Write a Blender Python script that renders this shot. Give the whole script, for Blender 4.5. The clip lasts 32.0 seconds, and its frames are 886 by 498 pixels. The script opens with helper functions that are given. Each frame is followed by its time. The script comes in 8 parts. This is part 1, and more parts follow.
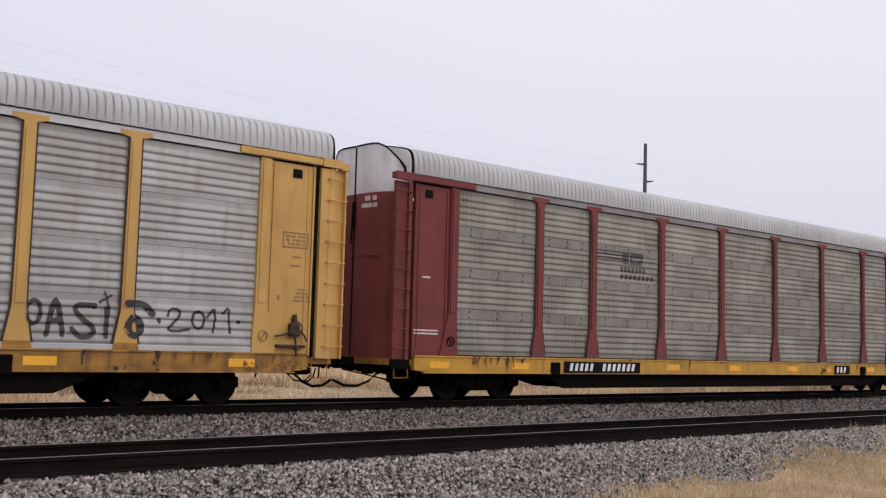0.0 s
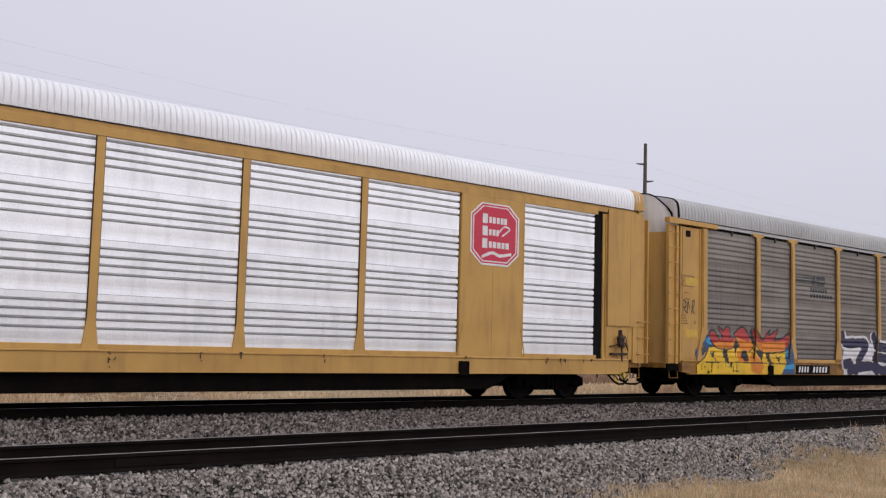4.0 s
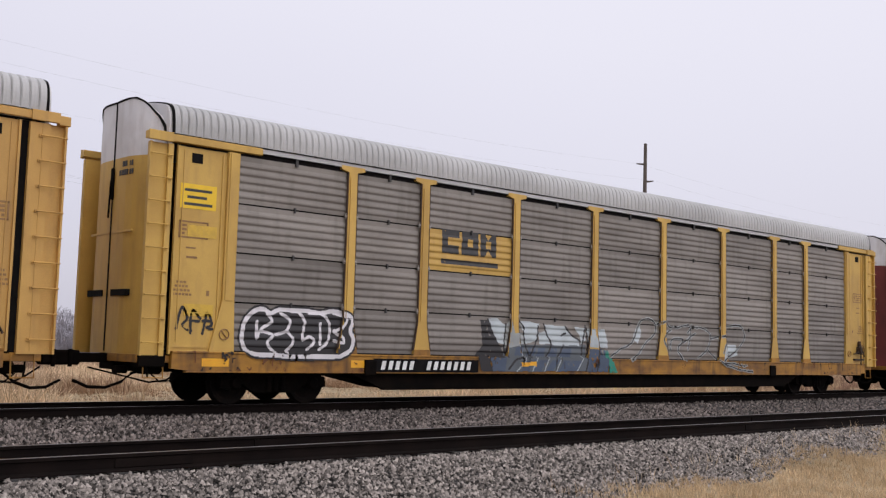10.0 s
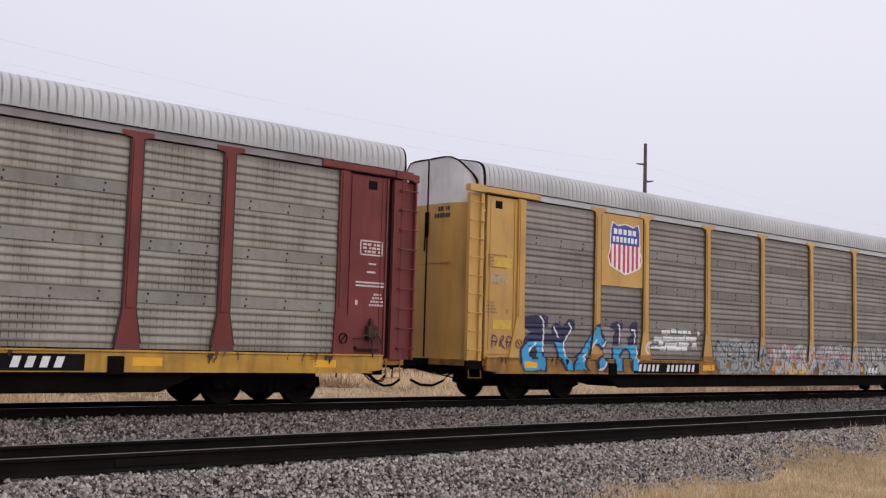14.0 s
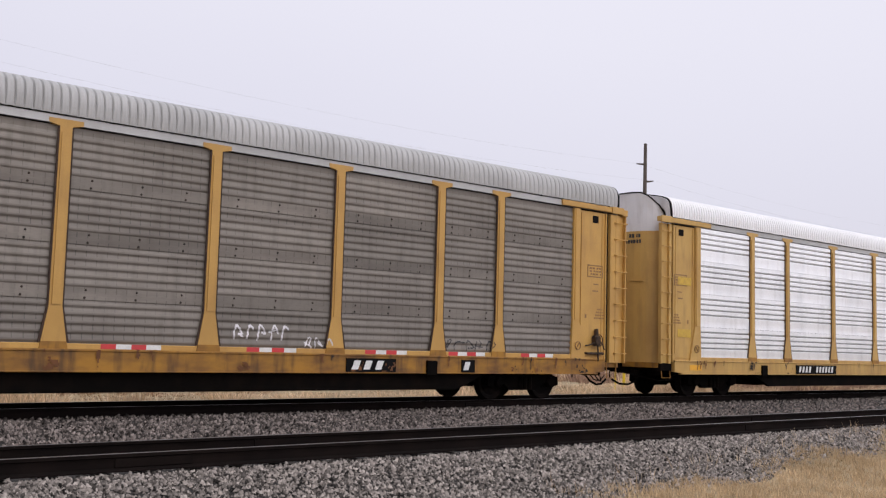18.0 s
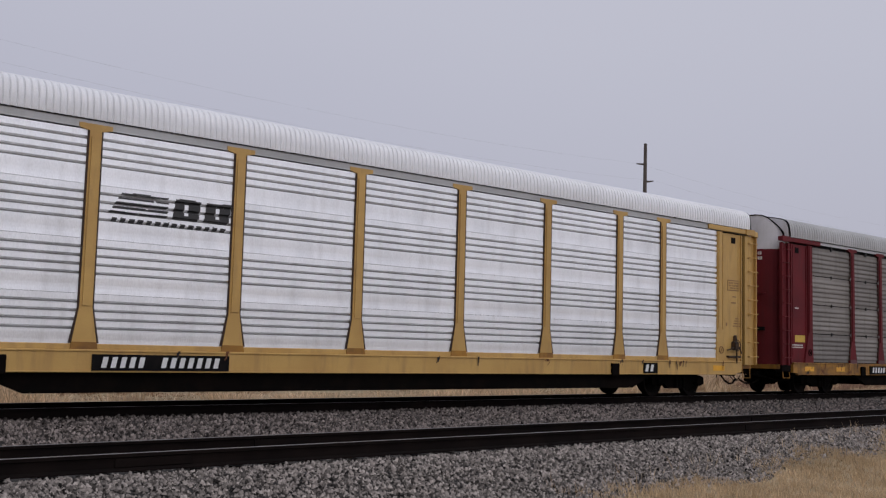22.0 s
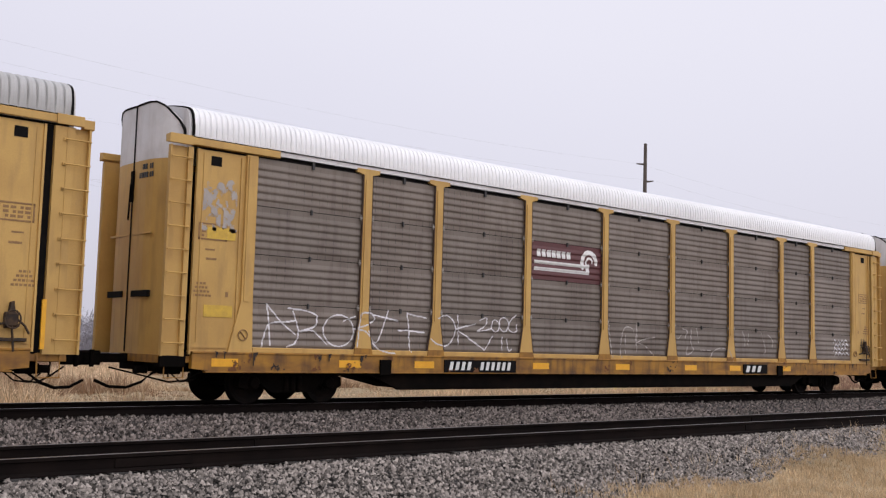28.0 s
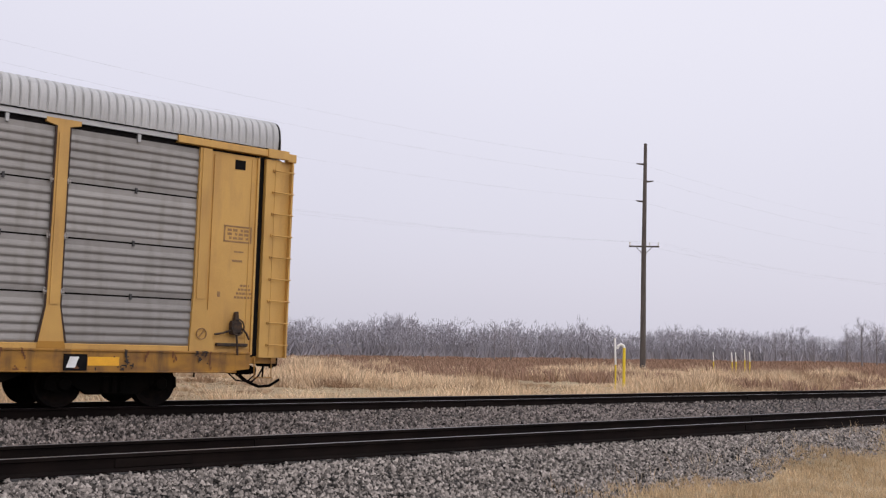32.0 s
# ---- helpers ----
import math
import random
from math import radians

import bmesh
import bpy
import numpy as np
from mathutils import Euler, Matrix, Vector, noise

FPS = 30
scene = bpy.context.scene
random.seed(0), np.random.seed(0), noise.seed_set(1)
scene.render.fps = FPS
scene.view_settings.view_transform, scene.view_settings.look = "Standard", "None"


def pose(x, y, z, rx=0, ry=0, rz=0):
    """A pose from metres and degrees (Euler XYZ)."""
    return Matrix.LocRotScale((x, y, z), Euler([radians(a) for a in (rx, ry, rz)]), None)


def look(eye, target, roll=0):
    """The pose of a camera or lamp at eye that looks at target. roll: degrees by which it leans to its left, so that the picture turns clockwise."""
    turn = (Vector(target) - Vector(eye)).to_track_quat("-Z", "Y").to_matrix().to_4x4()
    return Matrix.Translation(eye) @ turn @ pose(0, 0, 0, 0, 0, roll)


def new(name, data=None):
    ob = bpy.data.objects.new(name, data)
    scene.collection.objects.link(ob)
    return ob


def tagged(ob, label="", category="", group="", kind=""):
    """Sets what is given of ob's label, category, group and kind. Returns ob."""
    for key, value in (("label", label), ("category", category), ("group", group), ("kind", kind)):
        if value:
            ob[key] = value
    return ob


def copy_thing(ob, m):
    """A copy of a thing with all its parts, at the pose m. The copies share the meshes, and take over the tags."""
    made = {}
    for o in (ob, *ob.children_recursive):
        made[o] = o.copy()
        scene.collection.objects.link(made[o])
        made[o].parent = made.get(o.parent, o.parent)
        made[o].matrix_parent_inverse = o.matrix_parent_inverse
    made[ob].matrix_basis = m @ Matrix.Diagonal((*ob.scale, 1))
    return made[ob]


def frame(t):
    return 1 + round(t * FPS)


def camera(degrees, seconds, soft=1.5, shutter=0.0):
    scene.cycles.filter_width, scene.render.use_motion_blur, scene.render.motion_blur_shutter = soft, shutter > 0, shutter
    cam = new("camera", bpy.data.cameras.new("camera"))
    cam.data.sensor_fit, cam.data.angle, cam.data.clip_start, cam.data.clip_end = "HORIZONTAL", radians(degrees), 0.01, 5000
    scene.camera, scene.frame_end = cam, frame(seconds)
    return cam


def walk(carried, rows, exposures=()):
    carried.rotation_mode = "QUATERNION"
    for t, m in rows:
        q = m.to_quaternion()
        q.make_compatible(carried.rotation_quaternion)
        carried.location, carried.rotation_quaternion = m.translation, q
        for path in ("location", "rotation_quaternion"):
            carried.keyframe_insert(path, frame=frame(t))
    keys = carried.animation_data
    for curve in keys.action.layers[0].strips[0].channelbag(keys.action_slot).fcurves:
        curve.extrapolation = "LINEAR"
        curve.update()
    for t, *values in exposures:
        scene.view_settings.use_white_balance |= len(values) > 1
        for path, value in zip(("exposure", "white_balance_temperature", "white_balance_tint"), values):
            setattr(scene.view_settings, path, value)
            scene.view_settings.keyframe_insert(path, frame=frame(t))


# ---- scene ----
# The x axis runs along the tracks, y away from the viewer, z = 0 is the top of the rails.
cam = camera(46.33, 32.0, soft=1.25)
EYE = Vector((0.0, 0.0, 1.26))
STAND = look(EYE, EYE + Vector((0.6561, 0.7489, 0.0930)), 1.56)
walk(cam, [(0.0, STAND), (32.0, STAND)], [(0.0, -0.05, 6500, 10), (2.0, -0.05, 6500, 10), (2.8, 0.00, 6550, 10), (3.1, -0.01, 6550, 10), (3.5, -0.10, 6500, 10), (5.5, -0.49, 6350, 10), (6.0, -0.35, 6400, 10), (6.5, -0.20, 6450, 10), (7.5, -0.12, 6500, 10), (9.0, -0.05, 6500, 10), (18.0, -0.05, 6500, 10), (18.7, -0.01, 6550, 10), (19.1, -0.02, 6550, 10), (19.5, -0.17, 6450, 10), (20.0, -0.39, 6400, 10), (21.0, -0.57, 6350, 10), (22.0, -0.70, 6250, 10), (23.0, -1.05, 6150, 10), (23.5, -1.00, 6150, 10), (24.0, -0.80, 6200, 10), (25.0, -0.34, 6400, 10), (25.5, -0.23, 6450, 10), (28.0, -0.05, 6500, 10), (32.0, -0.05, 6500, 10)])

TRAIN_Y = 18.83          # middle of the far track
NEAR_Y = 11.345          # middle of the near track
GAUGE = 1.51             # rail to rail, middle to middle

# ---------------------------------------------------------------- sky and light
world = bpy.data.worlds.new("overcast_sky")
scene.world = world
world.use_nodes = True
wn, wl = world.node_tree.nodes, world.node_tree.links
wn.clear()
w_out = wn.new("ShaderNodeOutputWorld")
w_bg = wn.new("ShaderNodeBackground")
w_sky = wn.new("ShaderNodeTexSky")
w_sky.sky_type = "NISHITA"
w_sky.sun_disc = False
w_sky.sun_elevation = radians(38)
w_sky.sun_rotation = radians(206)
w_sky.air_density, w_sky.dust_density = 1.0, 4.0
w_co = wn.new("ShaderNodeTexCoord")
w_sep = wn.new("ShaderNodeSeparateXYZ")
w_ramp = wn.new("ShaderNodeValToRGB")
w_noise = wn.new("ShaderNodeTexNoise")
w_noise.inputs["Scale"].default_value = 1.6
w_noise.inputs["Detail"].default_value = 3.0
w_mul = wn.new("ShaderNodeMath")
w_mul.operation = "MULTIPLY_ADD"
w_mul.inputs[1].default_value = 0.10
w_cr = w_ramp.color_ramp
w_cr.elements[0].position, w_cr.elements[0].color = 0.0, (0.400, 0.392, 0.444, 1)
w_cr.elements[1].position, w_cr.elements[1].color = 1.0, (1.02, 1.00, 1.09, 1)
for at, c in ((0.115, (0.600, 0.583, 0.673, 1)), (0.265, (0.700, 0.676, 0.780, 1)), (0.485, (0.830, 0.808, 0.898, 1))):
    e = w_cr.elements.new(at)
    e.color = c
w_mix = wn.new("ShaderNodeMix")
w_mix.data_type = "RGBA"
w_mix.inputs["Factor"].default_value = 0.985
wl.new(w_co.outputs["Generated"], w_sep.inputs[0])
wl.new(w_co.outputs["Generated"], w_noise.inputs["Vector"])
wl.new(w_noise.outputs[0], w_mul.inputs[0])
w_east = wn.new("ShaderNodeMath")
w_east.operation = "MULTIPLY_ADD"
w_east.inputs[1].default_value = 0.20
wl.new(w_sep.outputs["X"], w_east.inputs[0])
wl.new(w_sep.outputs["Z"], w_east.inputs[2])
# the cloud is brighter on the sun's side, behind the viewer
w_south = wn.new("ShaderNodeMath")
w_south.operation = "MULTIPLY"
w_south.inputs[1].default_value = -0.32
wl.new(w_sep.outputs["Y"], w_south.inputs[0])
w_pos = wn.new("ShaderNodeMath")
w_pos.operation = "MAXIMUM"
w_pos.inputs[1].default_value = 0.0
wl.new(w_south.outputs[0], w_pos.inputs[0])
w_sum = wn.new("ShaderNodeMath")
w_sum.operation = "ADD"
wl.new(w_east.outputs[0], w_sum.inputs[0])
wl.new(w_pos.outputs[0], w_sum.inputs[1])
wl.new(w_sum.outputs[0], w_mul.inputs[2])
wl.new(w_mul.outputs[0], w_ramp.inputs["Fac"])
wl.new(w_sky.outputs[0], w_mix.inputs["A"])
wl.new(w_ramp.outputs[0], w_mix.inputs["B"])
wl.new(w_mix.outputs["Result"], w_bg.inputs["Color"])
w_sunny = wn.new("ShaderNodeMath")
w_sunny.operation = "MULTIPLY_ADD"
w_sunny.inputs[1].default_value, w_sunny.inputs[2].default_value = 1.25, 1.0
wl.new(w_pos.outputs[0], w_sunny.inputs[0])
wl.new(w_sunny.outputs[0], w_bg.inputs["Strength"])
wl.new(w_bg.outputs[0], w_out.inputs[0])

sun = new("sun", bpy.data.lights.new("sun", "SUN"))
sun.data.energy, sun.data.angle, sun.data.color = 0.42, radians(25), (1.0, 0.97, 0.93)
sun.matrix_world = look((0, 0, 0), (-0.30, 0.62, -0.75))


# ---------------------------------------------------------------- materials
def link(nt, a, b):
    nt.links.new(a, b)


def material(name, colour, second=None, rough=0.6, metal=0.0, scale=6.0, fine=60.0, bump=0.15, stretch=(1, 1, 1), amount=0.5,
             streak=None, spots=None, vary=0.0, island=False, bump_scale=None, gloss=0.5, holes=None, top=0.78):
    """A surface with large stains, fine grain, vertical dirt streaks and a little relief."""
    m = bpy.data.materials.new(name)
    m.use_nodes = True
    nt = m.node_tree
    n = nt.nodes
    b = n["Principled BSDF"]
    b.inputs["Roughness"].default_value = rough
    b.inputs["Metallic"].default_value = metal
    b.inputs["Specular IOR Level"].default_value = gloss
    co = n.new("ShaderNodeTexCoord")
    mp = n.new("ShaderNodeMapping")
    mp.inputs["Scale"].default_value = stretch
    link(nt, co.outputs["Object"], mp.inputs["Vector"])
    src = mp.outputs[0]
    inf = n.new("ShaderNodeObjectInfo")
    add = n.new("ShaderNodeVectorMath")
    add.operation = "MULTIPLY_ADD"
    add.inputs[1].default_value = (37.0, 11.0, 23.0)
    link(nt, inf.outputs["Random"], add.inputs[0])
    link(nt, src, add.inputs[2])
    big = n.new("ShaderNodeTexNoise")
    big.inputs["Scale"].default_value = scale
    big.inputs["Detail"].default_value = 5
    small = n.new("ShaderNodeTexNoise")
    small.inputs["Scale"].default_value = fine
    small.inputs["Detail"].default_value = 3
    link(nt, add.outputs[0], big.inputs["Vector"])
    link(nt, src, small.inputs["Vector"])
    second = second or tuple(c * 0.6 for c in colour)
    mix = n.new("ShaderNodeMix")
    mix.data_type = "RGBA"
    mix.inputs["A"].default_value = (*colour, 1)
    mix.inputs["B"].default_value = (*second, 1)
    ramp = n.new("ShaderNodeMapRange")
    ramp.inputs["From Min"].default_value = 0.62 - amount * 0.4
    ramp.inputs["From Max"].default_value = top
    link(nt, big.outputs[0], ramp.inputs["Value"])
    link(nt, ramp.outputs[0], mix.inputs["Factor"])
    col = mix.outputs["Result"]
    if streak:
        st_map = n.new("ShaderNodeMapping")
        st_map.inputs["Scale"].default_value = (3.2, 3.2, 0.55)
        link(nt, co.outputs["Object"], st_map.inputs["Vector"])
        st = n.new("ShaderNodeTexNoise")
        st.inputs["Scale"].default_value = 1.6
        st.inputs["Detail"].default_value = 6
        st_add = n.new("ShaderNodeVectorMath")
        st_add.operation = "ADD"
        link(nt, st_map.outputs[0], st_add.inputs[0])
        link(nt, inf.outputs["Random"], st_add.inputs[1])
        link(nt, st_add.outputs[0], st.inputs["Vector"])
        sr = n.new("ShaderNodeMapRange")
        sr.inputs["From Min"].default_value, sr.inputs["From Max"].default_value = 0.5, 0.75
        sr.inputs["To Max"].default_value = streak[1]
        link(nt, st.outputs[0], sr.inputs["Value"])
        sm = n.new("ShaderNodeMix")
        sm.data_type = "RGBA"
        sm.inputs["B"].default_value = (*streak[0], 1)
        link(nt, sr.outputs[0], sm.inputs["Factor"])
        link(nt, col, sm.inputs["A"])
        col = sm.outputs["Result"]
    if spots:
        vo = n.new("ShaderNodeTexVoronoi")
        vo.inputs["Scale"].default_value = spots[2]
        link(nt, src, vo.inputs["Vector"])
        vr = n.new("ShaderNodeMapRange")
        vr.inputs["From Min"].default_value, vr.inputs["From Max"].default_value = 0.30, 0.05
        vr.inputs["To Max"].default_value = spots[1]
        link(nt, vo.outputs["Distance"], vr.inputs["Value"])
        vm = n.new("ShaderNodeMix")
        vm.data_type = "RGBA"
        vm.inputs["B"].default_value = (*spots[0], 1)
        link(nt, vr.outputs[0], vm.inputs["Factor"])
        link(nt, col, vm.inputs["A"])
        col = vm.outputs["Result"]
    if holes:
        # rows of small punched holes, some of them clogged
        sep = n.new("ShaderNodeSeparateXYZ")
        link(nt, co.outputs["Object"], sep.inputs[0])
        gate = None
        for axis, pitch, share in (("X", holes[0], holes[2]), ("Z", holes[1], 0.62)):
            mul = n.new("ShaderNodeMath")
            mul.operation = "MULTIPLY"
            mul.inputs[1].default_value = 1.0 / pitch
            link(nt, sep.outputs[axis], mul.inputs[0])
            fr = n.new("ShaderNodeMath")
            fr.operation = "FRACT"
            link(nt, mul.outputs[0], fr.inputs[0])
            lt = n.new("ShaderNodeMath")
            lt.operation = "LESS_THAN"
            lt.inputs[1].default_value = share
            link(nt, fr.outputs[0], lt.inputs[0])
            if gate:
                both = n.new("ShaderNodeMath")
                both.operation = "MULTIPLY"
                link(nt, gate, both.inputs[0])
                link(nt, lt.outputs[0], both.inputs[1])
                gate = both.outputs[0]
            else:
                gate = lt.outputs[0]
        clog = n.new("ShaderNodeMapRange")
        clog.inputs["From Min"].default_value, clog.inputs["From Max"].default_value = 0.40, 0.66
        clog.inputs["To Min"].default_value, clog.inputs["To Max"].default_value = 0.12, holes[3]
        link(nt, big.outputs[0], clog.inputs["Value"])
        hm = n.new("ShaderNodeMath")
        hm.operation = "MULTIPLY"
        link(nt, gate, hm.inputs[0])
        link(nt, clog.outputs[0], hm.inputs[1])
        hx = n.new("ShaderNodeMix")
        hx.data_type = "RGBA"
        hx.inputs["B"].default_value = (0.03, 0.027, 0.025, 1)
        link(nt, hm.outputs[0], hx.inputs["Factor"])
        link(nt, col, hx.inputs["A"])
        col = hx.outputs["Result"]
    hsv = n.new("ShaderNodeHueSaturation")
    link(nt, col, hsv.inputs["Color"])
    vv = n.new("ShaderNodeMath")
    vv.operation = "MULTIPLY_ADD"
    vv.inputs[1].default_value = 0.30
    vv.inputs[2].default_value = 0.85
    link(nt, small.outputs[0], vv.inputs[0])
    last = vv.outputs[0]
    if vary:
        rv = n.new("ShaderNodeMapRange")
        rv.inputs["To Min"].default_value, rv.inputs["To Max"].default_value = 1 - vary, 1 + vary
        if island:
            geo = n.new("ShaderNodeNewGeometry")
            link(nt, geo.outputs["Random Per Island"], rv.inputs["Value"])
        else:
            link(nt, inf.outputs["Random"], rv.inputs["Value"])
        mu = n.new("ShaderNodeMath")
        mu.operation = "MULTIPLY"
        link(nt, last, mu.inputs[0])
        link(nt, rv.outputs[0], mu.inputs[1])
        last = mu.outputs[0]
    link(nt, last, hsv.inputs["Value"])
    link(nt, hsv.outputs[0], b.inputs["Base Color"])
    if bump:
        bp = n.new("ShaderNodeBump")
        bp.inputs["Strength"].default_value = bump
        bp.inputs["Distance"].default_value = 0.02
        link(nt, (small if bump_scale is None else big).outputs[0], bp.inputs["Height"])
        link(nt, bp.outputs[0], b.inputs["Normal"])
    return m


M = {}
M["yellow"] = material("weathered_yellow_paint", (0.538, 0.312, 0.081), (0.427, 0.235, 0.060), 0.55, scale=1.0, bump=0.04, streak=((0.24, 0.13, 0.05), 0.35), vary=0.05)
M["ochre"] = material("faded_ochre_paint", (0.550, 0.340, 0.099), (0.430, 0.249, 0.069), 0.55, scale=1.0, bump=0.04, streak=((0.22, 0.13, 0.055), 0.4), vary=0.05)
M["lemon"] = material("faded_lemon_paint", (0.564, 0.355, 0.081), (0.427, 0.257, 0.060), 0.55, scale=1.0, bump=0.04, streak=((0.26, 0.15, 0.06), 0.35), vary=0.05)
M["brown"] = material("brown_red_paint", (0.180, 0.043, 0.040), (0.125, 0.032, 0.028), 0.6, gloss=0.2, scale=1.0, bump=0.05, streak=((0.06, 0.03, 0.028), 0.4), vary=0.08)
M["oxide"] = material("dark_red_paint", (0.135, 0.015, 0.019), (0.092, 0.012, 0.015), 0.6, gloss=0.15, scale=1.0, bump=0.05, streak=((0.05, 0.02, 0.02), 0.4), vary=0.08)
M["sill"] = material("grimy_yellow_sill_paint", (0.375, 0.178, 0.018), (0.125, 0.053, 0.015), 0.6, scale=1.8, bump=0.06, stretch=(1, 1, 2.5), streak=((0.045, 0.022, 0.012), 0.8), amount=0.68)
M["sill_clean"] = material("clean_yellow_sill_paint", (0.50, 0.27, 0.025), (0.34, 0.16, 0.02), 0.55, scale=1.4, bump=0.05, stretch=(1, 1, 2.5), streak=((0.10, 0.05, 0.02), 0.5), amount=0.5, vary=0.05)
M["reflector"] = material("orange_yellow_reflective_tape", (0.80, 0.40, 0.02), (0.7, 0.33, 0.02), 0.4, bump=0.02)
M["panel_grey"] = material("weathered_galvanised_sheet", (0.225, 0.203, 0.181), (0.123, 0.106, 0.092), 0.55, metal=0.2, scale=1.1, fine=26, bump=0.05, stretch=(0.35, 1, 2.4), streak=((0.13, 0.112, 0.095), 0.55), vary=0.16)
M["panel_punched"] = material("punched_galvanised_sheet", (0.218, 0.194, 0.168), (0.123, 0.105, 0.090), 0.55, metal=0.2, scale=1.1, fine=26, bump=0.05, stretch=(0.35, 1, 2.4), streak=((0.13, 0.112, 0.095), 0.6), vary=0.14, holes=(0.19, 0.158, 0.09, 0.55))
M["panel_mid"] = material("grey_galvanised_sheet", (0.279, 0.263, 0.247), (0.174, 0.160, 0.147), 0.5, metal=0.25, scale=1.1, fine=26, bump=0.05, stretch=(0.35, 1, 2.4), streak=((0.17, 0.15, 0.13), 0.5), vary=0.12)
M["panel_pale"] = material("pale_streaked_galvanised_sheet", (0.354, 0.347, 0.332), (0.241, 0.226, 0.212), 0.5, metal=0.25, scale=0.9, bump=0.05, streak=((0.22, 0.19, 0.16), 0.6), vary=0.10)
M["panel_light"] = material("pale_brownish_galvanised_sheet", (0.275, 0.252, 0.210), (0.150, 0.131, 0.106), 0.55, metal=0.2, scale=0.9, bump=0.05, streak=((0.17, 0.145, 0.115), 0.6), vary=0.10, holes=(0.127, 0.158, 0.11, 0.95))
M["panel_band"] = material("dull_zinc_lap_band", (0.240, 0.224, 0.196), (0.160, 0.145, 0.123), 0.6, metal=0.2, scale=1.3, fine=26, bump=0.04, stretch=(0.5, 1, 1), streak=((0.11, 0.095, 0.08), 0.5), vary=0.12)
M["eave_brown"] = material("grey_brown_eave_paint", (0.24, 0.22, 0.22), (0.15, 0.115, 0.11), 0.6, scale=1.5, bump=0.04)
M["clip"] = material("dull_zinc_clip", (0.34, 0.32, 0.30), (0.17, 0.13, 0.10), 0.6, metal=0.2, scale=9, bump=0.0)
M["panel_dark"] = material("rusty_brown_grey_sheet", (0.190, 0.158, 0.134), (0.122, 0.094, 0.076), 0.55, metal=0.2, scale=0.9, bump=0.05, streak=((0.11, 0.082, 0.068), 0.6), vary=0.12, holes=(0.19, 0.158, 0.09, 0.55))
M["panel_bright"] = material("bright_galvanised_sheet", (0.96, 0.96, 0.965), (0.82, 0.825, 0.835), 0.28, metal=0.55, scale=1.6, bump=0.06, stretch=(1, 1, 0.35), streak=((0.70, 0.69, 0.68), 0.4), vary=0.03)
M["roof_grey"] = material("grey_galvanised_roof", (0.46, 0.46, 0.458), (0.36, 0.36, 0.357), 0.5, metal=0.2, scale=0.5, bump=0.03, streak=((0.28, 0.27, 0.255), 0.3))
M["roof_white"] = material("white_galvanised_roof", (0.86, 0.865, 0.88), (0.78, 0.785, 0.80), 0.42, metal=0.2, scale=0.5, bump=0.02)
M["white"] = material("off_white_paint", (0.66, 0.65, 0.66), (0.48, 0.46, 0.45), 0.5, scale=1.2, bump=0.03, streak=((0.32, 0.28, 0.25), 0.4))
M["black"] = material("black_paint", (0.007, 0.0066, 0.007), (0.013, 0.011, 0.010), 0.85, bump=0.04, gloss=0.08)
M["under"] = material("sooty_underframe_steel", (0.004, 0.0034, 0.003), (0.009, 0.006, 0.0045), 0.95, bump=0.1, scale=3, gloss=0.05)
M["brake"] = material("rusty_sooty_brake_gear", (0.022, 0.014, 0.010), (0.09, 0.045, 0.018), 0.8, scale=9, bump=0.1)
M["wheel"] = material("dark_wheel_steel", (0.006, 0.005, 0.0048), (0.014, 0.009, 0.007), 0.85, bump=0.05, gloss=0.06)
M["tread"] = material("dull_steel_tread", (0.17, 0.158, 0.152), (0.09, 0.084, 0.08), 0.4, metal=0.75, bump=0.02)
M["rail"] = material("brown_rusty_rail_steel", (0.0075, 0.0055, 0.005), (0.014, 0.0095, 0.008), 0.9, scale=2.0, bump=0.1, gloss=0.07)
M["tie"] = material("creosoted_timber", (0.025, 0.021, 0.019), (0.05, 0.044, 0.04), 0.9, scale=5, bump=0.3, gloss=0.2)
M["stone"] = material("grey_crushed_stone", (0.252, 0.223, 0.199), (0.058, 0.050, 0.044), 0.9, scale=14, fine=90, bump=0.2, vary=0.95, island=True, gloss=0.15)
# darker copy of the stone: the shade between the tracks is painted in
M["stone_shaded"] = material("shaded_crushed_stone", (0.185, 0.158, 0.143), (0.018, 0.015, 0.014), 0.9, scale=14, fine=90, bump=0.2, vary=0.95, island=True, gloss=0.15)
# darker metal for the shade painted into the bright sheets' grooves
M["groove"] = material("shaded_groove_metal", (0.30, 0.295, 0.295), (0.18, 0.17, 0.16), 0.6, metal=0.3, bump=0.05)
M["joint"] = material("rust_and_shade_joint", (0.035, 0.02, 0.014), (0.07, 0.035, 0.02), 0.8, bump=0.1)
M["grime"] = material("oily_black_grime", (0.018, 0.013, 0.010), (0.05, 0.026, 0.014), 0.75, scale=4, bump=0.05)
M["rust"] = material("orange_brown_rust", (0.16, 0.062, 0.020), (0.09, 0.035, 0.014), 0.8, scale=4, bump=0.05)
M["rust_dark"] = material("dark_brown_spray_paint", (0.075, 0.048, 0.034), (0.045, 0.03, 0.022), 0.75, scale=4, bump=0.03)
M["stencil_dark"] = material("faded_stencil_paint", (0.24, 0.13, 0.05), (0.33, 0.19, 0.07), 0.6, bump=0.0)
M["stencil_pale"] = material("pale_stencil_paint", (0.62, 0.55, 0.52), (0.45, 0.37, 0.34), 0.6, bump=0.0)
M["letter_white"] = material("white_stencil_paint", (0.75, 0.75, 0.74), (0.6, 0.6, 0.58), 0.6, bump=0.0)
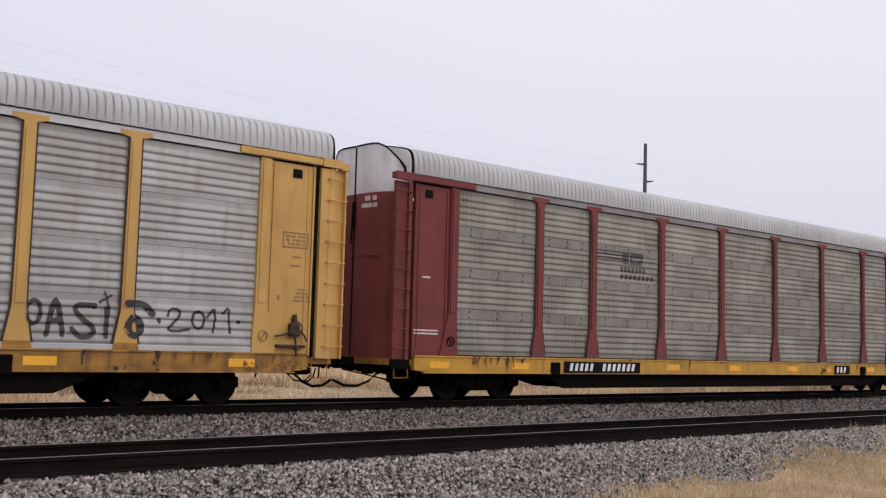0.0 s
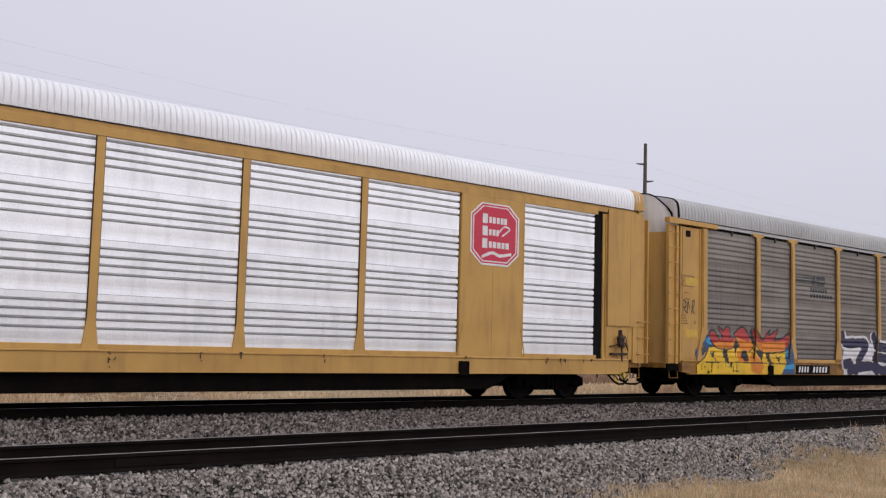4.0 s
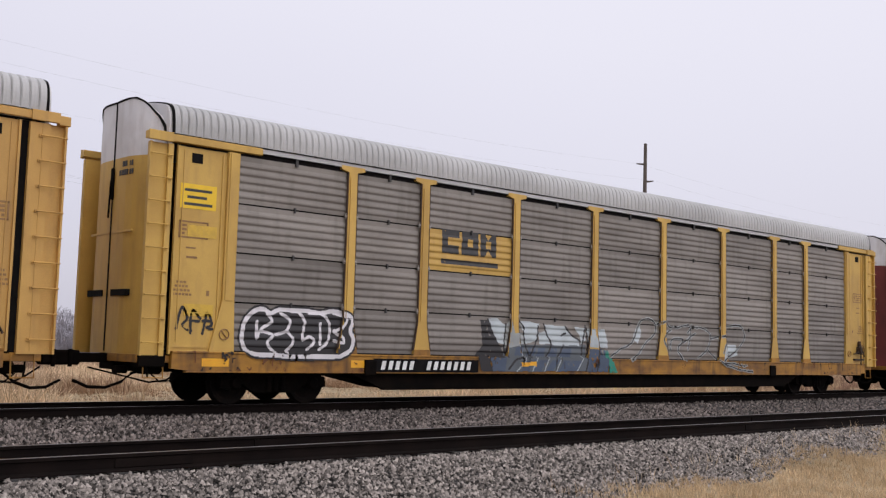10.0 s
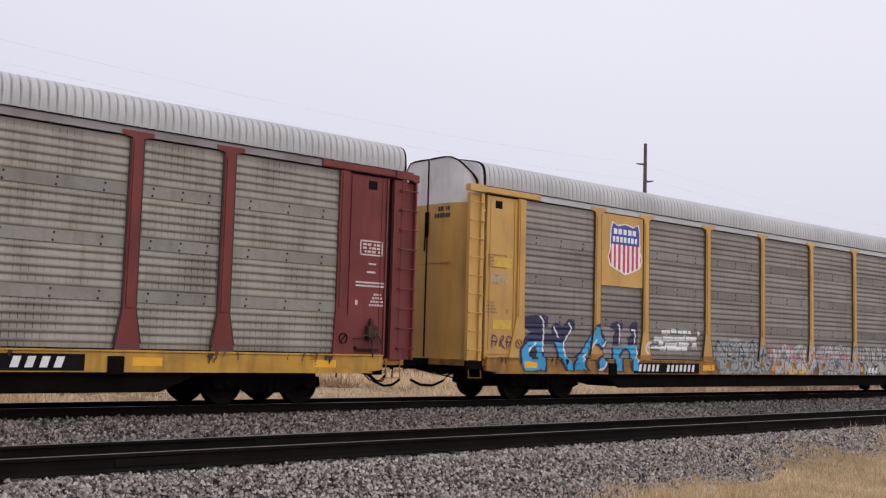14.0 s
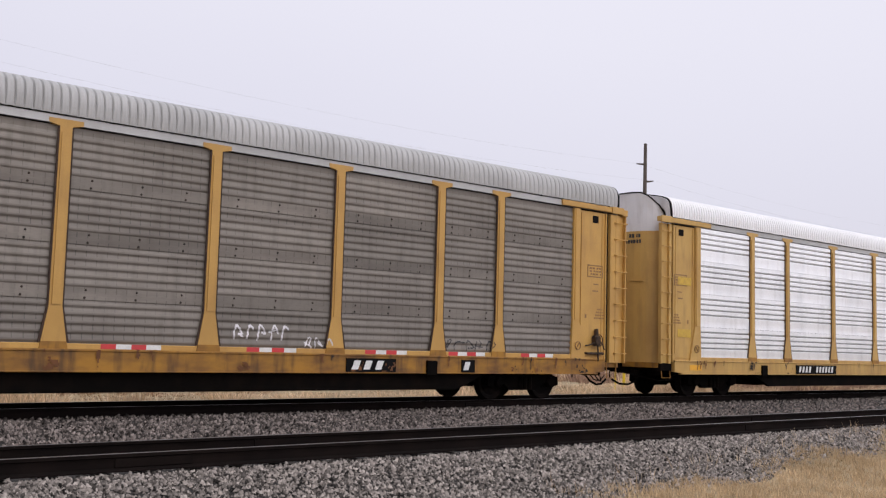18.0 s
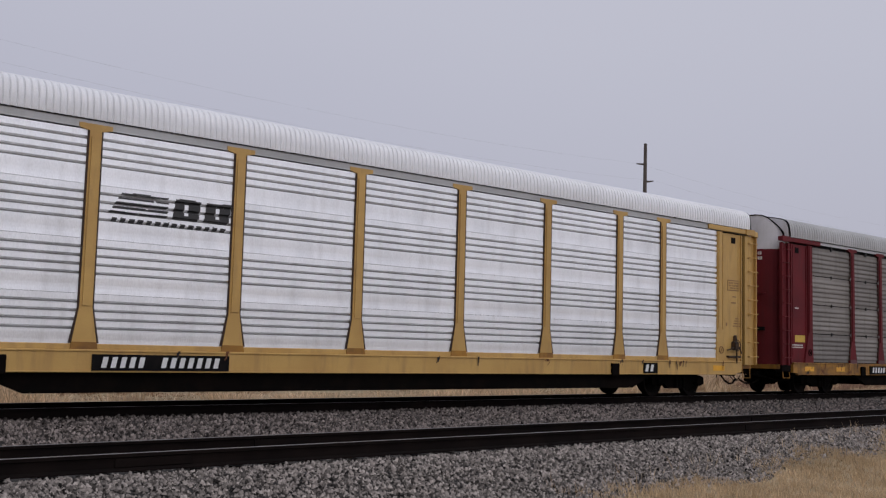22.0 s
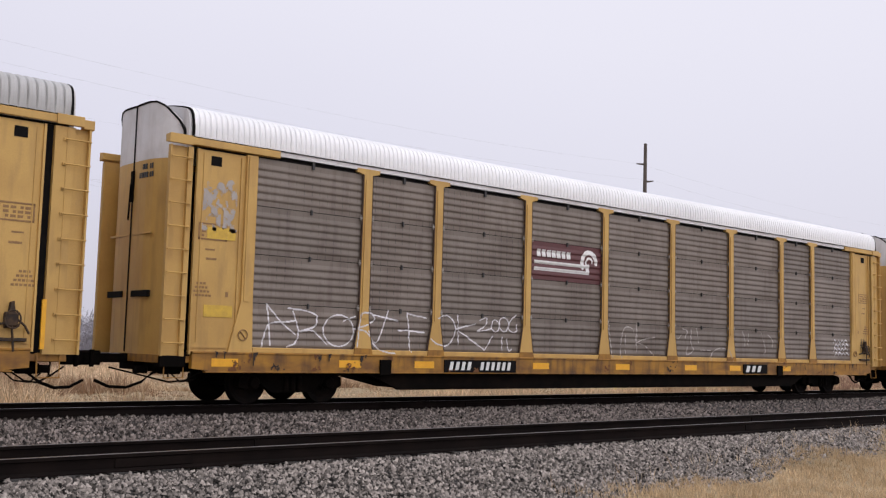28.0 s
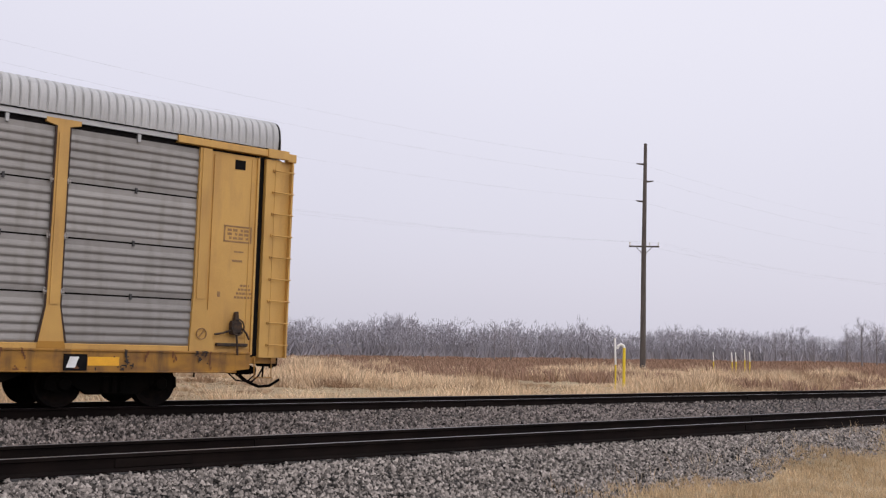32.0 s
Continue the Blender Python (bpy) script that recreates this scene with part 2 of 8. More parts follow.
M["letter_black"] = material("black_stencil_paint", (0.03, 0.03, 0.032), (0.06, 0.055, 0.05), 0.6, bump=0.0)
M["red"] = material("signal_red_paint", (0.60, 0.045, 0.05), (0.48, 0.05, 0.05), 0.5, bump=0.02)
M["crimson"] = material("crimson_paint", (0.58, 0.03, 0.07), (0.5, 0.03, 0.06), 0.5, bump=0.02)
M["maroon"] = material("maroon_paint", (0.10, 0.028, 0.030), (0.08, 0.025, 0.026), 0.55, bump=0.02)
M["royal"] = material("royal_blue_paint", (0.03, 0.05, 0.32), (0.03, 0.045, 0.25), 0.5, bump=0.02)
M["green"] = material("teal_green_paint", (0.02, 0.24, 0.17), (0.02, 0.2, 0.14), 0.5, bump=0.02)
M["label_faded"] = material("faded_yellow_label", (0.62, 0.40, 0.05), (0.48, 0.30, 0.05), 0.5, scale=8, bump=0.0)
M["label_yellow"] = material("bright_yellow_label", (0.80, 0.52, 0.02), (0.7, 0.45, 0.02), 0.5, bump=0.0)
for key, c in (("sp_white", (0.68, 0.66, 0.68)), ("sp_black", (0.02, 0.018, 0.02)), ("sp_navy", (0.014, 0.012, 0.055)), ("sp_yellow", (0.78, 0.48, 0.02)), ("sp_orange", (0.70, 0.22, 0.015)),
               ("sp_red", (0.42, 0.035, 0.03)), ("sp_blue", (0.02, 0.09, 0.22)), ("sp_sky", (0.03, 0.33, 0.62)), ("sp_pale", (0.45, 0.50, 0.52)), ("sp_mist", (0.33, 0.35, 0.345)),
               ("sp_slate", (0.10, 0.115, 0.13)), ("sp_purple", (0.10, 0.03, 0.08)), ("sp_denim", (0.045, 0.10, 0.235)), ("sp_steel", (0.065, 0.09, 0.14)), ("sp_dust", (0.42, 0.38, 0.35)), ("sp_rose", (0.42, 0.10, 0.09))):
    M[key] = material("spray_paint_" + key[3:], c, tuple(v * 0.75 for v in c), 0.55, scale=2.5, bump=0.0)


# ---------------------------------------------------------------- mesh helpers
def mesh_of(name, verts, faces, mat=None, smooth=False):
    me = bpy.data.meshes.new(name)
    me.from_pydata([tuple(v) for v in verts], [], [tuple(f) for f in faces])
    if mat:
        me.materials.append(mat)
    if smooth:
        me.polygons.foreach_set("use_smooth", [True] * len(me.polygons))
    me.update()
    return me


class Shape:
    """Collects simple solids into one mesh."""

    def __init__(self):
        self.v, self.f = [], []

    def raw(self, verts, faces):
        k = len(self.v)
        self.v += [tuple(p) for p in verts]
        self.f += [tuple(i + k for i in f) for f in faces]
        return self

    def box(self, x0, x1, y0, y1, z0, z1, c=0.0):
        """A box, its long edges along x cut by c."""
        if c <= 0:
            v = [(x, y, z) for x in (x0, x1) for y in (y0, y1) for z in (z0, z1)]
            return self.raw(v, [(0, 1, 3, 2), (4, 6, 7, 5), (0, 4, 5, 1), (2, 3, 7, 6), (0, 2, 6, 4), (1, 5, 7, 3)])
        ring = [(y0 + c, z0), (y1 - c, z0), (y1, z0 + c), (y1, z1 - c), (y1 - c, z1), (y0 + c, z1), (y0, z1 - c), (y0, z0 + c)]
        return self.sweep_x(ring, x0, x1)

    def sweep_x(self, ring, x0, x1):
        n = len(ring)
        v = [(x0, y, z) for y, z in ring] + [(x1, y, z) for y, z in ring]
        f = [(i, i + n, (i + 1) % n + n, (i + 1) % n) for i in range(n)]
        return self.raw(v, f + [tuple(range(n)), tuple(range(2 * n - 1, n - 1, -1))])

    def plate(self, ring, y0, y1):
        """A flat piece with the outline ring (x, z), from depth y0 (front) to y1."""
        n = len(ring)
        v = [(x, y0, z) for x, z in ring] + [(x, y1, z) for x, z in ring]
        f = [(i, (i + 1) % n, (i + 1) % n + n, i + n) for i in range(n)]
        return self.raw(v, f + [tuple(range(n - 1, -1, -1)), tuple(range(n, 2 * n))])

    def tube(self, pts, r, n=6, close=True):
        rings = []
        pts = [Vector(p) for p in pts]
        for i, p in enumerate(pts):
            d = (pts[min(i + 1, len(pts) - 1)] - pts[max(i - 1, 0)]).normalized()
            a = d.orthogonal().normalized()
            b = d.cross(a)
            rr = r[i] if isinstance(r, (list, tuple)) else r
            rings.append([p + a * (rr * math.cos(q * 2 * math.pi / n)) + b * (rr * math.sin(q * 2 * math.pi / n)) for q in range(n)])
        # keep neighbouring rings from twisting against each other
        for i in range(1, len(rings)):
            best = min(range(n), key=lambda s: (rings[i][s] - rings[i - 1][0]).length)
            rings[i] = rings[i][best:] + rings[i][:best]
            if (rings[i][1 % n] - rings[i - 1][1 % n]).length > (rings[i][-1] - rings[i - 1][1 % n]).length:
                rings[i] = [rings[i][0]] + rings[i][:0:-1]
        v = [q for ring in rings for q in ring]
        f = [(i * n + j, i * n + (j + 1) % n, (i + 1) * n + (j + 1) % n, (i + 1) * n + j) for i in range(len(rings) - 1) for j in range(n)]
        if close:
            f += [tuple(range(n)), tuple(range(len(v) - 1, len(v) - n - 1, -1))]
        return self.raw(v, f)

    def lathe_y(self, prof, cx, cz, n=20):
        """A turned body about an axis along y; prof: (radius, y)."""
        v = [(cx + r * math.cos(2 * math.pi * j / n), y, cz + r * math.sin(2 * math.pi * j / n)) for r, y in prof for j in range(n)]
        f = [(i * n + j, i * n + (j + 1) % n, (i + 1) * n + (j + 1) % n, (i + 1) * n + j) for i in range(len(prof) - 1) for j in range(n)]
        return self.raw(v, f)

    def mesh(self, name, mat=None, smooth=False):
        me = mesh_of(name, self.v, self.f, None, smooth)
        if mat:
            me.materials.append(M[mat] if isinstance(mat, str) else mat)
        return me


def part(name, me, parent, label="", mat=None, at=None):
    """Links a mesh as one part of a thing."""
    ob = new(name, me)
    ob.parent = parent
    if mat:
        if not me.materials:
            me.materials.append(None)
        ob.material_slots[0].link = "OBJECT"
        ob.material_slots[0].material = M[mat]
    if at:
        ob.location = at
    return tagged(ob, label) if label else ob


def thing(name, label, category, group="", kind="", at=(0, 0, 0)):
    ob = new(name)
    ob.empty_display_size = 0.3
    ob.location = at
    return tagged(ob, label, category, group, kind)


SHARED = {}


def shared(key, make):
    if key not in SHARED:
        SHARED[key] = make()
    return SHARED[key]


# ---------------------------------------------------------------- ground
PROFILE = [(-3000, -0.75), (-200, -0.75), (-20, -0.68), (4.0, -0.66), (7.4, -0.62), (8.6, -0.52), (9.75, -0.225), (10.2, -0.205), (12.6, -0.205), (13.2, -0.25),
           (14.3, -0.36), (15.6, -0.36), (16.8, -0.24), (17.3, -0.205), (20.4, -0.205), (20.9, -0.28), (22.4, -0.72), (25.0, -0.85), (40, -0.8), (120, -0.8), (400, -0.9), (3600, -1.2)]


def height(x, y):
    for (y0, z0), (y1, z1) in zip(PROFILE, PROFILE[1:]):
        if y <= y1:
            break
    z = z0 + (z1 - z0) * (y - y0) / (y1 - y0)
    # the far field falls gently away towards the near end of the line
    if y > 30:
        out = min(1.0, max(0.0, (math.hypot(x, y) - 60) / 170))
        turn = min(1.25, max(0.0, (62 - math.degrees(math.atan2(x, y))) / 30))
        z -= 2.6 * out * out * (3 - 2 * out) * turn
    if 23 < y < 300:
        z += 0.10 * noise.noise((x * 0.12, y * 0.12, 0)) * min(1, (y - 23) / 4)
    return z


def build_ground():
    ys = []
    for (y0, _), (y1, _) in zip(PROFILE, PROFILE[1:]):
        k = 2 if y1 - y0 < 3 else (9 if y1 - y0 < 400 else 3)
        ys += [y0 + (y1 - y0) * i / k for i in range(k)]
    ys.append(PROFILE[-1][0])
    xs = [-3000, -800, -200, -80, -40, -20, -10] + [i * 1.0 for i in range(-8, 60)] + [60 + i * 4.0 for i in range(30)] + [190, 230, 300, 420, 600, 1000, 1800, 3600]
    v = [(x, y, height(x, y)) for y in ys for x in xs]
    n = len(xs)
    f = [(j * n + i, j * n + i + 1, (j + 1) * n + i + 1, (j + 1) * n + i) for j in range(len(ys) - 1) for i in range(n - 1)]
    m = bpy.data.materials.new("ballast_and_dry_grass_soil")
    m.use_nodes = True
    nt = m.node_tree
    nd = nt.nodes
    b = nd["Principled BSDF"]
    b.inputs["Roughness"].default_value = 0.95
    co = nd.new("ShaderNodeTexCoord")
    # crushed stone, near black: shade between the loose stones put into the colour
    vo = nd.new("ShaderNodeTexVoronoi")
    vo.inputs["Scale"].default_value = 19
    link(nt, co.outputs["Object"], vo.inputs["Vector"])
    sep = nd.new("ShaderNodeSeparateColor")
    link(nt, vo.outputs["Color"], sep.inputs[0])
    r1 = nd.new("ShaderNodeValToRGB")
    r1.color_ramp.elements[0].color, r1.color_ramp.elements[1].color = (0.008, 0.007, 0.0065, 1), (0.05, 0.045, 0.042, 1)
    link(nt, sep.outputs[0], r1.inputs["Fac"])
    # dry grass and earth
    na = nd.new("ShaderNodeTexNoise")
    na.inputs["Scale"].default_value, na.inputs["Detail"].default_value = 0.25, 6
    nb = nd.new("ShaderNodeTexNoise")
    nb.inputs["Scale"].default_value, nb.inputs["Detail"].default_value = 9, 5
    for q in (na, nb):
        link(nt, co.outputs["Object"], q.inputs["Vector"])
    r2 = nd.new("ShaderNodeValToRGB")
    r2.color_ramp.elements[0].color, r2.color_ramp.elements[1].color = (0.20, 0.145, 0.080, 1), (0.43, 0.335, 0.195, 1)
    r2.color_ramp.elements[0].position, r2.color_ramp.elements[1].position = 0.3, 0.7
    av = nd.new("ShaderNodeMath")
    av.operation = "MULTIPLY_ADD"
    av.inputs[1].default_value = 0.5
    hv = nd.new("ShaderNodeMath")
    hv.operation = "MULTIPLY"
    hv.inputs[1].default_value = 0.5
    link(nt, nb.outputs[0], hv.inputs[0])
    link(nt, na.outputs[0], av.inputs[0])
    link(nt, hv.outputs[0], av.inputs[2])
    link(nt, av.outputs[0], r2.inputs["Fac"])
    # the ballast lies between the two verges, with a ragged edge
    sx = nd.new("ShaderNodeSeparateXYZ")
    link(nt, co.outputs["Object"], sx.inputs[0])
    k = nd.new("ShaderNodeMath")
    k.operation = "MULTIPLY_ADD"
    k.inputs[1].default_value = 1.4
    link(nt, nb.outputs[0], k.inputs[0])
    link(nt, sx.outputs["Y"], k.inputs[2])
    slope = nd.new("ShaderNodeMath")
    slope.operation = "MULTIPLY_ADD"
    slope.inputs[1].default_value = -0.125
    slope.inputs[2].default_value = 1.1
    link(nt, sx.outputs["X"], slope.inputs[0])
    cap = nd.new("ShaderNodeMath")
    cap.operation = "MINIMUM"
    cap.inputs[1].default_value = 0.0
    link(nt, slope.outputs[0], cap.inputs[0])
    cap2 = nd.new("ShaderNodeMath")
    cap2.operation = "MAXIMUM"
    cap2.inputs[1].default_value = -1.6
    link(nt, cap.outputs[0], cap2.inputs[0])
    yy = nd.new("ShaderNodeMath")
    yy.operation = "ADD"
    link(nt, k.outputs[0], yy.inputs[0])
    link(nt, cap2.outputs[0], yy.inputs[1])
    a1 = nd.new("ShaderNodeMapRange")
    a1.inputs["From Min"].default_value, a1.inputs["From Max"].default_value = 8.55, 8.95
    a2 = nd.new("ShaderNodeMapRange")
    a2.inputs["From Min"].default_value, a2.inputs["From Max"].default_value = 22.9, 22.3
    link(nt, yy.outputs[0], a1.inputs["Value"])
    link(nt, k.outputs[0], a2.inputs["Value"])
    mm = nd.new("ShaderNodeMath")
    mm.operation = "MULTIPLY"
    link(nt, a1.outputs[0], mm.inputs[0])
    link(nt, a2.outputs[0], mm.inputs[1])
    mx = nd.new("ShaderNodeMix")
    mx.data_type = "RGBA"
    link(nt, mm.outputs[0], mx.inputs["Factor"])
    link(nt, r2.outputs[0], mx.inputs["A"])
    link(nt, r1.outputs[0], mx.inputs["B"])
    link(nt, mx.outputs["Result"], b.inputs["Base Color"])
    bp = nd.new("ShaderNodeBump")
    bp.inputs["Strength"].default_value, bp.inputs["Distance"].default_value = 0.8, 0.04
    link(nt, vo.outputs["Distance"], bp.inputs["Height"])
    link(nt, bp.outputs[0], b.inputs["Normal"])
    ob = new("ground", mesh_of("ground", v, f, m, True))
    tagged(ob, "flat field of dry grass with a grey ballast bed under the tracks", "ground", kind="structure")


build_ground()


# ---------------------------------------------------------------- tracks
RAIL = [(-0.037, -0.004), (-0.033, 0.0), (0.033, 0.0), (0.037, -0.004), (0.037, -0.034), (0.012, -0.046), (0.009, -0.095), (0.012, -0.150), (0.060, -0.166), (0.076, -0.172), (0.076, -0.186),
        (-0.076, -0.186), (-0.076, -0.172), (-0.060, -0.166), (-0.012, -0.150), (-0.009, -0.095), (-0.012, -0.046), (-0.037, -0.034)]


def build_track(name, y, lift, label, x0, x1):
    track = thing(name, label, "track", "railroad tracks", "structure", (0, y, 0))
    for side, up in ((-GAUGE / 2, lift), (GAUGE / 2, 0.0)):
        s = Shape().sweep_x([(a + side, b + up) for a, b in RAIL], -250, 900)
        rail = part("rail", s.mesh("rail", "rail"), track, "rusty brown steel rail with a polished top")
        t = Shape().sweep_x([(side - 0.030, up), (side + 0.030, up), (side + 0.024, up + 0.0025), (side - 0.024, up + 0.0025)], -250, 900)
        part("running_surface", t.mesh("running_surface", "tread"), rail)
        bar = shared("joint", lambda: Shape().box(-0.45, 0.45, -0.026, 0.026, -0.145, -0.05, 0.006).mesh("joint_bar", "rail"))
        for xx in (5.2, 17.1, 29.0, 40.9):
            part("joint_bar", bar, rail, at=(xx + (2.6 if side > 0 else 0), side, up))
    tie = shared("tie", lambda: Shape().box(-0.115, 0.115, -1.28, 1.28, -0.36, -0.19, 0.0).mesh("tie", "tie"))
    plate = shared("tie_plate", lambda: Shape().box(-0.09, 0.09, -0.16, 0.16, -0.192, -0.180, 0.0).mesh("tie_plate", "rail"))
    x = x0
    while x < x1:
        tt = part("tie", tie, track, at=(x, 0.0, 0.0))
        tt.rotation_euler[2] = random.uniform(-0.012, 0.012)
        part("tie_plate", plate, tt, at=(0, -GAUGE / 2, 0))
        x += 0.54
    return track


build_track("track_far", TRAIN_Y, 0.0, "railroad track with dark rusty rails on grey ballast under the train", -4, 60)
build_track("track_near", NEAR_Y, 0.03, "empty railroad track with dark rusty rails on grey ballast", -4, 60)


def scatter_stones():
    """Loose crushed stone on the ballast bed, one joined mesh."""
    rng = np.random.default_rng(4)
    zones = [(-1, 22, 8.0, 10.52, 1350), (22, 48, 8.6, 10.52, 400), (0, 24, 13.4, 17.98, 430), (24, 70, 13.4, 17.98, 140), (4, 40, 20.0, 21.6, 60), (0, 40, 10.7, 12.0, 60)]
    pts = []
    for x0, x1, y0, y1, dens in zones:
        n = int((x1 - x0) * (y1 - y0) * dens)
        q = np.stack([rng.uniform(x0, x1, n), rng.uniform(y0, y1, n)], 1)
        pts.append(q)
    q = np.concatenate(pts)
    e = 8.0 + np.clip(q[:, 0] - 9.0, 0, None) * 0.125 + 0.22 * np.sin(q[:, 0] * 1.3)
    keep = (q[:, 1] > 13) | (q[:, 1] > e + rng.exponential(0.22, len(q)) - 0.15)
    q = q[keep]
    py, pz = np.array([a for a, _ in PROFILE]), np.array([b for _, b in PROFILE])
    z = np.interp(q[:, 1], py, pz)
    n = len(q)
    size = (0.010 + 0.020 * rng.random(n) ** 1.8) * np.where(q[:, 1] > 13, 1.4, 1.08)
    base = np.array([(1, 0, -0.35), (0, 1, -0.35), (-1, 0, -0.35), (0, -1, -0.35), (0.35, 0.1, 0.75), (-0.35, -0.1, 0.75)], float)
    v = base[None] * (1 + rng.uniform(-0.35, 0.35, (n, 6, 1))) + rng.uniform(-0.24, 0.24, (n, 6, 3))
    ang = rng.uniform(0, 6.283, n)
    tip = rng.uniform(-0.35, 0.35, n)
    c, s = np.cos(tip)[:, None], np.sin(tip)[:, None]
    v = np.stack([v[..., 0], v[..., 1] * c - v[..., 2] * s, v[..., 1] * s + v[..., 2] * c], -1)
    c, s = np.cos(ang)[:, None], np.sin(ang)[:, None]
    v = np.stack([v[..., 0] * c - v[..., 1] * s, v[..., 0] * s + v[..., 1] * c, v[..., 2]], -1)
    v *= size[:, None, None]
    v[..., 0] += q[:, 0:1]
    v[..., 1] += q[:, 1:2]
    v[..., 2] += (z + size * rng.uniform(-0.1, 1.3, n))[:, None]
    tri = np.array([(0, 1, 4), (1, 5, 4), (1, 2, 5), (2, 3, 5), (3, 4, 5), (3, 0, 4)])
    f = (tri[None] + (np.arange(n) * 6)[:, None, None]).reshape(-1)
    me = bpy.data.meshes.new("ballast_stones")
    me.vertices.add(n * 6)
    me.vertices.foreach_set("co", v.reshape(-1).astype(np.float32))
    me.loops.add(len(f))
    me.loops.foreach_set("vertex_index", f.astype(np.int32))
    me.polygons.add(n * 6)
    me.polygons.foreach_set("loop_start", np.arange(0, n * 18, 3, dtype=np.int32))
    me.polygons.foreach_set("loop_total", np.full(n * 6, 3, np.int32))
    me.update(calc_edges=True)
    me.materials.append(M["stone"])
    me.materials.append(M["stone_shaded"])
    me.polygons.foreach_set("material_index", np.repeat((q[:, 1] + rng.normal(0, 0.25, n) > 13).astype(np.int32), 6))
    tagged(new("ballast_stones", me), "loose grey and brownish crushed stone ballast between and beside the rails", "gravel", kind="stuff")


scatter_stones()


# ---------------------------------------------------------------- the freight cars
POSTS = (1.77, 4.53, 6.53, 9.40, 12.28, 15.16, 18.03, 20.81, 22.68, 25.42)
POSTS_SOLID = (1.45, 4.10, 6.28, 9.00, 11.95, 14.85, 17.70, 20.45, 22.50, 25.15)
LENGTH = 27.1
SIDE = 1.50
FLAT_Y = -1.476         # face of a flat sheet
ARCH = [(-1.51, 5.00), (-1.505, 5.15), (-1.488, 5.30), (-1.452, 5.42), (-1.37, 5.51), (-1.22, 5.575), (-0.95, 5.635), (-0.50, 5.71), (0.0, 5.74)]


def rounded(pts, n):
    """More points on a smooth curve through these."""
    p = [pts[0]] + pts + [pts[-1]]
    out = []
    for i in range(1, len(p) - 2):
        for k in range(n):
            t = k / n
            out.append(tuple(0.5 * (2 * p[i][c] + (p[i + 1][c] - p[i - 1][c]) * t + (2 * p[i - 1][c] - 5 * p[i][c] + 4 * p[i + 1][c] - p[i + 2][c]) * t * t + (3 * p[i][c] - p[i - 1][c] - 3 * p[i + 1][c] + p[i + 2][c]) * t ** 3) for c in (0, 1)))
    return out + [pts[-1]]


ARCH = rounded(ARCH, 2) + [(-y, z) for y, z in ARCH[-2::-1]]


def sheet_profile(seam, ribs, d=0.052):
    """Depth and height of a folded side sheet from its lower to its upper edge."""
    h, pitch = 0.945 - seam, 0.150
    flat = h - ribs * pitch
    z = flat * 0.45
    prof = [(0.0, 0.0), (0.0, z)]
    if d > 0.055:
        # deep narrow grooves between broad bright ridges, under a slightly hollow band
        d = -0.02
        z = flat * 0.8
        prof = [(-0.04, 0.0), (-0.036, z * 0.30), (-0.036, z * 0.55), (-0.04, z)]
        for i in range(ribs):
            prof += [(-0.04, z + 0.050), (0.010, z + 0.060), (0.010, z + 0.082), (-0.04, z + 0.108)]
            z += pitch
        return prof + [(-0.04, h)]
    for i in range(ribs):
        prof += [(0.0, z + 0.010), (-d, z + 0.046), (-d, z + 0.074), (0.0, z + 0.142)]
        z += pitch
    return prof + [(0.0, h)]


def sheet_mesh(w, seam, ribs, fold):
    """One corrugated side sheet, w wide and 0.945 high, folded in horizontal ribs; its own plane is y = 0."""
    prof = sheet_profile(seam, ribs, fold)
    h = prof[-1][1]
    n = len(prof)
    v = [(-w / 2, y, zz) for y, zz in prof] + [(w / 2, y, zz) for y, zz in prof]
    f = [(i, i + n, i + 1 + n, i + 1) for i in range(n - 1)]
    k = len(v)
    v += [(-w / 2, 0.02, 0), (w / 2, 0.02, 0), (-w / 2, 0.02, h), (w / 2, 0.02, h)]
    f += [(0, k, k + 1, n), (n - 1, 2 * n - 1, k + 3, k + 2), (k, k + 2, k + 3, k + 1)]
    me = mesh_of("side_sheet", v, f)
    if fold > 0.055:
        # the shade at the bottom of the deep grooves is painted darker
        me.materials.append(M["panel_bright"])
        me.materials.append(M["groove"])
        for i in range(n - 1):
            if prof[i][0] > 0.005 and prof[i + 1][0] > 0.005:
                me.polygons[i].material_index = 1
    return me


def post_mesh():
    s = Shape()
    s.plate([(-0.115, 1.75), (-0.24, 1.02), (0.24, 1.02), (0.115, 1.75), (0.105, 4.80), (0.30, 4.845), (0.30, 4.925), (-0.30, 4.925), (-0.30, 4.845), (-0.105, 4.80)], 0.0, 0.075)
    s.plate([(-0.075, 1.78), (-0.075, 4.70), (0.075, 4.70), (0.075, 1.78)], -0.022, 0.0)
    return s.mesh("side_post")


def thin_post_mesh():
    s = Shape()
    s.plate([(-0.075, 1.6), (-0.15, 1.02), (0.15, 1.02), (0.075, 1.6), (0.075, 4.90), (-0.075, 4.90)], 0.0, 0.075)
    return s.mesh("side_post")


def clip_mesh():
    s = Shape()
    s.tube([(0.03, 0.0, -0.04), (-0.02, -0.03, -0.05), (-0.035, -0.035, 0.0), (-0.02, -0.03, 0.05), (0.03, 0.0, 0.04)], 0.012, 5)
    s.box(-0.018, 0.03, -0.02, 0.02, -0.025, 0.025, 0.006)
    return s.mesh("sheet_clip")


def bolt_mesh():
    s = Shape()
    s.box(-0.018, 0.018, -0.03, 0.01, -0.055, 0.045, 0.006)
    return s.mesh("sheet_bolt")


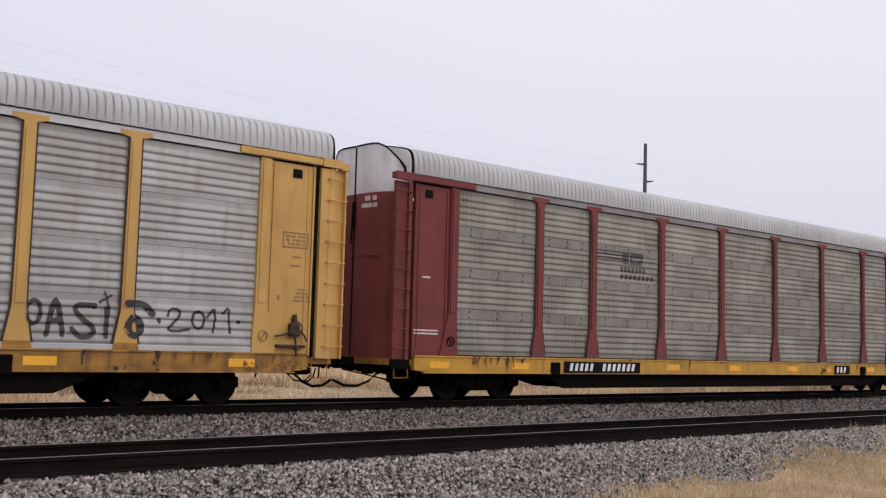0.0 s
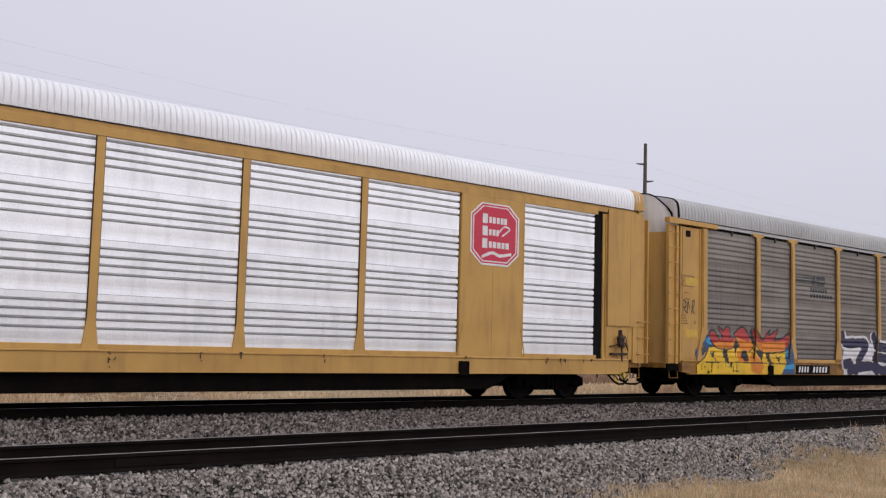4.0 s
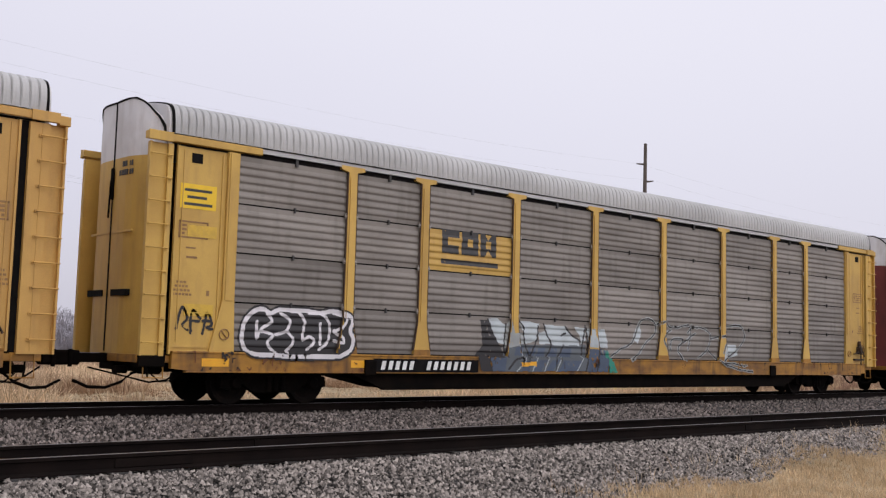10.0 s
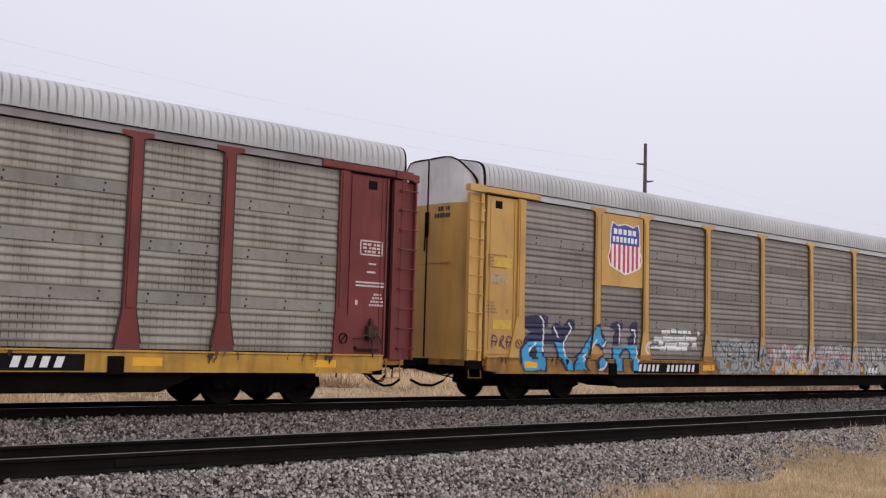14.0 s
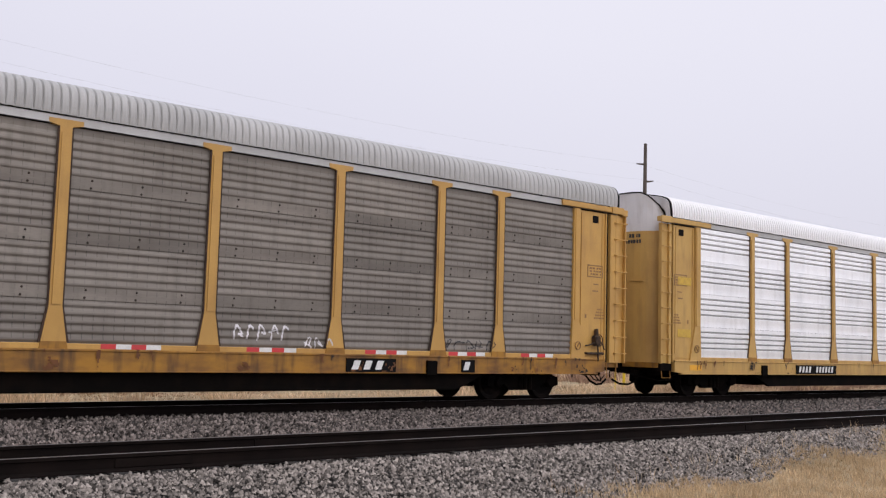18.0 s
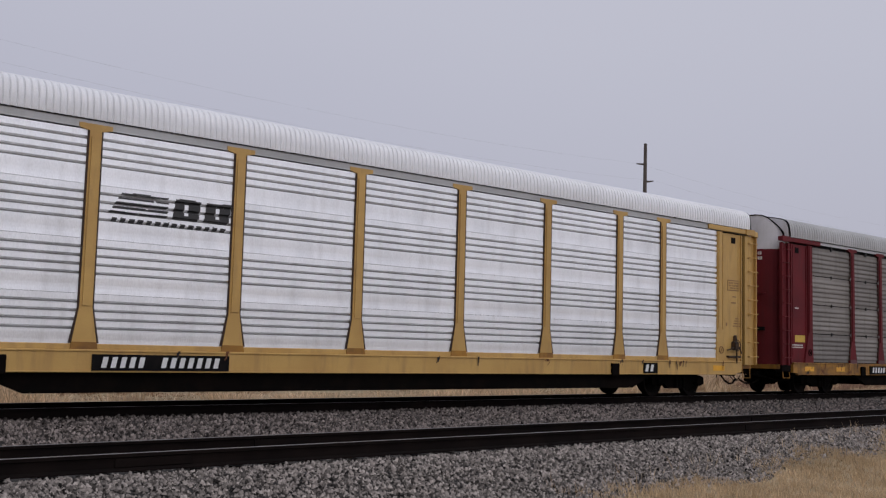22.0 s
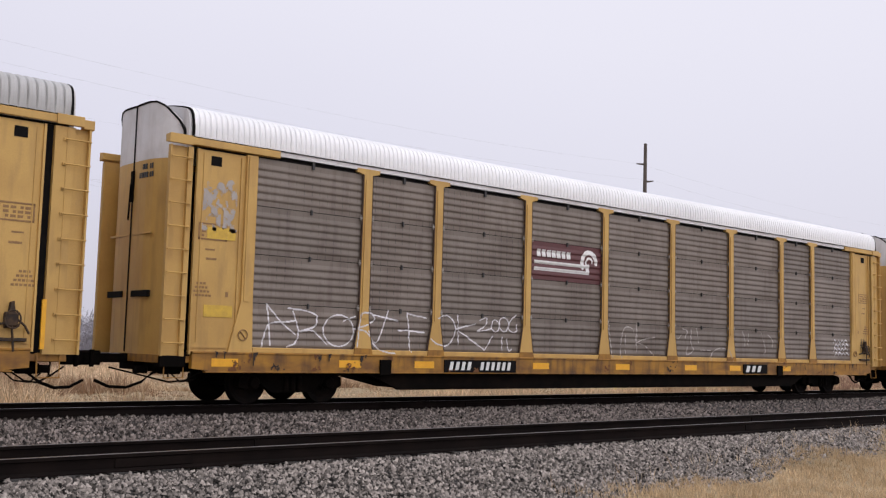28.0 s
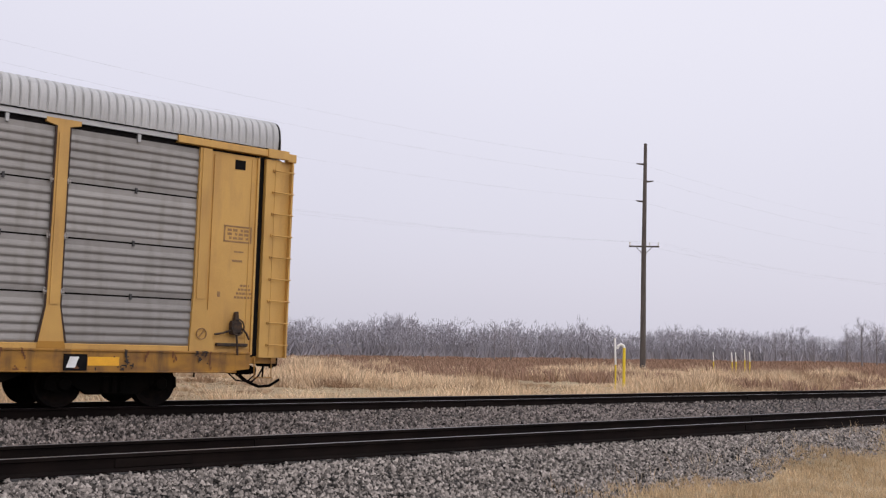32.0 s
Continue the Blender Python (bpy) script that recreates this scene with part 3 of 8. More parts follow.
def bolt_row_mesh(w):
    """Three pairs of rusty bolt heads along a lap band."""
    s = Shape()
    for k in (-0.34, 0.0, 0.32):
        for z in (-0.075, 0.055):
            s.lathe_y([(0.0, -1.468), (0.016, -1.466), (0.023, -1.451)], k * w + 0.13 * z, z, 7)
    return s.mesh("bolt_row", "grime")


def foot_mesh():
    """The dark welded foot of a post on the sill."""
    s = Shape()
    s.plate([(-0.25, 1.00), (0.25, 1.00), (0.22, 1.16), (-0.22, 1.16)], -0.012, 0.0)
    return s.mesh("post_foot")


def roof_mesh(pitch):
    """The arched roof with ribs across it."""
    x0, x1 = 0.42, 26.94
    n = int((x1 - x0) / pitch)
    step = (x1 - x0) / n
    rows = []
    for i in range(n):
        a = x0 + i * step
        rows += [(a, 0.0), (a + step * 0.15, 0.034), (a + step * 0.50, 0.044), (a + step * 0.85, 0.034)]
    rows.append((x1, 0.0))
    v = []
    for x, up in rows:
        for j, (y, z) in enumerate(ARCH):
            k = 1 + up / 1.6 * min(1, 0.35 + j / 4, 0.35 + (len(ARCH) - 1 - j) / 4)
            v.append((x, y * k, 4.6 + (z - 4.6) * k))
    m = len(ARCH)
    f = [(i * m + j, i * m + j + 1, (i + 1) * m + j + 1, (i + 1) * m + j) for i in range(len(rows) - 1) for j in range(m - 1)]
    return mesh_of("roof", v, f)


def arch_trim_mesh(x0, x1, grow):
    v = []
    for x in (x0, x1):
        for k in (1.0, 1.0 + grow):
            v += [(x, y * k, 4.6 + (z - 4.6) * k) for y, z in ARCH]
    m = len(ARCH)
    f = []
    for j in range(m - 1):
        f += [(m + j, m + j + 1, 3 * m + j + 1, 3 * m + j), (j, m + j, m + j + 1, j + 1)[::-1], (2 * m + j, 3 * m + j, 3 * m + j + 1, 2 * m + j + 1), (j, j + 1, 2 * m + j + 1, 2 * m + j)]
    return mesh_of("roof_edge", v, f)


def gable_mesh(x0, x1, low):
    ring = [(y * 0.985, z) for y, z in ARCH if z >= 4.9] + [(1.40, low), (-1.40, low)]
    s = Shape()
    s.sweep_x(ring, x0, x1)
    return s.mesh("gable_panel")


def wheel_mesh():
    s = Shape()
    s.lathe_y([(0.0, -0.07), (0.10, -0.075), (0.12, -0.05), (0.30, -0.02), (0.345, -0.045), (0.405, -0.065), (0.415, -0.06), (0.425, 0.045), (0.45, 0.065), (0.44, 0.085), (0.34, 0.07), (0.12, 0.05), (0.0, 0.06)], 0, 0, 28)
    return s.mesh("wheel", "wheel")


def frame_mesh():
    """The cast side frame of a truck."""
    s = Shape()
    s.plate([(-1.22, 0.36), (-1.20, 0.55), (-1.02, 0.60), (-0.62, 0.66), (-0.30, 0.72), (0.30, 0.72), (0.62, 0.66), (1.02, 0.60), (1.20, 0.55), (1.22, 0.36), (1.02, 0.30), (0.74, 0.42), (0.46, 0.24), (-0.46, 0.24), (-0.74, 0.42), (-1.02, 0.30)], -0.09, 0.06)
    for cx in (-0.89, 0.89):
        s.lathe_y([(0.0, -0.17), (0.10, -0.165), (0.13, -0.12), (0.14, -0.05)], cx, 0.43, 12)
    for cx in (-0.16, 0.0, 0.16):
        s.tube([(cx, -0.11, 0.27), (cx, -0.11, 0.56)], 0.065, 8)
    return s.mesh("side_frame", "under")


def coupler_mesh():
    s = Shape()
    s.box(-0.78, 0.95, -0.075, 0.075, 0.78, 0.95, 0.015)
    s.box(-0.86, -0.52, -0.15, 0.15, 0.73, 1.0, 0.04)
    s.box(0.05, 0.25, -0.30, 0.30, 0.66, 1.04, 0.02)
    s.tube([(-0.70, -0.17, 0.70), (-0.70, -0.17, 1.02)], 0.045, 8)
    return s.mesh("coupler", "under")


def hose_mesh():
    """The brake hose that droops towards the next car, and the uncoupling rod with its hangers."""
    s = Shape()
    s.tube([(0.55, -0.55, 0.66), (0.30, -0.58, 0.60), (0.10, -0.58, 0.44), (-0.18, -0.55, 0.34), (-0.48, -0.48, 0.35), (-0.74, -0.42, 0.47)], 0.030, 6)
    s.tube([(1.30, -1.34, 0.66), (0.85, -1.36, 0.64), (0.62, -1.30, 0.50), (0.36, -1.18, 0.46), (0.02, -0.86, 0.56), (-0.42, -0.30, 0.70)], 0.017, 6)
    s.tube([(0.95, -1.30, 0.64), (0.78, -1.30, 0.50), (0.52, -1.28, 0.47), (0.34, -1.28, 0.62)], 0.015, 5)
    for cx, cz in ((0.22, 0.54), (1.68, 0.56)):
        s.tube([(cx, -1.36, 0.82), (cx + 0.02, -1.37, cz)], 0.018, 5)
    s.box(0.30, 0.62, -1.10, -0.80, 0.60, 0.78, 0.03)
    s.box(-0.05, 0.18, -0.66, -0.50, 0.60, 0.74, 0.03)
    return s.mesh("air_hose", "under")


def ladder_panel_mesh():
    """Leading corner: a recessed plate between a slim and a broad rail."""
    s = Shape()
    s.plate([(0.0, 0.94), (0.46, 0.94), (0.46, 4.80), (0.0, 4.80)], 0.065, 0.09)
    s.plate([(0.0, 0.94), (0.035, 0.94), (0.035, 4.80), (0.0, 4.80)], -0.01, 0.065)
    s.plate([(0.36, 0.94), (0.46, 0.94), (0.46, 4.80), (0.36, 4.80)], 0.0, 0.065)
    return s.mesh("ladder_panel")


def rear_ladder_mesh():
    """Trailing corner: a flush plate beside a recessed bay."""
    s = Shape()
    s.plate([(-0.20, 0.94), (0.10, 0.94), (0.10, 4.80), (-0.20, 4.80)], 0.075, 0.09)
    s.plate([(0.08, 0.94), (0.42, 0.94), (0.42, 4.80), (0.08, 4.80)], 0.0, 0.09)
    s.plate([(0.20, 0.98), (0.215, 0.98), (0.215, 4.78), (0.20, 4.78)], -0.008, 0.0)
    s.plate([(-0.20, 0.94), (-0.165, 0.94), (-0.165, 4.80), (-0.20, 4.80)], -0.015, 0.075)
    return s.mesh("ladder_panel")


def rung_mesh():
    s = Shape()
    s.tube([(0.015, 0.02, 0), (0.015, -0.06, 0), (0.415, -0.06, 0), (0.415, 0.02, 0)], 0.013, 6)
    s.box(0.385, 0.43, -0.02, 0.01, -0.03, 0.03)
    return s.mesh("rung")


def rear_rung_mesh():
    s = Shape()
    s.tube([(-0.19, 0.02, 0), (-0.19, -0.06, 0), (0.25, -0.06, 0), (0.25, 0.02, 0)], 0.013, 6)
    s.box(0.225, 0.275, -0.03, 0.01, -0.025, 0.025)
    return s.mesh("rung")


def end_door_side_mesh():
    """The solid side sheet between the corner ladder and the first post."""
    s = Shape()
    s.plate([(0.56, 0.98), (1.62, 0.98), (1.62, 4.80), (0.56, 4.80)], 0.055, 0.085)
    s.plate([(0.56, 0.98), (0.60, 0.98), (0.60, 4.80), (0.56, 4.80)], 0.015, 0.055)
    s.plate([(0.70, 1.20), (0.715, 1.20), (0.715, 4.74), (0.70, 4.74)], 0.040, 0.055)
    s.plate([(1.50, 1.20), (1.53, 1.20), (1.53, 4.74), (1.50, 4.74)], 0.030, 0.055)
    s.plate([(0.55, 1.10), (1.50, 1.10), (1.50, 1.14), (0.55, 1.14)], 0.035, 0.055)
    return s.mesh("end_side_sheet")


def header_mesh():
    s = Shape()
    s.box(-0.05, 2.32, -0.03, 0.11, 4.845, 4.985, 0.012)
    s.box(-0.05, 0.42, -0.06, -0.03, 4.825, 5.0, 0.006)
    return s.mesh("header_beam")


def end_post_mesh():
    s = Shape()
    s.plate([(-0.12, 2.0), (-0.36, 1.02), (0.17, 1.02), (0.13, 2.0), (0.125, 4.82), (-0.115, 4.82)], 0.0, 0.08)
    s.plate([(-0.08, 2.0), (-0.08, 4.80), (0.08, 4.80), (0.08, 2.0)], -0.02, 0.0)
    return s.mesh("end_post")


# plan of a bowed end door leaf, from the middle of the car outwards, with the height of its upper edge
BOW = ((0.02, 0.0, 5.71), (0.30, -0.005, 5.715), (0.55, 0.005, 5.715), (0.75, 0.045, 5.70), (0.92, 0.11, 5.62), (1.06, 0.19, 5.50), (1.17, 0.28, 5.38), (1.25, 0.38, 5.26))
SPLIT = 4.62


def leaf_mesh(name, low, high):
    """A stretch of one bowed end door leaf between two heights; high None: up to its shaped upper edge."""
    n = len(BOW)
    v = [(x, y, low) for y, x, _ in BOW] + [(x, y, high or top) for y, x, top in BOW]
    v += [(x + 0.04, y, z) for x, y, z in v]
    f = [(i, i + n, i + n + 1, i + 1) for i in range(n - 1)] + [(2 * n + i, 2 * n + i + 1, 3 * n + i + 1, 3 * n + i) for i in range(n - 1)]
    f += [(n + i, 3 * n + i, 3 * n + i + 1, n + i + 1) for i in range(n - 1)] + [(i, i + 1, 2 * n + i + 1, 2 * n + i) for i in range(n - 1)]
    f += [(n - 1, 2 * n - 1, 4 * n - 1, 3 * n - 1), (0, 2 * n, 3 * n, n)]
    return mesh_of(name, v, f)


def folded_door_mesh():
    """A door leaf of sheet metal folded in broad upright flutes."""
    plan = [(0.02, 0.0), (0.20, 0.0), (0.27, 0.07), (0.45, 0.07), (0.52, 0.01), (0.68, 0.03), (0.75, 0.11), (0.90, 0.14), (0.97, 0.10), (1.09, 0.19), (1.17, 0.28), (1.25, 0.38)]
    s = Shape()
    for (y0, x0), (y1, x1) in zip(plan, plan[1:]):
        s.raw([(x0, y0, 0.96), (x1, y1, 0.96), (x1, y1, SPLIT), (x0, y0, SPLIT), (x0 + 0.03, y0, 0.96), (x1 + 0.03, y1, 0.96), (x1 + 0.03, y1, SPLIT), (x0 + 0.03, y0, SPLIT)],
              [(0, 3, 2, 1), (4, 5, 6, 7), (3, 7, 6, 2), (0, 1, 5, 4)])
    return s.mesh("end_door")


def gasket_mesh():
    """Ragged black strip along the upper edge of a door leaf, and its loose end at the side."""
    s = Shape()
    s.tube([(x - 0.005, y, top + 0.012) for y, x, top in BOW[:6]], 0.02, 5)
    s.tube([(0.16, 1.00, 5.56), (0.28, 1.22, 5.33), (0.35, 1.33, 5.14), (0.34, 1.37, 4.98)], [0.02, 0.022, 0.035, 0.03], 5)
    s.tube([(0.40, 1.10, 5.56), (0.41, 1.34, 5.31), (0.42, 1.45, 5.02)], [0.015, 0.02, 0.03], 5)
    return s.mesh("gasket", "black")


def brake_mesh():
    """The hand brake: a gear box on a bracket, a lever and a chain guard."""
    s = Shape()
    s.box(0.86, 1.06, -0.08, 0.055, 1.36, 1.62, 0.04)
    s.plate([(0.90, 1.60), (1.00, 1.60), (0.98, 1.78), (0.93, 1.80)], -0.05, 0.04)
    s.tube([(0.96, -0.06, 1.40), (0.93, -0.05, 1.22), (0.90, -0.03, 0.98)], 0.022, 6)
    s.tube([(0.86, -0.04, 1.50), (0.74, -0.04, 1.40), (0.66, -0.03, 1.27)], 0.02, 5)
    s.tube([(1.06, -0.04, 1.44), (1.26, -0.04, 1.38), (1.40, -0.03, 1.36)], 0.02, 5)
    s.tube([(0.96 + 0.13 * math.cos(a), -0.11, 1.50 + 0.15 * math.sin(a)) for a in [i * math.pi / 8 for i in range(17)]], 0.014, 5)
    s.box(0.70, 1.34, -0.05, 0.05, 1.14, 1.20, 0.01)
    return s.mesh("hand_brake", "brake")


def sill_mesh():
    s = Shape()
    s.plate([(0.62, 0.72), (1.15, 0.66), (25.95, 0.66), (26.48, 0.72), (26.48, 1.02), (0.62, 1.02)], -1.515, -1.40)
    s.box(0.62, 26.48, -1.535, -1.40, 0.995, 1.035, 0.008)
    s.box(0.9, 26.2, -1.53, -1.42, 0.645, 0.672, 0.006)
    return s.mesh("side_sill")


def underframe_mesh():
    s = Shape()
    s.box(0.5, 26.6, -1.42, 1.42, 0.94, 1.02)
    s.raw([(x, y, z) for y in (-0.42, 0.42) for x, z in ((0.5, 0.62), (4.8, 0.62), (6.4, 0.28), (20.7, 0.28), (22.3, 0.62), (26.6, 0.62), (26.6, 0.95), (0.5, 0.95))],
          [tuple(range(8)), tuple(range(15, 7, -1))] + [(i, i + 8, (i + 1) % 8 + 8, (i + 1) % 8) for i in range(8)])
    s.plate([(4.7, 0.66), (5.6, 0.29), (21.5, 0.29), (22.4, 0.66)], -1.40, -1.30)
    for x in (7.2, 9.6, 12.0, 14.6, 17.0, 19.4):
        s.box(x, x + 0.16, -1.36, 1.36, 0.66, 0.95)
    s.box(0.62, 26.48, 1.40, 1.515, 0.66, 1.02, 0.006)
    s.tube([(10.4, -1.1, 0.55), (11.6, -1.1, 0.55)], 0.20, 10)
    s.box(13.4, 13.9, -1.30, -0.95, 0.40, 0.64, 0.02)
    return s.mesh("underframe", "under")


def far_side_mesh():
    """The side away from the viewer, one folded wall."""
    fold = []
    for i in range(25):
        z = 1.12 + i * 0.146
        fold += [(1.47, z), (1.492, z + 0.03), (1.492, z + 0.08), (1.47, z + 0.12)]
    return Shape().sweep_x([(1.40, 1.02), (1.47, 1.02)] + fold + [(1.47, 4.92), (1.40, 4.92)], 0.44, 26.66).mesh("far_side_wall")


def build_truck(car, x):
    truck = new("truck")
    truck.parent = car
    truck.location = (x, 0, 0)
    tagged(truck, "sooty black four-wheel truck with cast side frames")
    for side in (1, -1):
        f = part("side_frame", shared("frame", frame_mesh), truck, at=(0, -0.97 * side, 0))
        if side < 0:
            f.rotation_euler[2] = math.pi
        for dx in (-0.89, 0.89):
            w = part("wheel", shared("wheel", wheel_mesh), truck, at=(dx, -0.765 * side, 0.425))
            if side < 0:
                w.rotation_euler[2] = math.pi
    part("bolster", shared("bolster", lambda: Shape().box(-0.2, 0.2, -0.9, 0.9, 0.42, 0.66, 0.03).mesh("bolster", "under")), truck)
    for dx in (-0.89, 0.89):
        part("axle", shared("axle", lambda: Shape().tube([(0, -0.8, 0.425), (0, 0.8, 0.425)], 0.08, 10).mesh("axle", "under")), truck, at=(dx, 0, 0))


def build_end(car, flip, look_of, rear):
    """The parts of one end: corner ladders, end sheets, header beam, end doors, gable, coupler and hoses."""
    paint, top = look_of["paint"], look_of["gable"]
    root = new("end_frame")
    root.parent = car
    turn = Matrix.Identity(4)
    if flip:
        turn = Matrix.Translation((LENGTH, 0, 0)) @ Matrix.Diagonal((-1, 1, 1, 1))
    root.matrix_basis = turn
    tagged(root, look_of["paint_word"] + " painted end framing with corner ladders")
    for near in (True, False):
        y = -SIDE if near else SIDE
        lad = part("corner_ladder", shared("rear_ladder", rear_ladder_mesh) if rear else shared("ladder", ladder_panel_mesh), root, "", paint, (0.0, y, 0))
        if not near:
            lad.scale[1] = -1
        if near:
            for i in range(3 if look_of.get("solid") else 9):
                part("rung", shared("rear_rung", rear_rung_mesh) if rear else shared("rung", rung_mesh), lad, "", paint, (0, 0, 1.18 + i * 0.425))
        sheet = part("end_side_sheet", shared("endside", end_door_side_mesh), root, "", paint, (0.0, y, 0))
        head = part("header_beam", shared("short_header", lambda: Shape().box(0.0, 1.47, -0.01, 0.09, 4.80, 4.93, 0.01).mesh("header_beam")) if look_of.get("solid") else shared("header", header_mesh), root, "", paint, (0.0, y, 0))
        if rear and not look_of.get("solid"):
            part("header_end", shared("header_end", lambda: Shape().box(-0.24, -0.05, -0.03, 0.11, 4.80, 4.965, 0.01).mesh("header_end")), root, "", paint, (0.0, y if near else y - 0.08, 0))
        made = [sheet, head]
        if not look_of.get("solid"):
            made.append(part("end_post", shared("endpost", end_post_mesh), root, "", paint, (1.72, y, 0)))
        if not near:
            for o in made:
                o.scale[1] = -1
    if rear:
        # black plate set into the gap paints its shade
        part("corner_gap", shared("gap", lambda: Shape().plate([(0.38, 0.96), (0.60, 0.96), (0.60, 4.82), (0.38, 4.82)], -1.40, -1.38).mesh("corner_gap", "black")), root, "black strip for the shade in the gap beside the corner ladder")
    for k in (1, -1):
        d = part("end_door", shared("foldeddoor", folded_door_mesh) if look_of.get("solid") else shared("enddoor", lambda: leaf_mesh("end_door", 0.96, SPLIT)), root, "", look_of.get("door", paint))
        g = part("gable_panel", shared("gable_leaf", lambda: leaf_mesh("gable_panel", SPLIT, None)), root, "", top)
        t = part("gasket", shared("gasket", gasket_mesh), root, "ragged black sealing strip")
        bars = []
        if not look_of.get("solid"):
            bars.append(part("door_crease", shared("crease", lambda: Shape().box(-0.012, 0.03, 0.06, 0.90, 3.20, 3.235, 0.004).mesh("door_crease")), root, "", paint))
        if look_of.get("seams"):
            bars.append(part("door_lock", shared("lockbar", lambda: Shape().box(-0.03, 0.05, 0.20, 0.86, 2.02, 2.14, 0.008).mesh("door_lock", "black")), root))
        for o in [d, g, t] + bars:
            o.scale[1] = k
            if look_of.get("solid"):
                o.location[0] = -0.20
    back = (-0.26, 0, 0) if rear else None
    part("roof_bulkhead", shared("bulkhead", lambda: gable_mesh(0.36, 0.44, 4.40)), root, "", top, back)
    part("roof_edge", shared("edge", lambda: arch_trim_mesh(0.405, 0.45, 0.022)), root, "black roof edge strip", "black", back)
    part("door_seam", shared("seam", lambda: Shape().box(-0.012, 0.03, -0.022, 0.022, 1.0, 5.70).mesh("door_seam")), root, "", "black")
    part("door_latch", shared("latch", lambda: Shape().box(-0.04, 0.02, -0.05, 0.05, 3.85, 4.45, 0.02).tube([(-0.05, 0.0, 4.2), (-0.06, 0.02, 3.5)], 0.02, 5).mesh("door_latch")), root, "", "under")
    part("coupler", shared("coupler", coupler_mesh), root)
    part("air_hose", shared("hose", hose_mesh), root)
    step = shared("step", lambda: Shape().tube([(0.10, -1.44, 0.94), (0.10, -1.47, 0.55), (0.48, -1.47, 0.55), (0.48, -1.44, 0.94)], 0.016, 5).box(-0.02, 0.62, -1.42, -0.2, 0.82, 0.96, 0.01).mesh("end_step"))
    part("end_step", step, root, "", "under" if look_of["sill"] == "black" else "sill")
    if not rear:
        part("end_box", shared("endbox", lambda: Shape().box(0.0, 0.50, -1.50, -1.25, 0.74, 0.95, 0.015).mesh("end_box", "under")), root)
    ring = shared("noentry", lambda: Shape().tube([(1.66 + 0.10 * math.cos(a), -1.515, 1.36 + 0.10 * math.sin(a)) for a in [i * math.pi / 8 for i in range(17)]], 0.012, 4).tube([(1.60, -1.515, 1.43), (1.72, -1.515, 1.29)], 0.012, 4).mesh("warning_ring"))
    if not look_of.get("solid"):
        part("warning_ring", ring, root, "small dark ring with a slash", "stencil_dark" if paint not in ("brown", "oxide") else "black")
    slot = shared("slot", lambda: Shape().box(0.86, 1.08, -1.455, -1.435, 4.52, 4.70, 0.0).mesh("vent_slot", "black"))
    part("vent_slot", slot, root)
    if look_of.get("solid"):
        plain = shared("plainend", lambda: Shape().plate([(0.0, 1.9), (1.47, 1.9), (1.47, 4.93), (0.0, 4.93)], -1.512, -1.44).plate([(0.55, 1.9), (0.565, 1.9), (0.565, 4.93), (0.55, 4.93)], -1.518, -1.512)
                       .plate([(0.0, 1.03), (1.47, 1.03), (1.47, 1.9), (0.0, 1.9)], -1.47, -1.44).mesh("solid_end_panel"))
        part("solid_end_panel", plain, root, "", paint)
        if not rear:
            part("label", Shape().box(0.58, 1.10, -1.518, -1.512, 1.40, 1.56).box(0.64, 1.04, -1.520, -1.518, 1.46, 1.48).mesh("label"), root, "small yellow notice", "label_faded")
            s = Shape()
            for r in range(2):
                for q in range(4):
                    s.box(0.08 + 0.085 * q, 0.14 + 0.085 * q, -1.516, -1.512, 2.58 + 0.14 * r, 2.67 + 0.14 * r)
            tagged(part("stencil", s.mesh("stencil"), root, "small white painted bars", "letter_white"), kind="stuff")
        part("corner_gusset", Shape().plate([(1.04, 1.05), (1.075, 1.05), (1.165, 1.62), (1.13, 1.62)], -1.525, -1.512).mesh("corner_gusset"), root, "", paint)
        part("roof_end_cap", shared("cap", lambda: arch_trim_mesh(0.06, 0.46, 0.026)), root, "", paint)
    if rear:
        part("hand_brake", shared("brake", brake_mesh), root, "", None, (0.0, -SIDE, 0))
    door_no = Shape()
    for z, a, b, n in ((4.44, -0.76, -0.36, 4), (4.28, -0.78, -0.24, 6)):
        for i in range(n):
            y = a + (b - a) * i / n
            door_no.box(-0.012 + (0.04 if y < -0.6 else 0.0), 0.02, y, y + (b - a) / n * 0.7, z, z + 0.10)
    tagged(part("door_lettering", door_no.mesh("door_lettering"), root, "small dark painted bars", "letter_black" if paint not in ("brown", "oxide") else "stencil_pale"), kind="stuff")
    # inspection stencils, too small to read
    dec = Shape()
    y0, y1 = -SIDE + 0.048, -SIDE + 0.054
    marks = [(0.66, 1.26, 3.40, 3.43), (0.66, 1.26, 3.11, 3.14), (0.66, 0.69, 3.11, 3.43), (1.23, 1.26, 3.11, 3.43)]
    for r in range(3):
        marks += [(0.73 + 0.12 * q, 0.73 + 0.12 * q + (0.09 if (q + r) % 3 else 0.05), 3.17 + 0.075 * r, 3.215 + 0.075 * r) for q in range(4)]
    marks += [(0.82, 1.02, 2.92, 2.95), (0.84, 1.06, 2.74, 2.78), (1.28, 1.34, 2.06, 2.16)]
    low = 2.45 if look_of.get("bar_high", True) else 1.52
    marks += [(0.60, 1.34, low, low + 0.035), (0.60, 1.34, low + 0.07, low + 0.105)] if paint in ("brown", "oxide") else []
    for r in range(4):
        marks += [(0.58 + 0.03 * r + 0.07 * q, 0.58 + 0.03 * r + 0.07 * q + 0.05, 2.05 + 0.075 * r, 2.09 + 0.075 * r) for q in range(6 - r)]
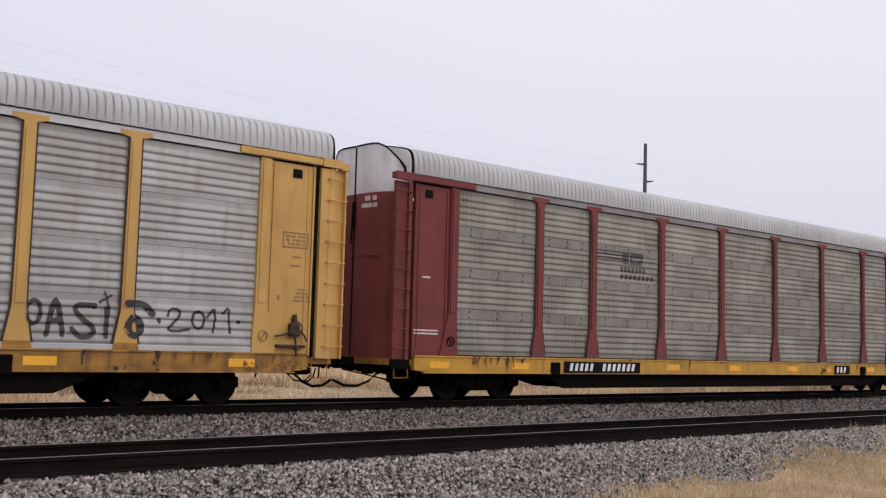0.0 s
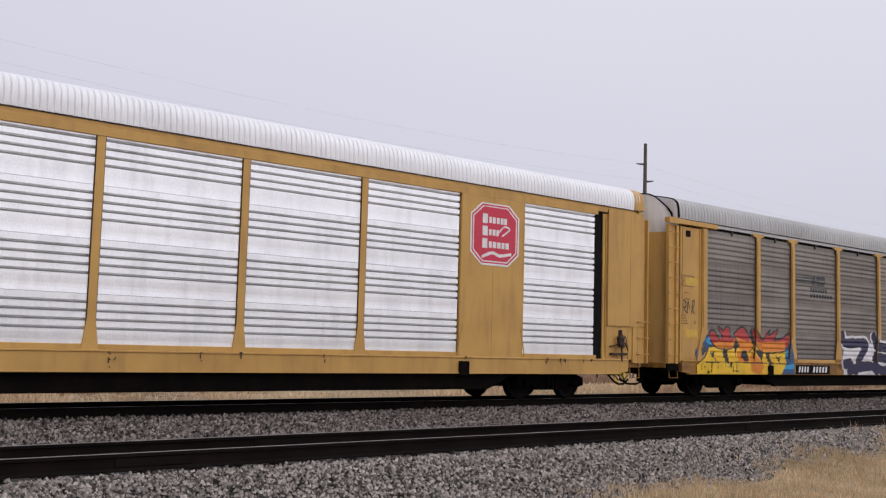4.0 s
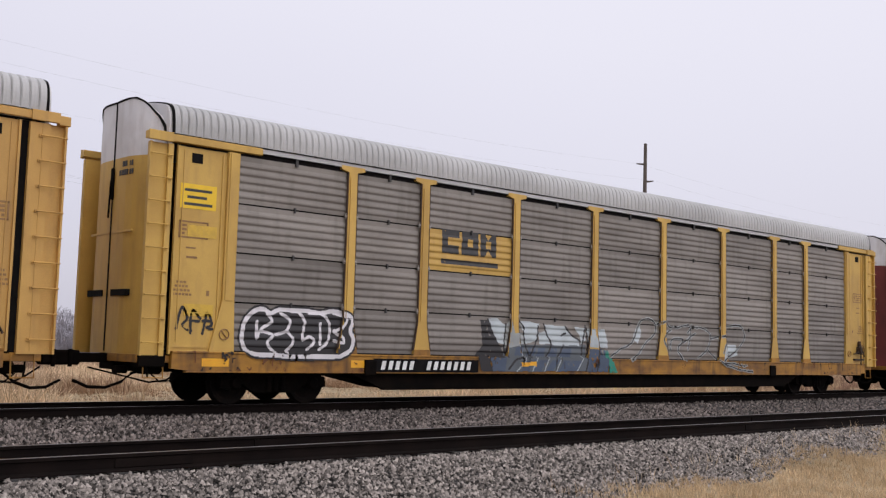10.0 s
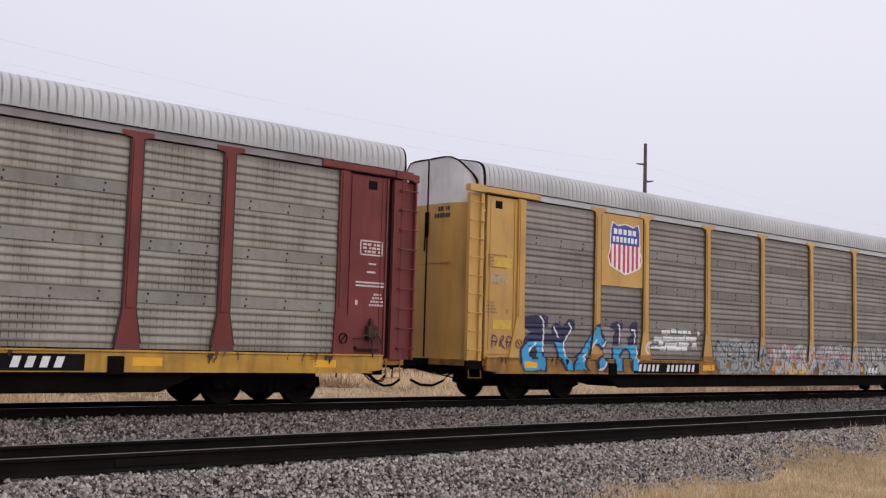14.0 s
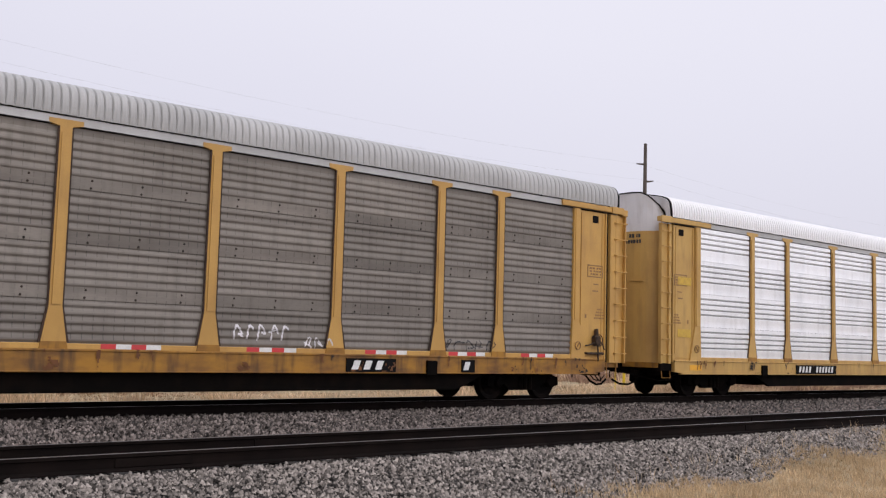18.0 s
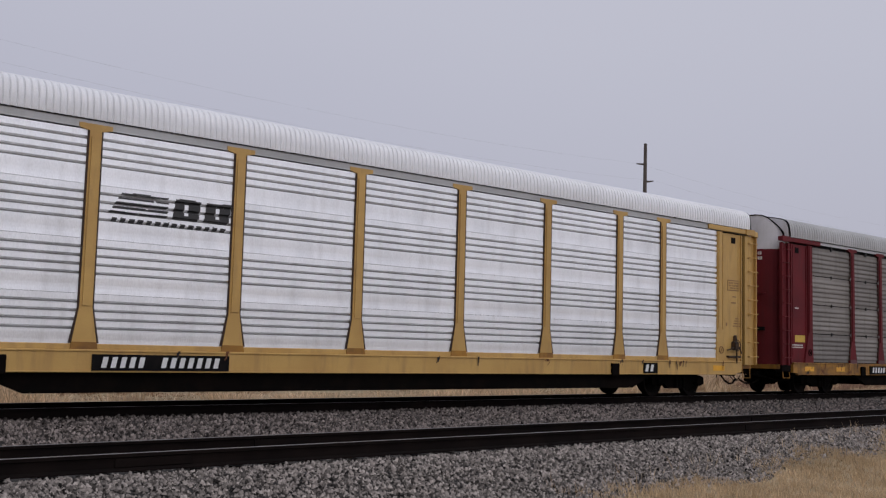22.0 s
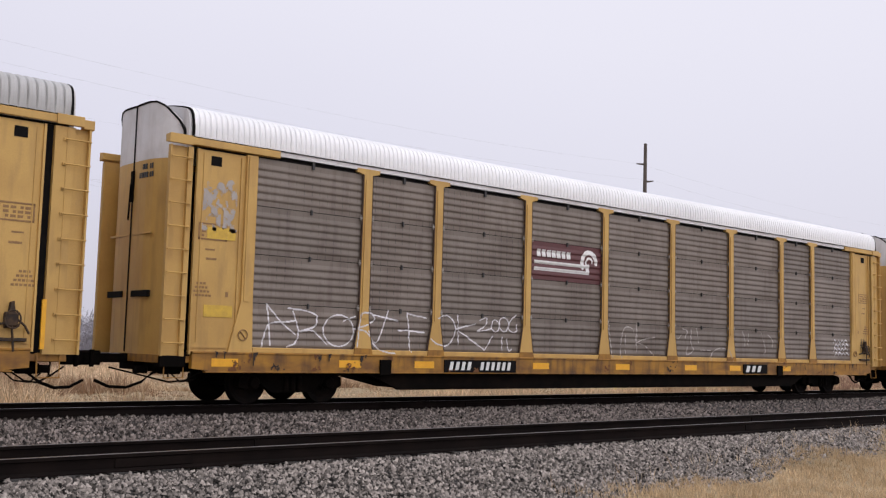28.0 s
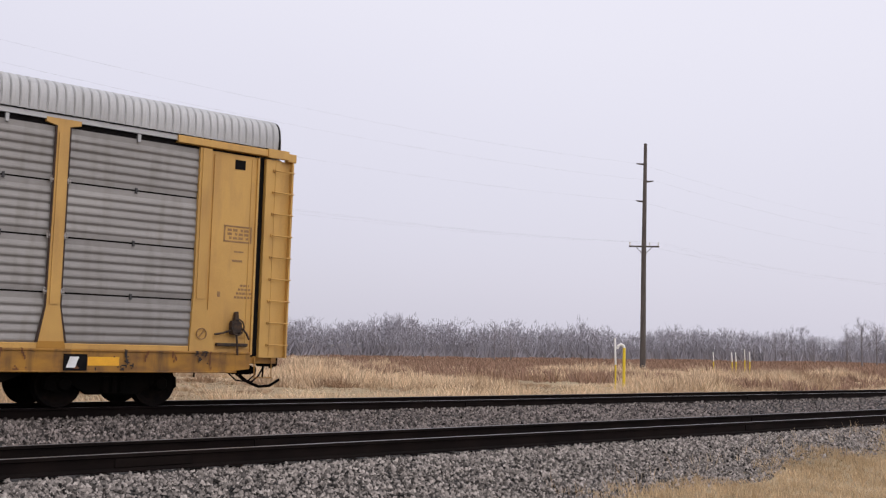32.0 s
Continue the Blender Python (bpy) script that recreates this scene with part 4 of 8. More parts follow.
    if paint in ("brown", "oxide") and not rear:
        marks = [(0.62, 1.32, 1.50, 1.535), (0.62, 1.32, 1.57, 1.605), (0.84, 1.06, 2.74, 2.78)]
    for (a, b, c, d) in marks:
        dec.box(a, b, y0, y1, c, d)
    st = part("stencil", dec.mesh("stencil"), root, "small stencilled marks", "stencil_pale" if paint in ("brown", "oxide") else "stencil_dark")
    tagged(st, kind="stuff")
    if paint == "oxide" and rear:
        lab = shared("label_plate", lambda: Shape().box(0.60, 1.02, -SIDE + 0.044, -SIDE + 0.047, 2.40, 2.62).mesh("label"))
        part("label", lab, root, "bright yellow label", "label_yellow")
    elif paint != "brown" and not rear:
        for z in (1.68,) if paint == "oxide" else (1.68, 3.14):
            part("label", shared("notice_small", lambda: Shape().box(0.84, 1.44, -SIDE + 0.044, -SIDE + 0.050, 0.0, 0.22).box(0.90, 1.38, -SIDE + 0.040, -SIDE + 0.044, 0.05, 0.07).box(0.90, 1.30, -SIDE + 0.040, -SIDE + 0.044, 0.13, 0.15).mesh("label")), root, "small yellow notice", "label_faded", (0, 0, z))
    return root


def build_car(spec):
    """One closed auto-carrying freight car, its leading end at x = 0, on the rails."""
    car = thing("auto_rack_car", spec["label"], "train car", "cars of the freight train")
    paint, solid = spec["paint"], spec.get("solid", False)
    posts = POSTS_SOLID if solid else POSTS
    part("underframe", shared("underframe", underframe_mesh), car, "black fish-bellied centre sill")
    part("side_sill", shared("sill", sill_mesh), car, "", spec["sill"])
    for x in (3.1, 24.0):
        build_truck(car, x)
    part("roof", shared(("roof", spec["roof"]), lambda: roof_mesh(0.118 if spec["roof"] == "roof_white" else 0.152)), car, spec["roof_word"] + " ribbed arched roof", spec["roof"])
    part("far_side_wall", shared("farside", far_side_mesh), car, "", spec["panel"])
    for x in posts[1:-1]:
        part("side_post", shared("thin_post", thin_post_mesh) if solid else shared("post", post_mesh), car, "", paint, (x, SIDE + 0.04, 0)).scale[1] = -1
    low = 4.888 if spec["seams"] or spec.get("open_eave") else 4.838
    eave = shared(("eave", low), lambda: Shape().box(0.3, 26.8, -1.485, -1.40, low, 4.985, 0.006).box(0.3, 26.8, -1.497, -1.40, low, low + 0.022, 0.004).mesh("eave_rail"))
    part("eave_rail", eave, car, "", spec["eave"])
    # black strip behind the eave rail, painted in as its shadow line
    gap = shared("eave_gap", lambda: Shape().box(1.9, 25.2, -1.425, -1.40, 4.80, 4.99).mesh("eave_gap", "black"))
    part("eave_gap", gap, car, "black strip painting the shadow line under the eave")
    if low > 4.86 and not solid:
        tab = shared("eave_tab", lambda: Shape().box(-0.028, 0.028, -1.478, -1.43, 4.74, 4.90, 0.006).mesh("eave_tab"))
        for a, b in zip(posts[:-1], posts[1:]):
            part("eave_tab", tab, car, "", spec["eave"] if spec["panel"] == "panel_mid" else "letter_black", ((a + b) / 2, 0, 0))
    build_end(car, False, spec, False)
    build_end(car, True, spec, True)
    for i, x in enumerate(posts[1:-1]):
        if solid and i in (0, 1, 6, 7):
            continue
        me = shared("thin_post", thin_post_mesh) if solid else shared("post", post_mesh)
        p = part("side_post", me, car, "", paint, (x, -SIDE, 0))
        # dark strip paints the shadow line and the rust along the post's edges
        joint = shared(("joint", solid), lambda: Shape().plate([(-0.145, 1.75), (-0.265, 1.14), (0.265, 1.14), (0.145, 1.75), (0.138, 4.84), (-0.138, 4.84)] if not solid else [(-0.09, 1.5), (-0.12, 1.14), (0.12, 1.14), (0.09, 1.5), (0.09, 4.84), (-0.09, 4.84)], 0.012, 0.03).mesh("joint_strip", "joint"))
        part("joint_strip", joint, p, "dark strip of rust and painted shade along the post")
        if not solid:
            part("post_foot", shared("foot", foot_mesh), p, "", "maroon" if paint in ("brown", "oxide") else "sill")
            if spec["seams"]:
                for j in (1, 2, 3):
                    for dx in (-0.15, 0.15):
                        part("sheet_clip", shared("clip", clip_mesh), p, "", "clip", (dx, 0.03, 1.045 + j * 0.945))
    if solid:
        for a, b in ((posts[1], posts[2]), (posts[7], posts[8])):
            me = Shape().plate([(a, 1.03), (b, 1.03), (b, 4.90), (a, 4.90)], -1.51, -1.43)
            for x in (a + 0.02, (a + b) / 2 - 0.006, b - 0.032):
                me.plate([(x, 1.03), (x + 0.012, 1.03), (x + 0.012, 4.9), (x, 4.9)], -1.516, -1.51)
            for x, k in ((a + 0.10, -1), (b - 0.10, 1)):
                me.plate([(x + 0.16 * k, 1.05), (x + 0.16 * k + 0.02, 1.05), (x + 0.02, 1.75), (x, 1.75)], -1.525, -1.51)
            part("solid_side_panel", me.mesh("solid_side_panel"), car, "", paint)
        frieze = Shape().box(1.4, 25.2, -1.512, -1.43, 4.74, 4.90, 0.004)
        part("frieze", frieze.mesh("frieze"), car, "", paint)
    seam = spec.get("seam_gap", 0.030 if spec["seams"] else 0.006)
    spec["seam"] = seam
    for i in range(9):
        if solid and i in (1, 7):
            continue
        x0, x1 = posts[i] + 0.04, posts[i + 1] - 0.04
        w = round(x1 - x0, 3)
        for j in range(4):
            flat = (i, j) in spec.get("flat", ())
            folds = 0 if flat else spec["ribs"]
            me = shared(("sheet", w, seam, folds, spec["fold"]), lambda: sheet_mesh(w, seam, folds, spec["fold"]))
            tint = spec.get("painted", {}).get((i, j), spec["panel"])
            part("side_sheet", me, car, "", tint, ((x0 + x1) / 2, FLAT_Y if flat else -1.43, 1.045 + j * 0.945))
            if spec["seams"] and j:
                part("sheet_bolt", shared("bolt", bolt_mesh), car, "", "letter_black", ((x0 + x1) / 2, -1.445, 1.03 + j * 0.945))
    if spec.get("bands"):
        for i, (a, b) in enumerate(zip(posts[:-1], posts[1:])):
            w = round(b - a - 0.16, 3)
            for j in (1, 2, 3):
                if (i, j) in spec.get("painted", {}):
                    continue
                band = part("lap_band", shared(("band", w), lambda: Shape().box(-w / 2, w / 2, -1.4515, -1.43, -0.115, 0.10, 0.002).mesh("lap_band")), car, "", "panel_band" if paint == "brown" else spec["panel"], ((a + b) / 2, 0, 1.045 + j * 0.945))
                part("bolt_row", shared(("bolts", w), lambda: bolt_row_mesh(w)), band, "rusty bolt heads in pairs")
    # black sheet added behind the seams, standing for the dark inside
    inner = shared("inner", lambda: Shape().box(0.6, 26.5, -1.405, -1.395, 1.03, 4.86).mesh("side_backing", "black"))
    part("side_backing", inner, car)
    thin = spec.get("ledge") == "black"
    ledge = shared(("ledge", thin), lambda: Shape().box(1.9, 25.2, -1.49, -1.43, 1.03, 1.062 if thin else 1.13, 0.01).mesh("sill_ledge"))
    part("sill_ledge", ledge, car, "", spec.get("ledge", paint))
    for x0, x1, bars in spec.get("plates", ()):
        plate = part("number_plate", Shape().box(x0, x1, -1.540, -1.50, 0.675, 0.955).mesh("number_plate", "black"), car, "black number plate with pale bars")
        s = Shape()
        for a, b in bars:
            n = max(1, round((b - a) * (x1 - x0) / (0.185 if len(bars) > 1 else 0.27)))
            for k in range(n):
                xa = x0 + (x1 - x0) * (a + (b - a) * k / n)
                wide = (x1 - x0) * (b - a) / n
                s.plate([(xa, 0.725), (xa + wide * 0.55, 0.725), (xa + wide * 0.78, 0.910), (xa + wide * 0.23, 0.910)], -1.543, -1.540)
        tagged(part("lettering", s.mesh("lettering"), plate, "pale painted bars", "letter_white"), kind="stuff")
    for x in spec.get("tape", (1.35, 3.9, 9.9, 12.9, 16.1, 18.2, 21.2, 25.0)):
        part("reflector", shared("tape", lambda: Shape().box(-0.28, 0.28, -1.520, -1.5, 0.76, 0.91).mesh("reflector")), car, "orange-yellow reflective strip", "reflector", (x, 0, 0))
    for x in (5.1, 20.6):
        part("jacking_pad", shared("pad", lambda: Shape().box(-0.14, 0.14, -1.575, -1.5, 0.60, 0.93, 0.02).mesh("jacking_pad")), car, "", "under", (x, 0, 0))
    return car


SPECS = []


def spec(label, paint, panel, roof="roof_grey", sill="sill", gable="white", eave="roof_grey", seams=False, ribs=5, **more):
    more.setdefault("fold", 0.062 if panel == "panel_bright" else 0.018)
    words = {"ochre": "faded yellow", "yellow": "yellow", "lemon": "lemon yellow", "brown": "brown-red", "oxide": "dark red"}
    SPECS.append(dict(label=label, paint=paint, paint_word=words[paint], panel=panel, roof=roof, roof_word="white" if roof == "roof_white" else "grey", sill=sill, gable=gable, eave=eave, seams=seams, ribs=ribs, **more))


NUM = ((0.06, 0.38), (0.48, 0.94))
SIGN = ((0.10, 0.80),)
spec("yellow framed auto rack car, pale grey sheets, black graffiti", "yellow", "panel_pale", ledge="roof_grey")
spec("brown-red framed auto rack car with pale grey corrugated sheets", "brown", "panel_light", sill="sill_clean", ledge="black", eave="eave_brown", bands=True, bar_high=False, plates=((5.43, 8.41, NUM), (18.72, 19.70, SIGN)))
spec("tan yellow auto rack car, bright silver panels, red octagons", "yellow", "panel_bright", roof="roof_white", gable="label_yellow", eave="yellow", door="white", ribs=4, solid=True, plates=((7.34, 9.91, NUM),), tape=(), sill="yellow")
spec("yellow framed grey auto rack car with large colourful graffiti", "yellow", "panel_punched", open_eave=True, plates=((6.62, 8.70, NUM), (18.71, 19.84, SIGN), (21.4, 21.9, SIGN)), tape=(12.5, 14.2))
spec("yellow framed grey auto rack car, green and white flag emblem", "yellow", "panel_punched", bands=True, plates=((5.97, 8.67, NUM),), tape=(), painted={(1, 2): "yellow", (1, 3): "yellow"}, flat=((1, 2), (1, 3)))
spec("lemon yellow auto rack car, grey seamed sheets, outlined graffiti", "lemon", "panel_grey", seams=True, ledge="black", plates=((5.2, 8.2, NUM),), painted={(2, 2): "lemon"}, tape=(1.5, 4.9, 6.6, 9.9))
spec("brown-red framed auto rack car with white scribbled graffiti", "brown", "panel_light", sill="sill_clean", ledge="black", eave="eave_brown", bands=True, plates=((5.40, 8.35, NUM), (18.6, 20.05, ((0.14, 0.80),))))
spec("yellow framed grey auto rack car, striped shield, blue graffiti", "yellow", "panel_punched", ledge="black", bands=True, plates=((6.0, 8.9, NUM), (18.7, 19.8, SIGN)), tape=(9.4, 13.0, 16.2, 18.2), painted={(1, 2): "yellow", (1, 3): "yellow"}, flat=((1, 2), (1, 3)))
spec("yellow framed grey auto rack car with red upper sign", "yellow", "panel_punched", bands=True, plates=((6.02, 8.74, NUM), (18.3, 19.6, SIGN), (21.5, 21.9, SIGN)), painted={(2, 2): "red", (2, 3): "red"}, tape=(4.9, 9.3))
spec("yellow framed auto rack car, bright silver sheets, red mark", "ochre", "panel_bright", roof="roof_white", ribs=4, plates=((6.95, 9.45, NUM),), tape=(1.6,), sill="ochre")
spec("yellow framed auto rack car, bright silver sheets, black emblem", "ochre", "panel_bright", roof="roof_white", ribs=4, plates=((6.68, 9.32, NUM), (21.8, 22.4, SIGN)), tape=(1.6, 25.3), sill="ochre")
spec("dark red framed grey auto rack car, maroon and white emblems", "oxide", "panel_grey", seams=True, ledge="black", plates=((5.6, 8.6, NUM),), painted={(3, 2): "oxide", (8, 2): "oxide"}, tape=(1.6, 3.6, 9.9, 12.6, 15.0, 17.0, 19.4, 21.5, 24.6))
spec("yellow framed grey auto rack car with white outlined graffiti", "ochre", "panel_punched", tape=(1.6, 5.0, 9.3, 12.2, 15.1, 18.0, 20.8, 24.9), plates=((21.6, 22.4, SIGN),), painted={(2, 2): "lemon"})
spec("yellow framed auto rack car, rusty brown-grey sheets, white roof", "ochre", "panel_dark", roof="roof_white", seams=True, seam_gap=0.014, eave="white", plates=((6.77, 9.02, NUM), (18.6, 19.9, SIGN)), painted={(3, 2): "maroon"}, tape=(1.3, 4.2, 6.2, 9.9, 13.0, 16.0, 18.2, 21.0))
spec("last auto rack car, yellow, grey seamed sheets, blue graffiti", "yellow", "panel_mid", seams=True, plates=((5.70, 8.58, NUM), (22.9, 23.3, SIGN)), painted={(2, 2): "yellow"}, tape=(0.95, 4.3, 23.6))

CARS = [build_car(s) for s in SPECS]

# where each car's leading end lies along the train, and how far the train has gone at each time
FRONT = (0.10, 28.73, 57.75, 85.97, 114.83, 143.64, 172.40, 201.30, 229.94, 258.78, 287.51, 316.27, 345.03, 373.82, 402.33)
GONE = ((0, 14.92), (1, 26.90), (2, 38.96), (3, 50.78), (3.5, 56.62), (5.5, 80.41), (6, 86.53), (7, 98.77), (8, 110.98), (9, 123.25), (10, 135.52), (11, 147.91), (12, 160.27), (13, 172.79),
        (14, 185.32), (15, 197.87), (15.5, 204.18), (17.5, 229.27), (18, 235.63), (19, 248.36), (20, 261.14), (21, 273.91), (22, 286.93), (23, 299.88), (24, 312.77), (25, 325.90), (25.5, 332.44), (27.5, 358.67),
        (28, 365.30), (29, 378.55), (30, 391.67), (31, 405.01), (32, 418.46))


def motions():
    for car, front in zip(CARS, FRONT):
        walk(car, [(t, pose(front - gone, TRAIN_Y, 0.0)) for t, gone in GONE])


# ---------------------------------------------------------------- painted emblems and graffiti
def smooth_line(pts, n=6):
    """A curve through the points."""
    if len(pts) < 3:
        return pts
    p = [pts[0]] + list(pts) + [pts[-1]]
    out = []
    for i in range(1, len(p) - 2):
        for k in range(n):
            t = k / n
            out.append(tuple(0.5 * ((2 * p[i][c]) + (p[i + 1][c] - p[i - 1][c]) * t + (2 * p[i - 1][c] - 5 * p[i][c] + 4 * p[i + 1][c] - p[i + 2][c]) * t * t
                                    + (3 * p[i][c] - p[i - 1][c] - 3 * p[i + 1][c] + p[i + 2][c]) * t ** 3) for c in (0, 1)))
    return out + [pts[-1]]


def ring_of(cx, cz, rx, rz, n=20, a0=0.0, a1=6.2832):
    return [(cx + rx * math.cos(a0 + (a1 - a0) * i / n), cz + rz * math.sin(a0 + (a1 - a0) * i / n)) for i in range(n + 1)]


class Canvas:
    """Paint on the side of a car: colours laid on small cells that follow the folds of the side."""

    def __init__(self, look_of, x0, x1, z0, z1, cell=0.02, ragged=0.02, seed=1, solid_x=()):
        self.look_of = look_of
        zs = {round(z0 + i * cell, 4) for i in range(int((z1 - z0) / cell) + 2)}
        for j in range(4):
            zs |= {round(1.045 + j * 0.945 + z, 4) for _, z in sheet_profile(look_of["seam"], look_of["ribs"], look_of["fold"])}
        zs |= {1.036, 1.062, 1.13, 1.16, 1.75}
        self.zs = np.array(sorted(z for z in zs if z0 - 1e-6 <= z <= z1 + cell))
        self.xs = np.arange(x0, x1 + cell, cell)
        mx, mz = (self.xs[:-1] + self.xs[1:]) / 2, (self.zs[:-1] + self.zs[1:]) / 2
        self.X, self.Z = np.meshgrid(mx, mz)
        rng = np.random.default_rng(seed)
        self.rng = rng
        ph = rng.uniform(0, 6.28, 8)
        w = sum(np.sin(self.X * k * 7 + ph[i]) * np.cos(self.Z * k * 9 + ph[i + 4]) / k for i, k in enumerate((1, 2, 4, 7))) / 1.8
        self.noise = w
        self.X, self.Z = self.X + ragged * w, self.Z + ragged * np.roll(w, 7, 1)
        self.paint = np.zeros(self.X.shape, int)
        self.keys = []

    def lay(self, mask, key, keep=1.0):
        if key is None:
            self.paint[mask] = 0
            return self
        if key not in self.keys:
            self.keys.append(key)
        if keep < 1:
            # worn away in patches and along short drips
            worn = 0.5 + 0.30 * self.noise + 0.14 * np.sin(self.X * 31 + 3 * self.noise) * np.sin(self.Z * 19 + 1) + 0.16 * (self.rng.random(mask.shape) - 0.5)
            mask = mask & (worn < 0.5 + (keep - 0.5) * 0.8)
        self.paint[mask] = self.keys.index(key) + 1
        return self

    def far(self, pts):
        d = np.full(self.X.shape, 1e9)
        for (ax, az), (bx, bz) in zip(pts, pts[1:]):
            dx, dz = bx - ax, bz - az
            q = dx * dx + dz * dz or 1e-9
            t = np.clip(((self.X - ax) * dx + (self.Z - az) * dz) / q, 0, 1)
            d = np.minimum(d, (self.X - ax - t * dx) ** 2 + (self.Z - az - t * dz) ** 2)
        return np.sqrt(d)

    def stroke(self, pts, w, key, curve=True, keep=1.0):
        return self.lay(self.far(smooth_line(pts) if curve else pts) < w / 2, key, keep)

    def poly(self, pts, key, keep=1.0):
        inside = np.zeros(self.X.shape, bool)
        for (ax, az), (bx, bz) in zip(pts, list(pts[1:]) + [pts[0]]):
            if az != bz:
                inside ^= ((az > self.Z) != (bz > self.Z)) & (self.X < (bx - ax) * (self.Z - az) / (bz - az) + ax)
        return self.lay(inside, key, keep)

    def rect(self, x0, x1, z0, z1, key, keep=1.0):
        return self.lay((self.X > x0) & (self.X < x1) & (self.Z > z0) & (self.Z < z1), key, keep)

    def depth(self, x, z):
        """How far out the side of the car stands at this place."""
        look_of = self.look_of
        posts = POSTS_SOLID if look_of.get("solid") else POSTS
        if z < 1.036:
            return -1.5365
        if look_of.get("solid") and (x < 1.47 or posts[1] < x < posts[2] or posts[7] < x < posts[8]):
            return -1.514
        if x < 1.5 or x > 25.6:
            return -1.452 if z > 1.16 else -1.49
        for i, p in enumerate(posts):
            half = 0.115 + max(0, 1.75 - z) * 0.17
            if abs(x - p) < half:
                if z < 1.16:
                    return -1.513
                return -1.523 if abs(x - p) < 0.08 and z > 1.77 else -1.502
        if z < (1.062 if look_of.get("ledge") == "black" else 1.13):
            return -1.4915
        bay = sum(x > p for p in posts) - 1
        if (bay, int((z - 1.045) / 0.945)) in look_of.get("flat", ()):
            return FLAT_Y
        zz = (z - 1.045) % 0.945
        if look_of.get("bands") and 1.8 < z < 4.2 and (zz < 0.105 or zz > 0.825):
            return -1.4535
        prof = sheet_profile(look_of["seam"], look_of["ribs"], look_of["fold"])
        for (a, za), (b, zb) in zip(prof, prof[1:]):
            if za <= zz <= zb + 1e-4:
                k = (zz - za) / (zb - za) if zb > za else 0
                return -1.43 + a + (b - a) * k
        return -1.43

    def finish(self, car, name, label, shift=0.0):
        self.xs = self.xs + shift
        v, f, mats = [], [], []
        stops = sorted({round(p + s * h, 3) for p in (POSTS_SOLID if self.look_of.get("solid") else POSTS) for s in (-1, 1) for h in (0.08, 0.115, 0.16, 0.2, 0.24)})
        for r in range(self.paint.shape[0]):
            row = self.paint[r]
            if not row.any():
                continue
            z0, z1 = self.zs[r], self.zs[r + 1]
            if z1 - z0 < 0.0005:
                continue
            cut = np.flatnonzero(np.diff(row)) + 1
            edge = [0, *cut, len(row)]
            for a, b in zip(edge, edge[1:]):
                c = row[a]
                if not c:
                    continue
                xa, xb = self.xs[a], self.xs[b]
                parts = [xa] + [s for s in stops if xa < s < xb] + [xb]
                for p, q in zip(parts, parts[1:]):
                    m = (p + q) / 2
                    y0, y1 = self.depth(m, z0 + 1e-4) - 0.004, self.depth(m, z1 - 1e-4) - 0.004
                    k = len(v)
                    v += [(p, y0, z0), (q, y0, z0), (q, y1, z1), (p, y1, z1)]
                    f.append((k, k + 1, k + 2, k + 3))
                    mats.append(c - 1)
        me = mesh_of(name, v, f)
        for key in self.keys:
            me.materials.append(M[key])
        me.polygons.foreach_set("material_index", mats)
        ob = new(name, me)
        ob.parent = car
        loose = any(word in label for word in ("scrawl", "scribble", "tags", "tape"))
        return tagged(ob, label, kind="stuff" if loose else "")


def emblem_bars(c, x0, x1, z0, z1, n, key, gap=0.35):
    """A row of plain blocks where lettering stands."""
    step = (x1 - x0) / n
    for i in range(n):
        c.rect(x0 + i * step, x0 + (i + 1 - gap) * step, z0, z1, key)


def striped_emblem(k, x0=6.70, z0=3.12):
    """Fading horizontal stripes with a dark block, over two rows of blocks."""
    c = Canvas(SPECS[k], x0 - 0.05, x0 + 2.5, z0 - 0.05, z0 + 0.80, 0.018, 0.004, k)
    for i in range(4):
        c.rect(x0, x0 + 1.06, z0 + 0.45 + i * 0.085, z0 + 0.49 + i * 0.085, "letter_black", 0.9)
    c.poly([(x0 + 1.06, z0 + 0.42), (x0 + 1.85, z0 + 0.42), (x0 + 1.92, z0 + 0.74), (x0 + 1.0, z0 + 0.74)], "letter_black", 0.86)
    c.rect(x0 + 1.30, x0 + 1.36, z0 + 0.44, z0 + 0.72, None)
    c.rect(x0 + 1.42, x0 + 1.82, z0 + 0.55, z0 + 0.60, None)
    emblem_bars(c, x0 + 0.95, x0 + 2.05, z0 + 0.22, z0 + 0.35, 7, "letter_black", 0.28)
    emblem_bars(c, x0 + 0.95, x0 + 2.40, z0 + 0.02, z0 + 0.15, 8, "letter_black", 0.28)
    c.finish(CARS[k], "emblem", "faded black striped emblem with rows of plain blocks")


for k in (1, 3, 6):
    striped_emblem(k)

# black hand-painted word and year on the first car
c = Canvas(SPECS[0], 20.6, 25.1, 1.1, 2.15, 0.016, 0.018, 3)
c.stroke(ring_of(21.07, 1.64, 0.12, 0.19), 0.075, "sp_black")
c.stroke([(21.29, 1.27), (21.43, 1.84), (21.58, 1.28)], 0.095, "sp_black")
c.stroke([(21.34, 1.5), (21.52, 1.52)], 0.095, "sp_black")
c.stroke([(22.12, 1.78), (21.82, 1.78), (21.79, 1.64), (22.04, 1.45), (22.09, 1.31), (21.9, 1.24), (21.74, 1.38)], 0.095, "sp_black")
c.stroke([(22.33, 1.26), (22.34, 1.76)], 0.095, "sp_black")
c.stroke([(22.19, 1.85), (22.41, 1.97)], 0.04, "sp_black", keep=0.8)
c.stroke([(22.27, 2.02), (22.35, 1.81)], 0.04, "sp_black", keep=0.8)
